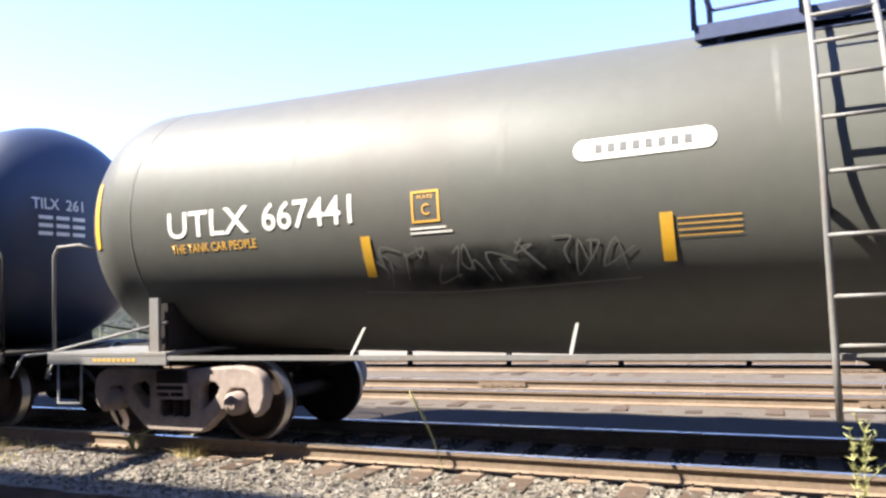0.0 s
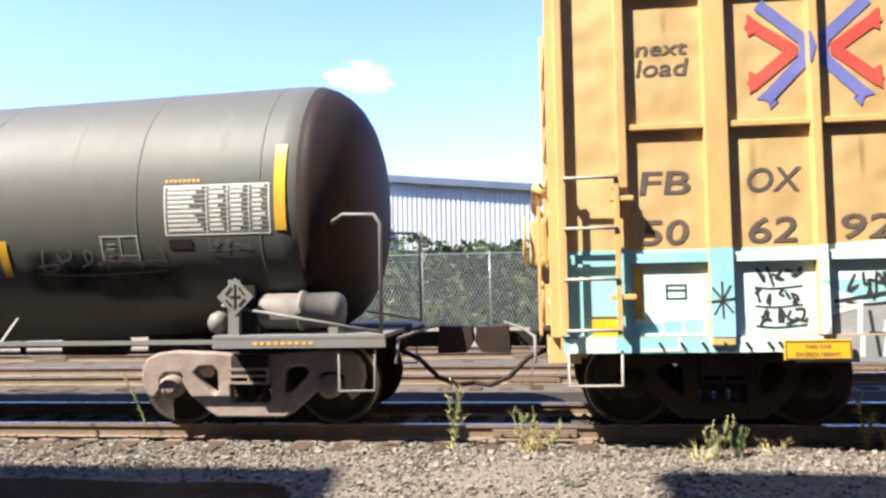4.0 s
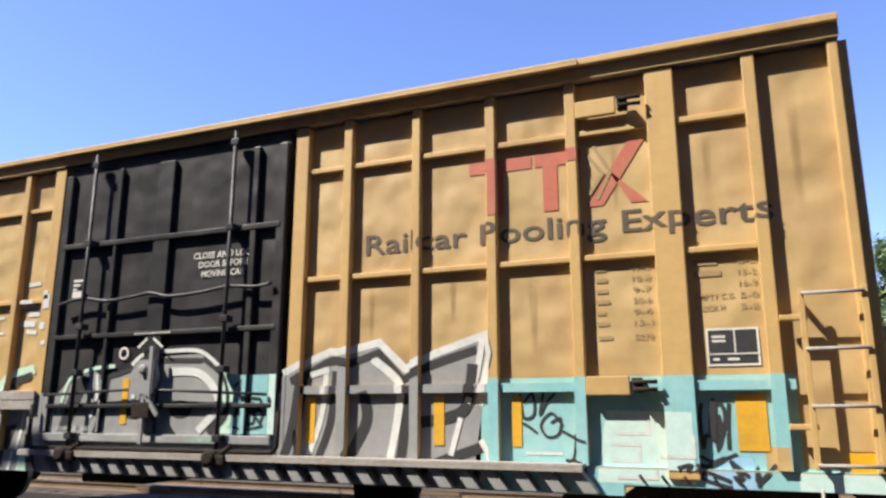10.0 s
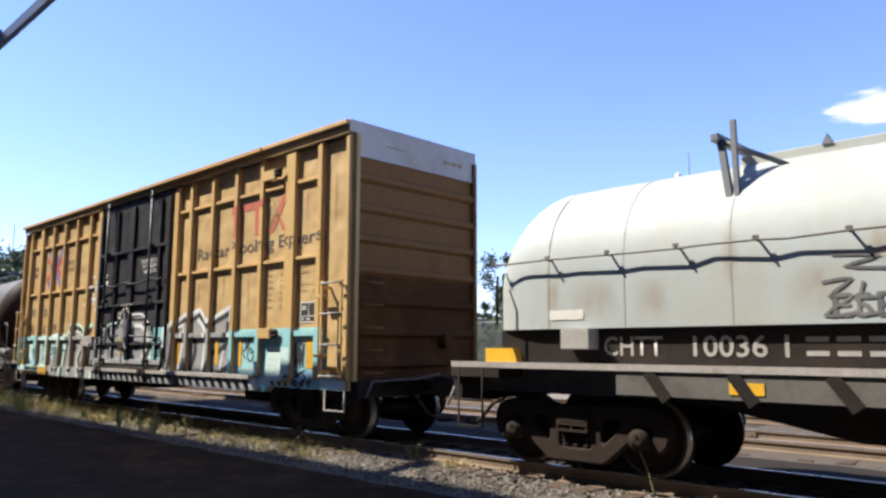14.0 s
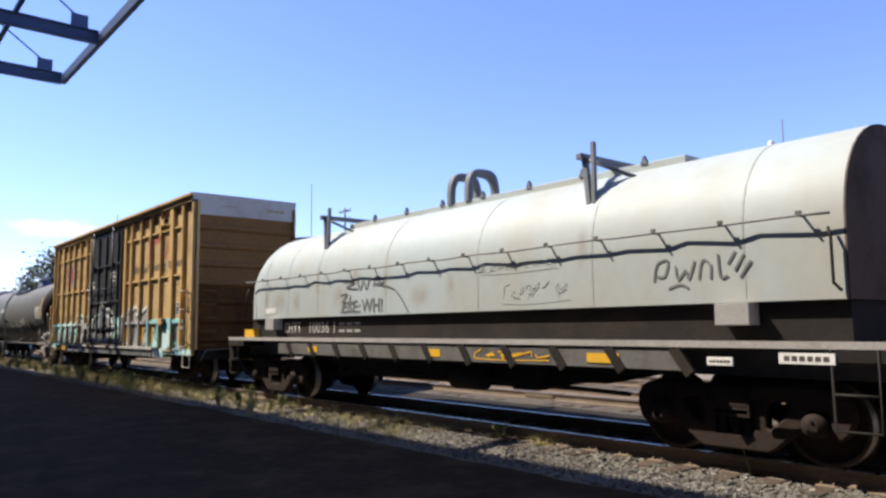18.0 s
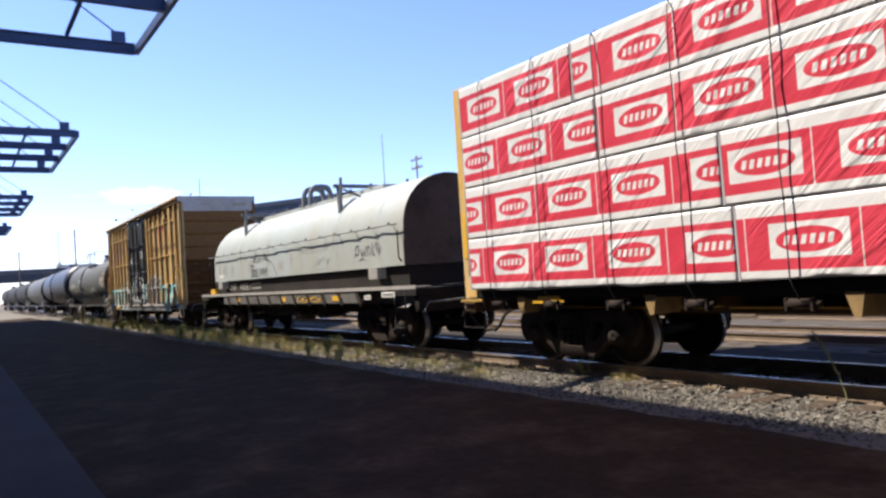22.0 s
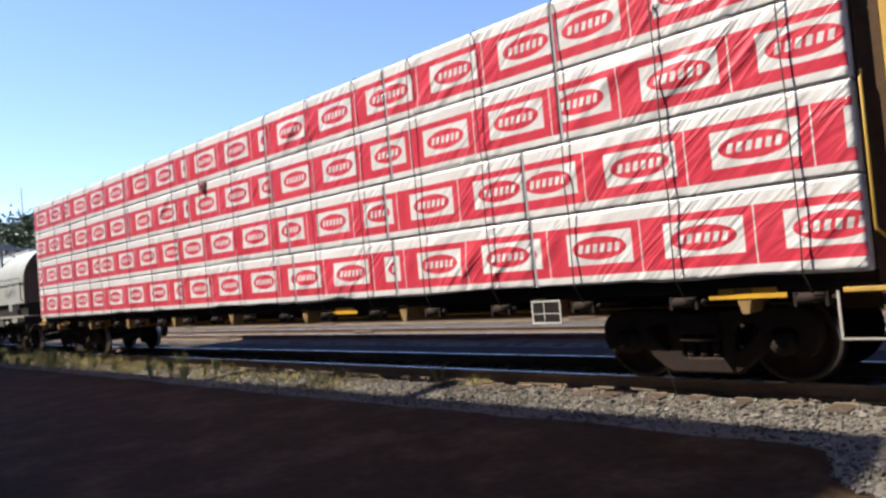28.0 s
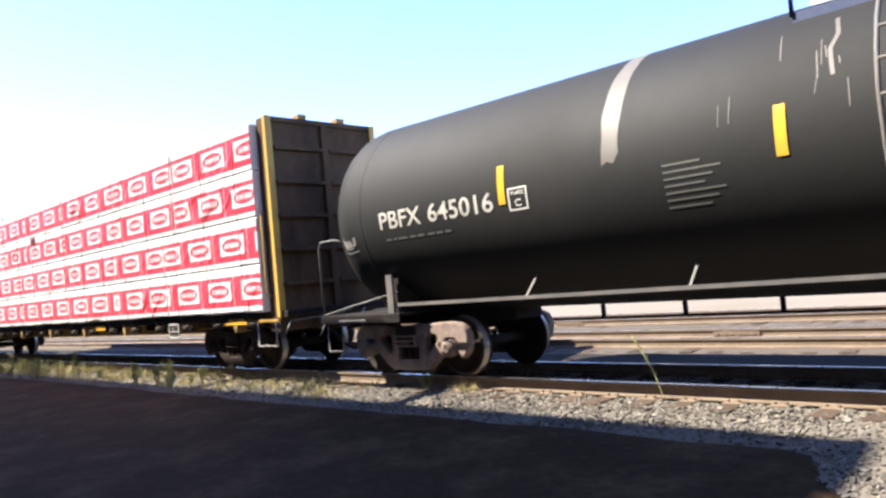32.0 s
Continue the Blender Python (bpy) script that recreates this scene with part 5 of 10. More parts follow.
on_head(words("TILX", -0.80, -0.42, 2.92, 0.15), "letter_white")
on_head(words("261", -0.32, -0.05, 2.92, 0.15), "letter_white")
bm = bmesh.new()
for k in range(3):
    for j in range(3):
        rect_grid(bm, -0.72 + j * 0.25, -0.52 + j * 0.25, 2.78 - k * 0.11, 2.83 - k * 0.11)
on_head(bm, "letter_white", "fine_print")
coupled(til, UX - 19.0)
lead = tank_car("weathered grey tank car further up the train", "tank_grey", bogie_mat="dark_steel", far=True, shade_end=True)
coupled(lead, UX - 39.0)
for k, (paint, lab) in enumerate((("tank_black", "sooty black tank car far up the train"), ("tank_black", "sooty black tank car far up the train"), ("tank_black", "sooty black tank car far up the train"))):
    c = copy_thing(lead, pose(0, 0, 0))
    c["label"] = lab
    if paint == "tank_black":
        for o in c.children:
            if o.name.startswith(("shell", "weld_band")):
                o.data = o.data.copy()
                o.data.materials[0] = M["tank_black"]
    coupled(c, UX - 59.1 - 20.0 * k)

# the black tank car at the tail of the shot
PX, PR, PZ = 79.4, 1.585, 2.545
pbf = tank_car("black tank car with white lettering and a pale stain band", "tank_black", half=8.2, r=PR, zc=PZ, bogie_at=7.6, rail_z=1.16, pale="frame_grey", bogie_mat="bogie_grime", platform="frame_black", dip=0.05)
K = lambda x: x - PX
mark(pbf, "lettering", words("PBFX", K(71.97), K(72.85), 2.3, 0.25), "letter_worn", PR, PZ, 0.012, "white painted letters")
mark(pbf, "lettering", words("645016", K(73.0), K(74.2), 2.3, 0.25), "letter_worn", PR, PZ, 0.012, "white painted numerals")
bm = bmesh.new()
for x0, x1 in ((72.05, 72.16), (72.2, 72.27), (72.31, 72.5), (72.56, 72.68), (72.72, 72.85), (72.93, 73.06), (73.1, 73.22), (73.27, 73.38)):
    rect_grid(bm, K(x0), K(x1), 2.12, 2.15)
mark(pbf, "fine_print", bm, "tank_run", PR, PZ, 0.01)
bm = frame_rect(bmesh.new(), K(74.46), K(74.76), 2.26, 2.55, 0.02)
mark(pbf, "plate_mark", bm, "letter_white", PR, PZ, 0.01, "white outlined square mark")
mark(pbf, "lettering", words("C", K(74.56), K(74.66), 2.31, 0.09), "letter_white", PR, PZ, 0.012)
mark(pbf, "lettering", words("PLATE", K(74.51), K(74.71), 2.46, 0.045), "letter_white", PR, PZ, 0.012)
for x, z0, z1, w in ((70.78, 2.12, 3.02, 0.12), (74.36, 2.36, 2.86, 0.11), (77.82, 2.36, 2.86, 0.11), (81.3, 2.36, 2.86, 0.11)):
    strip(pbf, K(x), z0, z1, PR, PZ, w)
bm = rect_grid(bmesh.new(), K(75.85), K(76.07), 2.7, 4.14, 3, 14)
for v in bm.verts:
    v.co.x += 0.03 * noise.noise((v.co.x * 4, v.co.z * 3, 2.0))
    if v.co.z < 2.8:
        v.co.z += 0.25 * noise.noise((v.co.x * 9, 0.3, 7.0))
mark(pbf, "stain", bm, "stain_pale", PR, PZ, 0.006, "pale grey spill band down the shell")
bm = bmesh.new()
for k in range(7):
    rect_grid(bm, K(76.58), K(77.0 + 0.3 * ((k * 37) % 10) / 10), 2.46 - k * 0.075, 2.482 - k * 0.075)
mark(pbf, "fine_print", bm, "tank_run", PR, PZ, 0.01, "small worn white stencilling")
bm = bmesh.new()
stroke(bm, [(K(78.3), 3.62), (K(78.33), 3.45), (K(78.27), 3.3), (K(78.3), 3.05)], 0.04)
for k in range(9):
    rr2 = random.Random(30 + k)
    x, z = rr2.uniform(77.2, 79.0), rr2.uniform(2.9, 3.6)
    stroke(bm, [(K(x), z), (K(x + rr2.uniform(-0.03, 0.03)), z - rr2.uniform(0.05, 0.3))], rr2.uniform(0.007, 0.013))
mark(pbf, "stain", bm, "stain_pale", PR, PZ, 0.006, "pale drips and scuffs")
bm = bmesh.new()
scribble(bm, K(71.0), 2.05, 0.35, 0.2, 41, 0.02, 4)
mark(pbf, "fine_print", bm, "seam", PR, PZ, 0.01)
coupled(pbf, PX)

# ---- the ochre boxcar ----
BX = 18.32
B = lambda x: x - BX
boxcar = thing("boxcar", "faded ochre ribbed boxcar with black door and graffiti", "boxcar")
X0, X1 = B(10.42), B(26.24)
PANEL_Y, POST_Y, RIB_Y, DOOR_Y = -1.50, -1.60, -1.565, -1.585
TOP, SILL = 4.98, 0.98
POSTS = [(10.42, 10.50), (11.01, 11.10), (11.84, 12.06), (12.83, 12.92), (13.69, 13.79), (14.60, 14.70), (15.51, 15.61), (16.12, 16.32),
         (20.25, 20.43), (20.93, 21.04), (21.83, 21.93), (22.72, 22.83), (23.62, 23.73), (24.46, 24.74), (25.39, 25.51), (26.15, 26.24)]
RIBS = [(1.70, 1.79), (3.00, 3.06), (4.34, 4.40)]
DOOR = (16.42, 20.16)

# body behind the ribs
bm = bmesh.new()
box(bm, X0 + 0.05, X1 - 0.05, PANEL_Y + 0.06, 1.38, SILL, TOP)
part("body", bm, M["ochre"], boxcar, "ochre steel body")
bm = bmesh.new()
slab(bm, [(X0, 0.99), (X0, 0.83), (B(12.5), 0.83), (B(12.62), 0.73), (B(24.02), 0.73), (B(24.16), 0.83), (X1, 0.83), (X1, 0.99)], -1.555, -1.50)
slab(bm, [(X0, 0.99), (X0, 0.83), (B(12.5), 0.83), (B(12.62), 0.73), (B(24.02), 0.73), (B(24.16), 0.83), (X1, 0.83), (X1, 0.99)], 1.37, 1.42)
box(bm, X0 + 0.1, X1 - 0.1, -1.49, 1.36, 0.86, 0.97)
box(bm, X0 + 0.3, X1 - 0.3, -0.3, 0.3, 0.66, 0.859)
part("side_sill", bm, M["ochre"], boxcar)
# roof and its eaves
bm = bmesh.new()
slab(bm, [(X0 - 0.02, TOP + 0.002), (X1 + 0.02, TOP + 0.002), (X1 + 0.02, TOP + 0.205), (X0 - 0.02, TOP + 0.205)], -1.62, 1.44)
roof = part("roof", bm, M["pale_grey"], boxcar, "weathered pale steel roof")
bm = bmesh.new()
box(bm, 0, 0.08, -1.55, 1.40, TOP + 0.207, TOP + 0.235, 0.01)
rr0 = part("roof_rib", bm, M["pale_grey"], roof, "", pose(X0 + 0.6, 0, 0))
for k in range(1, 13):
    again(rr0, pose(X0 + 0.6 + k * 1.22, 0, 0), roof)
bm = bmesh.new()
box(bm, X0 - 0.02, X1 + 0.02, -1.626, -1.621, TOP - 0.02, TOP + 0.10)
part("eave", bm, M["ochre_post"], boxcar)
bm = bmesh.new()
box(bm, X0 - 0.02, X1 + 0.02, -1.695, -1.622, TOP + 0.115, TOP + 0.19, 0.01)
part("roof_edge", bm, M["ochre_post"], boxcar, "ochre lip of the roof edge")
bm = bmesh.new()
box(bm, B(16.2), B(23.8), -1.735, -1.698, TOP + 0.14, TOP + 0.175, 0.008)
box(bm, B(16.2), B(23.8), -1.735, -1.715, TOP + 0.105, TOP + 0.14)
part("door_hood", bm, M["ochre_post"], boxcar, "projecting door track cover")

# posts, ribs and the sheets between them
for a, b in POSTS:
    w = round(b - a, 2)
    z0 = 0.90 if w > 0.2 else 1.0
    bm = bmesh.new()
    box(bm, B(a), B(b), POST_Y, PANEL_Y + 0.04, z0, TOP - 0.03, 0.012)
    part("post", bm, M["ochre_post"], boxcar)
edges = [(p[1], q[0]) for p, q in zip(POSTS, POSTS[1:]) if not (p[1] > 16.2 and q[0] < 20.4)]
for i, (a, b) in enumerate(edges):
    full = b - a < 0.55
    for k, (z0, z1) in enumerate(RIBS):
        if a < 10.9 or b > 26.0:
            continue
        bm = bmesh.new()
        box(bm, B(a), B(b), RIB_Y, PANEL_Y + 0.02, z0, z1, 0.01)
        part("rib", bm, M["ochre_post"], boxcar)
    tiers = [(SILL + 0.003, 1.70), (1.79, 3.0), (3.06, 4.34), (4.40, TOP - 0.05)]
    if a < 10.9 or b > 26.0:
        tiers = [(SILL + 0.003, TOP - 0.05)]
    for k, (z0, z1) in enumerate(tiers):
        bm = bmesh.new()
        nx, nz = 8, max(6, int((z1 - z0) * 7))
        rect_grid(bm, B(a), B(b), z0, z1, nx, nz)
        bmesh.ops.remove_doubles(bm, verts=bm.verts, dist=1e-5)
        for v in bm.verts:
            u, t = (v.co.x - B(a)) / (b - a), (v.co.z - z0) / (z1 - z0)
            bulge = math.sin(math.pi * u) * math.sin(math.pi * t)
            v.co.y = PANEL_Y - 0.003 * bulge + 0.004 * bulge * noise.noise((v.co.x * 2.2, v.co.z * 2.4, i + k * 3.0))
        for f in bm.faces:
            f.smooth = True
        part("side_panel", bm, M["ochre"], boxcar)


def depth(x, z):
    """How far out the side stands at a place, in the car's own measures."""
    wx = x + BX
    if DOOR[0] - 0.1 < wx < DOOR[1] + 0.09:
        if 16.42 <= wx <= 20.16:
            if z < 1.1:
                return -1.62
            return DOOR_Y - 0.015
        return -1.605
    if z < SILL:
        return -1.557
    for a, b in POSTS:
        if a <= wx <= b and z > (0.9 if b - a > 0.2 else 1.0):
            return POST_Y
    for z0, z1 in RIBS:
        if z0 <= z <= z1:
            return RIB_Y
    return PANEL_Y - 0.004


CUTS_X = [B(v) for p in POSTS for v in p] + [B(12.6), B(16.42), B(20.16), B(24.05)]
CUTS_Z = [0.732, 0.832, SILL, 1.0, 0.9, 1.1] + [v for p in RIBS for v in p]


def sprayed(bm, mat, layer=1, name="graffiti", label=""):
    """Lays a flat shape on the stepped side of the boxcar: it is cut at every post and rib."""
    for f in list(bm.faces):
        if len(f.verts) > 4:
            bmesh.ops.triangulate(bm, faces=[f])
    xs, zs = [v.co.x for v in bm.verts], [v.co.z for v in bm.verts]
    for c in CUTS_X:
        if min(xs) < c < max(xs):
            bmesh.ops.bisect_plane(bm, geom=bm.verts[:] + bm.edges[:] + bm.faces[:], plane_co=(c, 0, 0), plane_no=(1, 0, 0))
    for c in CUTS_Z:
        if min(zs) < c < max(zs):
            bmesh.ops.bisect_plane(bm, geom=bm.verts[:] + bm.edges[:] + bm.faces[:], plane_co=(0, 0, c), plane_no=(0, 0, 1))
    out = bmesh.new()
    for f in bm.faces:
        c = f.calc_center_median()
        if c.z < (0.732 if 12.6 < c.x + BX < 24.05 else 0.832):
            continue                                            # below the sill
        y = depth(c.x, c.z) - 0.003 - 0.0016 * layer
        out.faces.new([out.verts.new((v.co.x, y + v.co.y, v.co.z)) for v in f.verts])
    bm.free()
    bmesh.ops.remove_doubles(out, verts=out.verts, dist=1e-5)
    return part(name, out, M[mat], boxcar, label)


def patch(x0, x1, z0, z1):
    return rect_grid(bmesh.new(), B(x0), B(x1), z0, z1)


def poly(pts):
    bm = bmesh.new()
    vs_ = [bm.verts.new((B(x), 0, z)) for x, z in pts]
    for tri in tessellate_polygon([[v.co.copy() for v in vs_]]):
        bm.faces.new([vs_[k] for k in tri])
    return bm


def lines(strokes, w):
    bm = bmesh.new()
    for pts in strokes:
        stroke(bm, [(B(x), z) for x, z in pts], w)
    return bm


# left end: teal wash, then blocks and tags
sprayed(patch(10.45, 14.2, 0.735, 1.83), "teal", 1, label="pale teal sprayed wash")
sprayed(poly([(10.5, 0.74), (10.95, 0.74), (10.95, 1.02), (10.5, 1.0)]), "pale_teal", 2)
sprayed(poly([(12.06, 1.79), (13.2, 1.86), (13.9, 1.9), (14.15, 1.78), (14.0, 1.5), (12.1, 1.5)]), "pale_teal", 2)
sprayed(poly([(11.15, 1.1), (11.85, 1.15), (11.85, 1.68), (11.15, 1.68)]), "pale_teal", 2)
sprayed(poly([(11.86, 0.95), (12.3, 0.95), (12.3, 1.3), (11.86, 1.3)]), "sky_spray", 2)
sprayed(poly([(12.1, 0.78), (13.4, 0.78), (13.5, 1.2), (12.4, 1.68), (12.1, 1.5)]), "pale_teal", 3)
sprayed(lines([[(11.4, 1.0), (11.6, 1.0), (11.6, 1.18), (11.4, 1.18), (11.4, 1.0)], [(11.2, 0.86), (11.55, 0.86), (11.55, 1.0), (11.2, 1.0)], [(11.62, 1.0), (11.8, 1.0), (11.8, 1.18)]], 0.03), "white_spray", 3)
sprayed(lines([[(11.45, 1.35), (11.63, 1.35), (11.63, 1.48), (11.45, 1.48), (11.45, 1.35)], [(11.45, 1.43), (11.63, 1.43)]], 0.018), "black_spray", 3)
star = [[(11.95 - 0.12 * math.cos(a), 1.33 - 0.17 * math.sin(a)), (11.95 + 0.12 * math.cos(a), 1.33 + 0.17 * math.sin(a))] for a in (0.1, 0.9, 1.6, 2.4)]
sprayed(lines(star, 0.02), "black_spray", 3, label="sprayed black star")
for seed, x, z, w, h in ((51, 12.28, 1.46, 0.42, 0.16), (52, 12.28, 1.28, 0.42, 0.15), (53, 12.28, 1.09, 0.45, 0.15), (54, 13.1, 1.32, 0.52, 0.26)):
    bm = bmesh.new()
    scribble(bm, B(x), z, w, h, seed, 0.026, 5)
    sprayed(bm, "black_spray", 4, label="black sprayed tag")
# the middle piece: silver fill, black shade, white and mint outlines
sprayed(poly([(12.75, 0.735), (13.0, 1.25), (13.25, 1.28), (14.1, 1.36), (14.25, 0.735)]), "silver_spray", 3.5, label="silver graffiti fill")
sprayed(poly([(14.2, 0.73), (22.6, 0.73), (22.62, 1.75), (20.3, 1.72), (17.0, 1.75), (14.2, 1.72)]), "silver_spray", 2, label="silver graffiti fill")
g = lambda cx, cz: (14.19 + (cx - 190) * 0.0032, 1.80 - (cz - 160) * 0.0033)
sprayed(poly([g(*p) for p in ((180, 185), (190, 120), (260, 70), (400, 55), (520, 85), (590, 150), (590, 185))]), "mint", 2, label="mint spray outline")
sprayed(poly([g(*p) for p in ((200, 185), (215, 130), (280, 92), (400, 78), (500, 105), (560, 160), (560, 185))]), "black_spray", 3)
sprayed(poly([g(*p) for p in ((235, 185), (250, 150), (300, 125), (420, 118), (500, 150), (525, 185))]), "silver_spray", 4)
sprayed(poly([g(*p) for p in ((95, 515), (165, 290), (205, 170), (245, 170), (195, 330), (150, 515))]), "black_spray", 4)
sprayed(poly([g(*p) for p in ((60, 515), (150, 250), (185, 165), (205, 170), (165, 290), (95, 515))]), "mint", 4)
sprayed(poly([g(*p) for p in ((365, 215), (400, 225), (425, 255), (395, 285), (365, 295))]), "black_spray", 5)
bm = bmesh.new()
stroke(bm, [(B(x), z) for x, z in curve_points([g(*p) for p in ((300, 140), (420, 125), (510, 165), (500, 260), (440, 345), (480, 430), (545, 515))], 4)], 0.06)
sprayed(bm, "white_spray", 5, label="white highlight of the graffiti letters")
bm = bmesh.new()
stroke(bm, [(B(x), z) for x, z in curve_points([g(*p) for p in ((540, 150), (530, 260), (470, 345), (520, 430), (585, 515))], 4)], 0.10)
sprayed(bm, "black_spray", 4)
sprayed(poly([g(*p) for p in ((600, 130), (650, 75), (790, 50), (815, 95), (680, 120), (640, 180), (600, 180))]), "mint", 5)
sprayed(poly([g(*p) for p in ((640, 110), (780, 80), (800, 110), (690, 130), (650, 180), (620, 180))]), "black_spray", 6)
sprayed(lines([[g(750, 170), g(730, 320), g(690, 515)], [g(300, 150), g(290, 460)]], 0.06), "white_spray", 6)
sprayed(poly([g(*p) for p in ((635, 310), (700, 300), (660, 420), (640, 515), (560, 515))]), "black_spray", 4)
sprayed(poly([g(*p) for p in ((770, 340), (830, 340), (890, 515), (800, 515))]), "black_spray", 4)
sprayed(poly([g(*p) for p in ((755, 420), (790, 420), (810, 515), (735, 515))]), "mint", 5)
sprayed(lines([[(12.98, 1.2), (13.22, 1.26), (13.2, 0.8)], [(13.45, 1.1), (13.4, 0.8)], [(13.62, 1.3), (13.55, 0.78)], [(13.9, 1.2), (13.78, 0.78)]], 0.05), "white_spray", 5)
sprayed(lines([[(13.0, 1.3), (13.6, 1.4), (14.1, 1.42)], [(13.3, 1.0), (13.55, 0.98)], [(13.3, 1.2), (13.35, 0.8)], [(13.72, 1.36), (13.65, 0.78)]], 0.032), "black_spray", 6)
# the right piece
def misty(pts, w, mat, layer, label=""):
    """A curved sprayed line."""
    bm = bmesh.new()
    stroke(bm, [(B(x), z) for x, z in curve_points(pts, 4)], w)
    return sprayed(bm, mat, layer, label=label)


edge_r = [(20.25, 1.95), (20.52, 2.08), (20.79, 2.18), (20.93, 2.16), (21.41, 2.26), (21.74, 1.96), (22.07, 2.11), (22.54, 2.26), (22.68, 2.3), (22.72, 2.1), (22.60, 1.6)]
sprayed(poly(edge_r + [(22.5, 1.55), (20.2, 1.55), (20.2, 1.9)]), "silver_spray", 2.6, label="silver graffiti fill")
sprayed(lines([edge_r], 0.085), "white_spray", 3, label="white spray outline")
for pts, w in (([(20.35, 1.86), (20.53, 1.95), (20.80, 2.07), (20.96, 2.06), (21.06, 2.04)], 0.09), ([(21.06, 2.04), (21.41, 2.15)], 0.08), ([(21.41, 2.15), (21.56, 2.0), (21.71, 1.84)], 0.08), ([(21.71, 1.84), (22.04, 1.99), (22.54, 2.14)], 0.09),
               ([(21.77, 1.74), (21.74, 1.31), (21.66, 0.80)], 0.11), ([(21.24, 1.67), (21.27, 1.4), (21.08, 1.05)], 0.13), ([(20.44, 1.88), (20.36, 1.3), (20.2, 0.80)], 0.11), ([(20.86, 1.92), (20.80, 1.35), (20.56, 0.78)], 0.09),
               ([(21.98, 1.40), (22.3, 1.46), (22.46, 1.58), (22.52, 1.95)], 0.12), ([(21.95, 0.92), (22.3, 1.04), (22.6, 1.14)], 0.11)):
    misty(pts, w, "black_spray", 4, "black shade of the graffiti letters")
for pts, w in (([(20.74, 1.94), (20.68, 1.4), (20.42, 0.76)], 0.07), ([(21.36, 2.06), (21.58, 1.90), (21.68, 1.74), (21.63, 1.31), (21.52, 0.80)], 0.09), ([(22.63, 2.22), (22.57, 1.9), (22.47, 1.62)], 0.07),
               ([(22.38, 1.42), (22.28, 1.08)], 0.06), ([(22.62, 1.2), (22.70, 1.02), (22.62, 0.8)], 0.06), ([(20.55, 1.92), (20.75, 1.97)], 0.07)):
    misty(pts, w, "white_spray", 5, "white highlight of the graffiti letters")
sprayed(poly([(22.5, 0.735), (26.2, 0.735), (26.2, 1.0), (25.6, 1.02), (25.6, 1.84), (22.6, 1.84), (22.62, 1.5)]), "teal", 2, label="pale teal sprayed wash")
sprayed(poly([(23.8, 0.85), (24.7, 0.85), (24.7, 1.5), (23.9, 1.52)]), "pale_teal", 3)
sprayed(poly([(24.8, 0.76), (25.2, 0.76), (25.2, 1.1), (24.8, 1.1)]), "sky_spray", 3)
sprayed(poly([(25.55, 0.76), (26.2, 0.76), (26.2, 1.0), (25.55, 1.0)]), "pale_teal", 3)
sprayed(poly([(25.3, 1.0), (25.5, 1.0), (25.5, 1.2), (25.3, 1.2)]), "ochre", 3)
sprayed(lines([[(24.0, 1.3), (24.3, 1.3), (24.3, 1.45), (24.0, 1.45)], [(23.95, 1.05), (24.2, 1.05), (24.2, 1.2), (23.95, 1.2)], [(24.4, 1.1), (24.7, 1.1), (24.7, 1.28)], [(23.1, 1.1), (23.45, 1.1)], [(24.0, 0.9), (24.35, 0.9), (24.35, 1.05)]], 0.03), "white_spray", 4)
for pts in ([(23.04, 1.67), (23.07, 1.45), (23.18, 1.48), (23.17, 1.68), (23.08, 1.60)], [(23.28, 1.68), (23.24, 1.48), (23.30, 1.58), (23.40, 1.68)], [(23.47, 1.37), (23.36, 1.49), (23.25, 1.38), (23.31, 1.26), (23.43, 1.29), (23.45, 1.44), (23.36, 1.40)],
            [(23.0, 1.42), (23.12, 1.36), (23.2, 1.30)], [(23.46, 1.32), (23.58, 1.26), (23.70, 1.22)], [(23.60, 1.28), (23.57, 1.06), (23.45, 0.98)], [(23.5, 1.04), (23.66, 1.02), (23.7, 0.92)]):
    misty(pts, 0.026, "black_spray", 5, "black sprayed tag")
for seed, x, z, w, h in ((63, 24.75, 1.15, 0.3, 0.45), (64, 24.55, 0.82, 0.85, 0.3), (65, 19.55, 1.35, 0.4, 0.25)):
    bm = bmesh.new()
    scribble(bm, B(x), z, w, h, seed, 0.035, 4)
    sprayed(bm, "black_spray", 5, label="black sprayed tag")

# painted top of the sill ledge
for x0, x1, mat in ((10.45, 12.75, "teal"), (12.75, 22.5, "silver_spray"), (22.5, 26.2, "teal")):
    bm = bmesh.new()
    box(bm, B(x0), B(x1), -1.556, -1.506, 0.9915, 0.996)
    part("sill_ledge", bm, M[mat], boxcar)
# lettering and signs
for text, x0, x1, z, h in (("next", 11.22, 11.71, 3.755, 0.145), ("load", 11.22, 11.70, 3.545, 0.17), ("any", 13.92, 14.38, 3.765, 0.145), ("road", 13.90, 14.50, 3.56, 0.15)):
    sprayed(slant(words(text, B(x0), B(x1), z, h), z, 0.2), "letter_dark", 1, "lettering", "dark italic slogan letters")
for text, x0, x1, z, h in (("FB", 11.22, 11.70, 2.37, 0.23), ("OX", 12.22, 12.72, 2.37, 0.23), ("50", 11.22, 11.66, 1.88, 0.24), ("62", 12.22, 12.68, 1.88, 0.24), ("92", 13.06, 13.56, 1.90, 0.23)):
    sprayed(slant(words(text, B(x0), B(x1), z, h), z, 0.15), "letter_dark", 1, "lettering", "faded dark letters")
sprayed(words("Railcar Pooling Experts", B(21.21), B(25.56), 3.28, 0.23), "letter_dark", 1, "lettering", "dark company slogan letters")
cx = 12.905
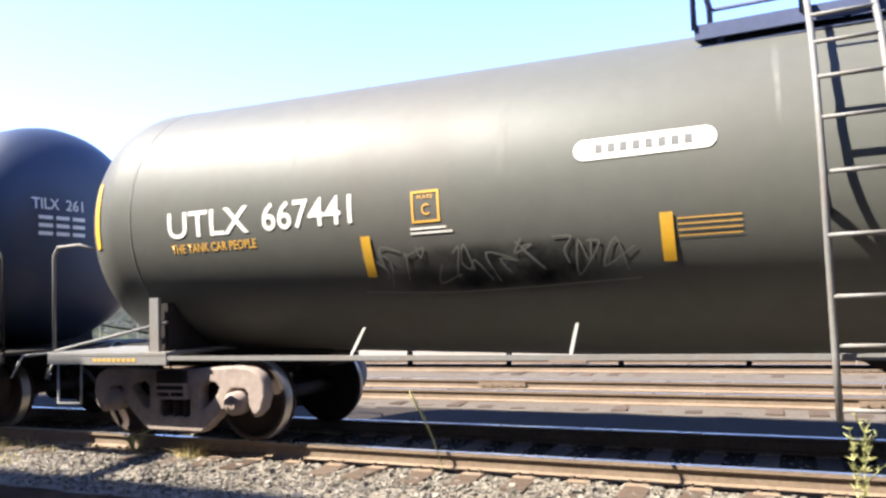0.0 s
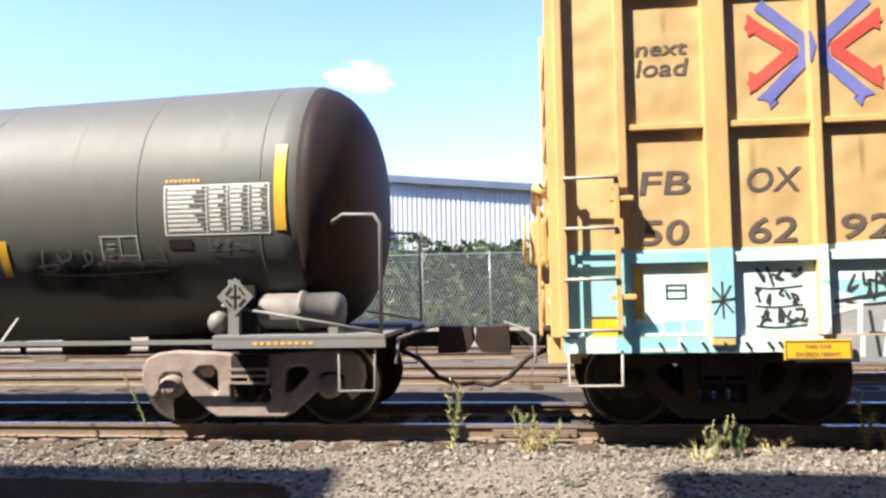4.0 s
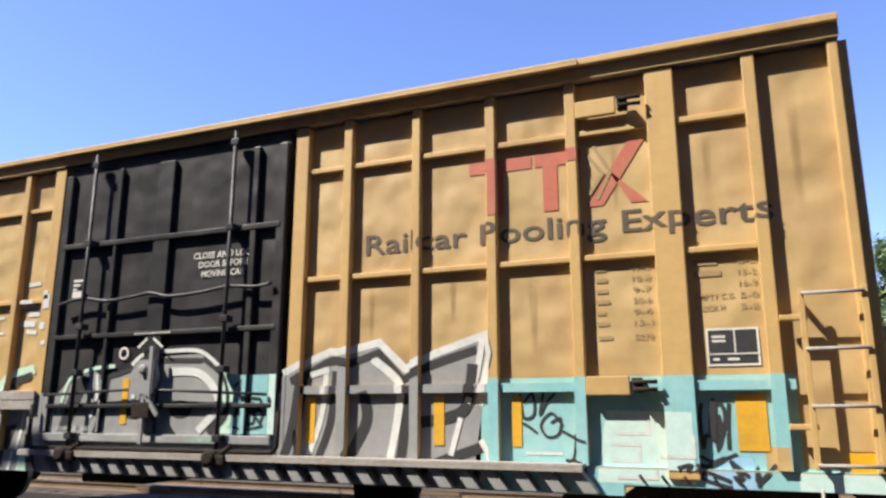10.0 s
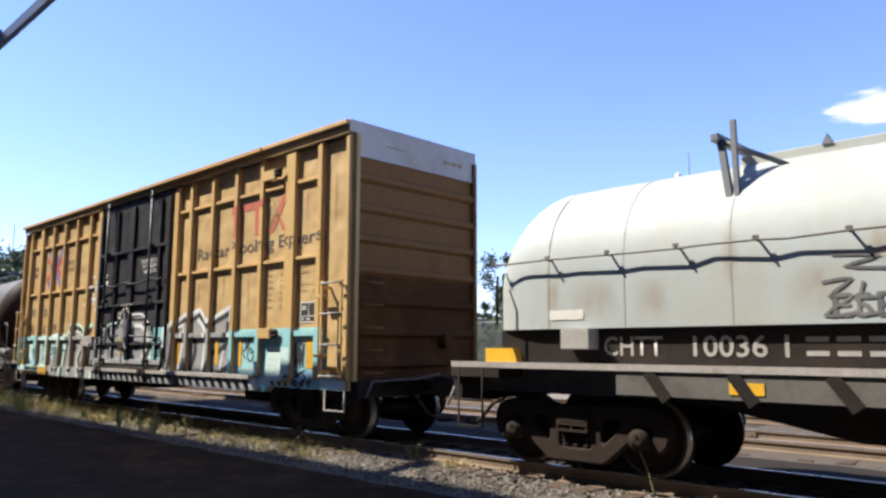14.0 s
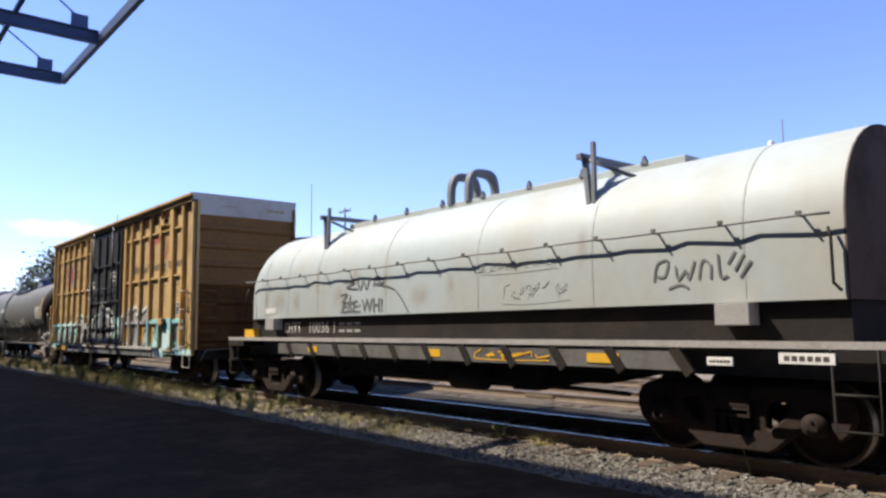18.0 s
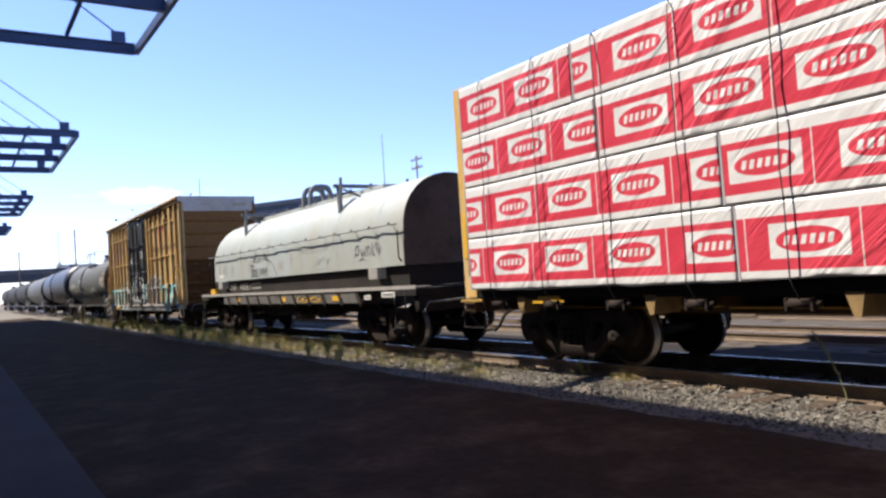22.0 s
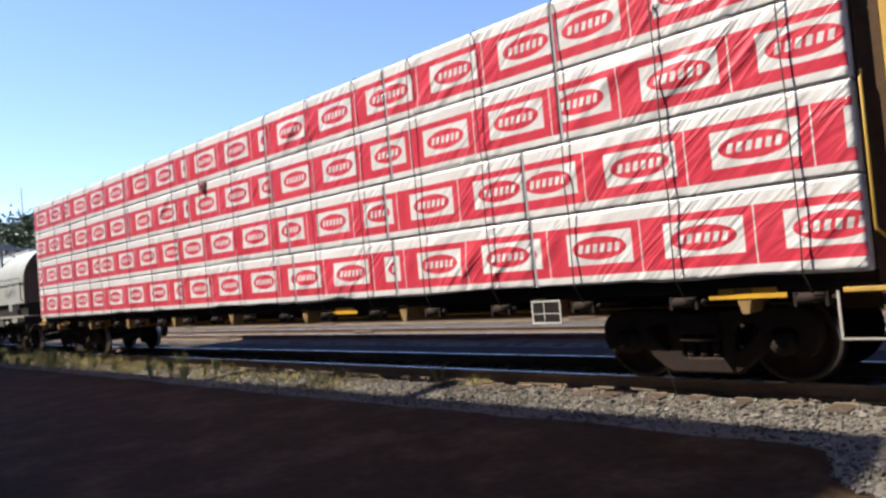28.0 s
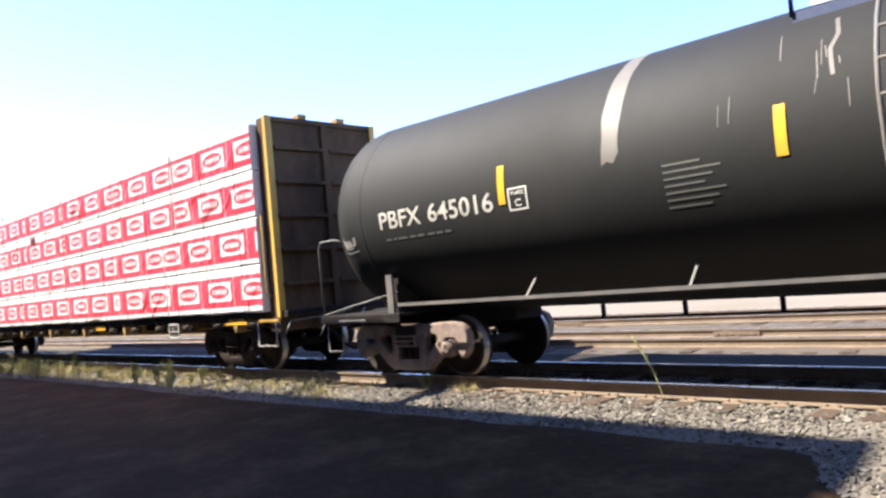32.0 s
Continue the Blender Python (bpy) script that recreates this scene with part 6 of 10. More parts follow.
for s in (-1, 1):
    sprayed(lines([[(cx + s * 0.47, 4.17), (cx + s * 0.10, 3.84), (cx + s * 0.07, 3.74), (cx + s * 0.10, 3.63), (cx + s * 0.43, 3.29)]], 0.115), "blue_print", 1, "emblem", "blue crossed arrow emblem")
    sprayed(poly([(cx + s * 0.34, 3.24), (cx + s * 0.42, 3.16), (cx + s * 0.47, 3.34), (cx + s * 0.55, 3.27)]), "blue_print", 1, "emblem")
    sprayed(lines([[(cx + s * 0.57, 4.00), (cx + s * 0.21, 3.75), (cx + s * 0.21, 3.71), (cx + s * 0.56, 3.42)]], 0.115), "red_print", 2, "emblem", "red crossed arrow emblem")
    for u in (1, -1):
        sprayed(poly([(cx + s * 0.61, 3.72 + u * 0.40), (cx + s * 0.61, 3.72 + u * 0.17), (cx + s * 0.44, 3.72 + u * 0.25)]), "red_print", 3, "emblem")
for pts in ([(22.5, 4.08), (23.22, 4.08), (23.22, 4.22), (22.5, 4.22)], [(22.74, 3.58), (22.9, 3.58), (22.9, 4.08), (22.74, 4.08)], [(23.25, 4.08), (23.75, 4.08), (23.75, 4.22), (23.25, 4.22)], [(23.34, 3.58), (23.5, 3.58), (23.5, 4.08), (23.34, 4.08)],
            [(23.8, 3.58), (23.97, 3.58), (24.42, 4.25), (24.25, 4.25)], [(24.02, 3.98), (24.14, 3.85), (24.42, 3.58), (24.25, 3.58)]):
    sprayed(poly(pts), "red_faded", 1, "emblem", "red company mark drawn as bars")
sprayed(lines([[(23.82, 4.15), (23.98, 3.92), (23.84, 3.72)], [(23.9, 4.22), (24.06, 3.93), (23.92, 3.66)]], 0.035), "print_faint", 2, "emblem")
sprayed(frame_rect(bmesh.new(), B(14.12), B(14.37), 2.16, 2.42, 0.014), "letter_dark", 1, "plate_mark", "small dark outlined plate mark")
sprayed(words("F", B(14.22), B(14.28), 2.2, 0.09), "letter_dark", 1, "lettering")
for text, z in (("17-0", 2.88), ("10-8", 2.77), ("9-7", 2.66), ("50-6", 2.55), ("9-4", 2.44), ("13-1", 2.33), ("5278", 2.19)):
    sprayed(words(text, B(24.22), B(24.40), z, 0.055), "print_faint", 1, "lettering")
    sprayed(patch(23.86, 23.90 + 0.015 * (len(text) + int(z * 100) % 4), z + 0.005, z + 0.045), "print_faint", 1, "fine_print")
for text, z in (("8-2", 2.88), ("15-2", 2.77), ("16-9", 2.66), ("5-0", 2.55), ("3-8", 2.44)):
    sprayed(words(text, B(25.2), B(25.36), z, 0.055), "print_faint", 1, "lettering")
sprayed(words("EMPTY C.G.", B(24.8), B(25.16), 2.55, 0.055), "print_faint", 1, "lettering")
sprayed(words("FLOOR H", B(24.8), B(25.06), 2.44, 0.055), "print_faint", 1, "lettering")
sprayed(patch(24.8, 25.02, 2.88, 2.935), "print_faint", 1, "fine_print")
sprayed(patch(24.8, 25.05, 2.77, 2.825), "print_faint", 1, "fine_print")
sprayed(patch(24.88, 25.32, 1.93, 2.26), "black_spray", 1, "record_panel", "black service record panel with white border")
sprayed(frame_rect(bmesh.new(), B(24.87), B(25.33), 1.92, 2.27, 0.018), "letter_white", 2, "record_panel")
sprayed(lines([[(25.12, 2.03), (25.12, 2.26)], [(24.88, 2.03), (25.32, 2.03)]], 0.012), "letter_white", 3, "record_panel")
for x0, x1, z in ((24.92, 25.04, 2.18), (24.92, 25.04, 2.14), (24.92, 24.98, 1.97), (25.05, 25.15, 1.97)):
    sprayed(patch(x0, x1, z, z + 0.022), "letter_white", 3, "fine_print")
# brown runs down the ochre sheets
for x, z1, z0, w in ((14.05, 3.0, 2.5, 0.05), (14.2, 3.0, 2.55, 0.04), (14.34, 3.0, 2.6, 0.05), (15.2, 3.0, 2.0, 0.10), (12.3, 3.0, 2.1, 0.12), (13.3, 2.98, 2.4, 0.10), (21.3, 2.98, 2.2, 0.14), (22.3, 3.0, 2.4, 0.12), (23.2, 2.96, 2.0, 0.16), (24.1, 4.3, 3.4, 0.12), (25.0, 4.3, 3.6, 0.14), (25.8, 4.6, 3.2, 0.16), (11.5, 4.3, 3.9, 0.12), (14.2, 4.3, 3.9, 0.12)):
    bm = stain_grid(B(x - w / 2), B(x + w / 2), z0, z1, 2, 6, 0.5)
    for v in bm.verts:
        v.co.y += PANEL_Y - 0.0065
    part("rust_run", bm, M["soot_mist"], boxcar, "thin brown run of rust")
# paper slips
rr = random.Random(6)
for x, z, w, h in ((15.72, 3.25, 0.24, 0.06), (15.66, 2.95, 0.25, 0.1), (15.78, 2.82, 0.22, 0.08), (15.66, 2.68, 0.28, 0.09), (15.78, 2.58, 0.2, 0.06), (15.18, 2.8, 0.12, 0.04), (15.18, 2.58, 0.14, 0.04), (16.16, 2.9, 0.12, 0.2), (16.14, 2.62, 0.1, 0.1), (16.2, 2.4, 0.08, 0.06), (16.15, 3.05, 0.09, 0.12)):
    a = rr.uniform(-0.02, 0.02)
    sprayed(poly([(x, z), (x + w, z + a), (x + w, z + h + a), (x, z + h)]), "white_spray", 2, "paper_slip", "torn white paper slip")
# reflectors and the yellow notice
for x0, x1 in ((11.14, 11.22), (15.26, 15.37), (20.5, 20.61), (22.08, 22.2), (22.95, 23.05), (25.08, 25.34)):
    sprayed(patch(x0, x1, 1.16, 1.66), "reflector", 7, "reflector", "yellow reflective strip")
bm = bmesh.new()
box(bm, B(12.48), B(13.08), -1.64, -1.615, 0.76, 0.95, 0.004)
note = part("notice_plate", bm, M["sign_yellow"], boxcar, "yellow notice plate with a black border")
bm = frame_rect(bmesh.new(), B(12.49), B(13.07), 0.77, 0.94, 0.01)
for v in bm.verts:
    v.co.y = -1.644
part("border", bm, M["letter_dark"], note)
for text, x0, x1, z in (("THIS CAR", 12.66, 12.9, 0.87), ("EXCEEDS HEIGHT", 12.58, 12.98, 0.80)):
    bm = words(text, B(x0), B(x1), z, 0.035)
    for v in bm.verts:
        v.co.y = -1.645
    part("lettering", bm, M["letter_dark"], note)
# tack board and the small boxes
bm = bmesh.new()
for k in range(2):
    box(bm, B(15.55), B(16.26), -1.66, -1.615, 1.53 + k * 0.13, 1.65 + k * 0.13, 0.008)
part("tack_board", bm, M["wood_board"], boxcar, "weathered grey wooden tack board")
for z in (1.66, 4.52):
    bm = bmesh.new()
    box(bm, B(23.74), B(24.16), -1.64, -1.58, z, z + 0.18, 0.01)
    part("door_stop", bm, M["ochre_post"], boxcar)
for z in (1.68, 4.55):
    bm = bmesh.new()
    box(bm, B(24.18), B(24.28), -1.66, -1.56, z, z + 0.14, 0.008)
    rod(bm, (B(24.2), -1.68, z + 0.1), (B(24.42), -1.66, z + 0.1), 0.02)
    rod(bm, (B(24.2), -1.68, z + 0.03), (B(24.42), -1.66, z + 0.03), 0.02)
    part("door_stop_latch", bm, M["dark_steel"], boxcar)

# ---- the plug door ----
bm = bmesh.new()
box(bm, B(16.42), B(20.16), DOOR_Y, PANEL_Y + 0.05, 1.10, TOP - 0.06)
door = part("plug_door", bm, M["door_black"], boxcar, "black-painted sliding plug door, shut")


def on_door(name, bm, mat="door_black", label=""):
    return part(name, bm, M[mat], door, label)


for z0, z1 in ((3.70, 3.77), (2.45, 2.51), (1.55, 1.60), (1.13, 1.23)):
    bm = bmesh.new()
    box(bm, B(16.5), B(20.1), -1.665, DOOR_Y, z0, z1, 0.012)
    on_door("door_rib", bm, "door_black" if z1 > 1.3 else "silver_spray")
for x0, x1 in ((16.42, 16.54), (17.42, 17.47), (18.12, 18.38), (19.66, 19.74), (20.04, 20.16)):
    bm = bmesh.new()
    box(bm, B(x0), B(x1), -1.655, DOOR_Y, 1.24, TOP - 0.2, 0.012)
    on_door("door_stile", bm)
for i, (a, b) in enumerate(((16.54, 17.42), (17.47, 18.12), (18.38, 19.66), (19.74, 20.04))):
    for k, (z0, z1) in enumerate(((1.24, 1.55), (1.60, 2.45), (2.51, 3.70), (3.77, TOP - 0.2))):
        bm = rect_grid(bmesh.new(), B(a), B(b), z0, z1, 8, 6)
        bmesh.ops.remove_doubles(bm, verts=bm.verts, dist=1e-5)
        for v in bm.verts:
            u, t = (v.co.x - B(a)) / (b - a), (v.co.z - z0) / (z1 - z0)
            q = math.sin(math.pi * u) * math.sin(math.pi * t)
            v.co.y = DOOR_Y - 0.004 - 0.004 * q * (1 + noise.noise((v.co.x * 3, v.co.z * 3, i + 5.0 * k)))
        for f in bm.faces:
            f.smooth = True
        on_door("door_panel", bm)
for x in (17.06, 19.42):
    bm = bmesh.new()
    rod(bm, (B(x), -1.73, 1.0), (B(x), -1.73, TOP + 0.02), 0.026, 10)
    on_door("lock_bar", bm)
    for z in (1.2, 2.0, 2.6, 3.74, 4.85):
        bm = bmesh.new()
        box(bm, B(x) - 0.055, B(x) + 0.055, -1.765, -1.64, z - 0.04, z + 0.04, 0.01)
        on_door("bar_guide", bm, "door_black")
    bm = bmesh.new()
    box(bm, B(x) - 0.14, B(x) + 0.16, -1.80, -1.64, 0.90, 1.02, 0.03)
    lathe(bm, [(-1.83, 0.05), (-1.82, 0.09), (-1.66, 0.09), (-1.65, 0.05)], 14, B(x) - 0.05, 0.98, "y")
    rod(bm, (B(x) + 0.05, -1.76, 1.0), (B(x) + 0.22, -1.74, 1.12), 0.03)
    on_door("roller_lock", bm, "dark_steel", "rusty roller lock")
wavy = [(16.6, 2.92), (17.0, 2.99), (17.45, 2.93), (17.9, 2.96), (18.2, 2.99), (18.5, 2.93), (19.0, 2.95), (19.42, 3.0), (19.8, 2.97), (20.05, 3.0)]
bm = bmesh.new()
pipe(bm, [(B(x), -1.70, z) for x, z in curve_points(wavy, 3)], 0.022, 8)
on_door("operating_rod", bm)
bm = bmesh.new()
pipe(bm, [(B(16.55), -1.69, 1.72), (B(18.1), -1.69, 1.78), (B(20.05), -1.69, 1.7)], 0.018, 8)
on_door("operating_rod", bm)
bm = bmesh.new()
slab(bm, [(B(18.0), 1.98), (B(18.12), 2.14), (B(18.36), 2.14), (B(18.42), 1.95), (B(18.38), 1.72), (B(18.0), 1.72)], -1.72, -1.66)
lathe(bm, [(-1.77, 0.03), (-1.76, 0.06), (-1.72, 0.06)], 18, B(18.22), 2.02, "y")
for p, q in (((18.36, 2.3), (18.36, 1.66)), ((18.28, 1.7), (18.28, 1.12)), ((18.3, 1.72), (18.52, 1.46))):
    bar(bm, (B(p[0]), -1.76, p[1]), (B(q[0]), -1.76, q[1]), 0.03, 0.05)
on_door("gear_box", bm, "silver_spray", "door gear box with crank levers, sprayed silver")
bm = bmesh.new()
box(bm, B(18.12), B(18.4), -1.78, -1.66, 1.42, 1.62, 0.02)
on_door("handle_housing", bm, "dark_steel")


def door_print(bm, mat, y=-1.614, label="", name="lettering"):
    for v in bm.verts:
        v.co.y += y
    part(name, bm, M[mat], door, label)


door_print(words("CLOSE AND LOCK", B(18.78), B(19.74), 3.40, 0.08), "letter_white", label="white warning letters")
door_print(words("DOOR BEFORE", B(18.87), B(19.62), 3.28, 0.08), "letter_white", label="white warning letters")
door_print(words("MOVING CAR", B(18.92), B(19.58), 3.16, 0.08), "letter_white", label="white warning letters")
bm = bmesh.new()
for k, w in enumerate((0.2, 0.13, 0.08)):
    rect_grid(bm, B(16.72), B(16.72 + w), 3.24 - k * 0.06, 3.27 - k * 0.06)
rect_grid(bm, B(16.72), B(16.96), 3.02, 3.11)
door_print(bm, "letter_white", name="fine_print")
bm = bmesh.new()
for k in range(12):
    rect_grid(bm, B(17.95 + k * 0.05), B(17.98 + k * 0.05), 2.47, 2.49)
door_print(bm, "letter_white", y=-1.668, name="fine_print")
bm = bmesh.new()
stroke(bm, [(B(18.08), 2.3), (B(18.2), 2.4)], 0.03), stroke(bm, [(B(18.32), 2.4), (B(18.46), 2.3)], 0.03)
door_print(bm, "letter_white", y=-1.704, name="fine_print")
bm = bmesh.new()
stroke(bm, [(B(17.75) + 0.07 * math.cos(a * 0.6), 2.24 + 0.07 * math.sin(a * 0.6)) for a in range(12)], 0.025)
door_print(bm, "letter_white", name="emblem")
bm = bmesh.new()
rect_grid(bm, B(17.78), B(17.88), 1.35, 1.92)
door_print(bm, "reflector", name="reflector")
# graffiti that runs over the door
def door_shape(pts, mat, y, label=""):
    bm = bmesh.new()
    vs_ = [bm.verts.new((B(x), 0, z)) for x, z in pts]
    for tri in tessellate_polygon([[v.co.copy() for v in vs_]]):
        bm.faces.new([vs_[k] for k in tri])
    door_print(bm, mat, y, label, "graffiti")


def door_line(pts, w, mat, y, label=""):
    bm = bmesh.new()
    stroke(bm, [(B(x), z) for x, z in curve_points(pts, 4)], w)
    door_print(bm, mat, y, label, "graffiti")


door_shape([(16.56, 1.25), (16.60, 1.7), (16.85, 1.95), (17.25, 2.04), (17.42, 1.94), (17.9, 2.06), (18.1, 2.18), (19.0, 2.2), (19.36, 1.92), (19.44, 1.44), (19.34, 1.25)], "silver_spray", -1.6065, "silver graffiti fill")
door_shape([(19.36, 1.95), (19.52, 1.95), (19.52, 1.25), (19.36, 1.25)], "mint", -1.6075, "mint sprayed edge")
door_shape([(19.5, 1.25), (19.5, 1.93), (20.03, 1.93), (20.03, 1.25)], "teal", -1.609, "teal sprayed block")
door_shape([(16.70, 1.25), (16.90, 1.25), (17.20, 1.93), (17.06, 1.97), (16.92, 1.9)], "black_spray", -1.609)
for cx_, cz_, rx_, rz_ in ((18.02, 1.50, 0.24, 0.09), (18.74, 1.53, 0.18, 0.11)):
    door_shape([(cx_ + rx_ * math.cos(k * math.pi / 8), cz_ + rz_ * math.sin(k * math.pi / 8)) for k in range(16)], "black_spray", -1.6095)
for pts, w in (([(17.45, 1.93), (17.7, 1.98), (18.0, 2.06), (18.3, 2.13), (19.0, 2.12)], 0.06), ([(19.08, 2.14), (19.40, 1.9), (19.46, 1.55), (19.22, 1.27)], 0.10), ([(17.50, 1.9), (17.46, 1.5), (17.38, 1.26)], 0.10)):
    door_line(pts, w, "black_spray", -1.6105, "black shade of the graffiti letters")
for pts, w in (([(18.60, 1.99), (18.97, 1.97), (19.22, 1.80), (19.31, 1.56), (19.06, 1.30)], 0.10), ([(17.92, 2.10), (18.1, 2.22), (18.6, 2.25), (19.02, 2.22), (19.36, 1.98)], 0.05), ([(17.32, 1.96), (17.35, 1.7), (17.28, 1.45)], 0.05), ([(17.97, 1.6), (17.98, 1.89), (18.1, 1.97)], 0.06)):
    door_line(pts, w, "white_spray", -1.613, "white highlight of the graffiti letters")
for pts, w in (([(16.70, 1.5), (16.78, 1.80), (16.90, 1.96), (17.28, 2.06), (17.6, 2.08)], 0.05), ([(19.38, 2.0), (19.5, 1.7), (19.48, 1.35)], 0.05)):
    door_line(pts, w, "mint", -1.6125, "mint spray outline")
for pts in ([(19.54, 1.80), (19.64, 1.86), (19.62, 1.66)], [(19.70, 1.88), (19.76, 1.62), (19.74, 1.50), (19.90, 1.52), (19.92, 1.64), (19.80, 1.66)], [(19.96, 1.58), (20.0, 1.54)]):
    door_line(pts, 0.032, "black_spray", -1.6125, "black sprayed tag")
# the stiles took paint as well
for x0, x1, z1, mat in ((16.42, 16.54, 1.7, "silver_spray"), (17.42, 17.47, 1.9, "silver_spray"), (18.12, 18.38, 1.7, "silver_spray"), (19.66, 19.74, 1.93, "teal"), (20.04, 20.16, 1.93, "pale_teal")):
    bm = rect_grid(bmesh.new(), B(x0 + 0.012), B(x1 - 0.012), 1.25, z1)
    door_print(bm, mat, -1.6575, "", "graffiti")
# scraped paint and rust along the foot of the door
for x0, x1, z0, z1, mat in ((16.7, 17.7, 1.13, 1.22, "white_mist"), (17.9, 18.7, 1.14, 1.22, "white_mist"), (18.8, 19.6, 1.13, 1.22, "mint_mist"), (16.6, 17.5, 1.24, 1.34, "white_mist")):
    bm = stain_grid(B(x0), B(x1), z0, z1, 2, 2)
    for v in bm.verts:
        v.co.y -= 1.668
    part("scrape", bm, M[mat], door, "scraped pale paint")
for x0, x1 in ((16.9, 17.7), (18.5, 19.2), (19.6, 20.1)):
    bm = stain_grid(B(x0), B(x1), 0.985, 1.045, 2, 2)
    for v in bm.verts:
        v.co.y -= 1.7685
    part("rust_stain", bm, M["rust_wash"], boxcar, "tan rust on the door track")

# door tracks and the bracketed ledge under them
bm = bmesh.new()
box(bm, B(16.2), B(23.7), -1.76, -1.56, 0.985, 1.02, 0.005)
box(bm, B(16.2), B(23.7), -1.765, -1.74, 0.95, 0.985)
ledge = part("door_track", bm, M["wood_board"], boxcar, "pale worn door track ledge")
bm = bmesh.new()
slab(bm, [(0, 0.98), (0.13, 0.98), (0.30, 0.76), (0.17, 0.76)], -1.72, -1.56)
br = part("track_bracket", bm, M["silver_spray"], ledge, "", pose(B(16.5), 0, 0))
for k in range(1, 25):
    again(br, pose(B(16.5 + k * 0.293), 0, 0), ledge)
bm = bmesh.new()
pipe(bm, [(B(16.36), -1.74, 1.6), (B(16.36), -1.74, 1.12), (B(16.42), -1.74, 1.05), (B(20.2), -1.74, 1.05), (B(20.26), -1.74, 1.12), (B(20.26), -1.74, 1.5)], 0.026, 8)
part("door_guard", bm, M["frame_black"], boxcar)
# bolts and small hooks along the sill
bm = bmesh.new()
bar(bm, (0, -1.60, 0.93), (0.05, -1.60, 0.86), 0.05, 0.02)
hook = part("sill_hook", bm, M["dark_steel"], boxcar, "", pose(B(11.35), 0, 0))
for x in (11.55, 11.75, 11.95, 12.15, 12.35, 12.45, 13.5, 13.75, 14.62, 14.68, 15.5, 15.6, 24.2, 24.4, 24.6, 24.85, 25.05):
    again(hook, pose(B(x), 0, 0), boxcar)

# ladders at both ends of the side
for x0, x1, sgn in ((10.47, 10.98, -1), (25.70, 26.20, 1)):
    for x in (x0, x1):
        bm = bmesh.new()
        box(bm, B(x) - 0.025, B(x) + 0.025, -1.70, -1.67, 1.02, 2.58, 0.006)
        for z in (1.1, 2.45):
            box(bm, B(x) - 0.02, B(x) + 0.02, -1.67, -1.5, z, z + 0.04)
        part("ladder_rail", bm, M["ochre_post"], boxcar)
    for z in (1.06, 1.55, 2.04, 2.53):
        grab(boxcar, [(B(x0), -1.715, z), (B(x1), -1.715, z)], M["wood_board"], "ladder_rung", 0.016)
    stirrup(boxcar, B(x0 + 0.02), B(x1 + 0.02), -1.60, 0.52, 0.86, M["wood_board"])
    bm = bmesh.new()
    box(bm, B(x0 + 0.26), B(x0 + 0.5), -1.545, -1.52, 0.99, 1.16)
    part("notice_plate", bm, M["sign_yellow"], boxcar, "small yellow notice plate")
    for z in (1.35, 2.3):
        bm = bmesh.new()
        xx = x1 + 0.06 if sgn < 0 else x0 - 0.06
        box(bm, B(xx) - 0.13, B(xx) + 0.1, -1.69, -1.60, z, z + 0.05, 0.01)
        part("ladder_bracket", bm, M["ochre_post"], boxcar)

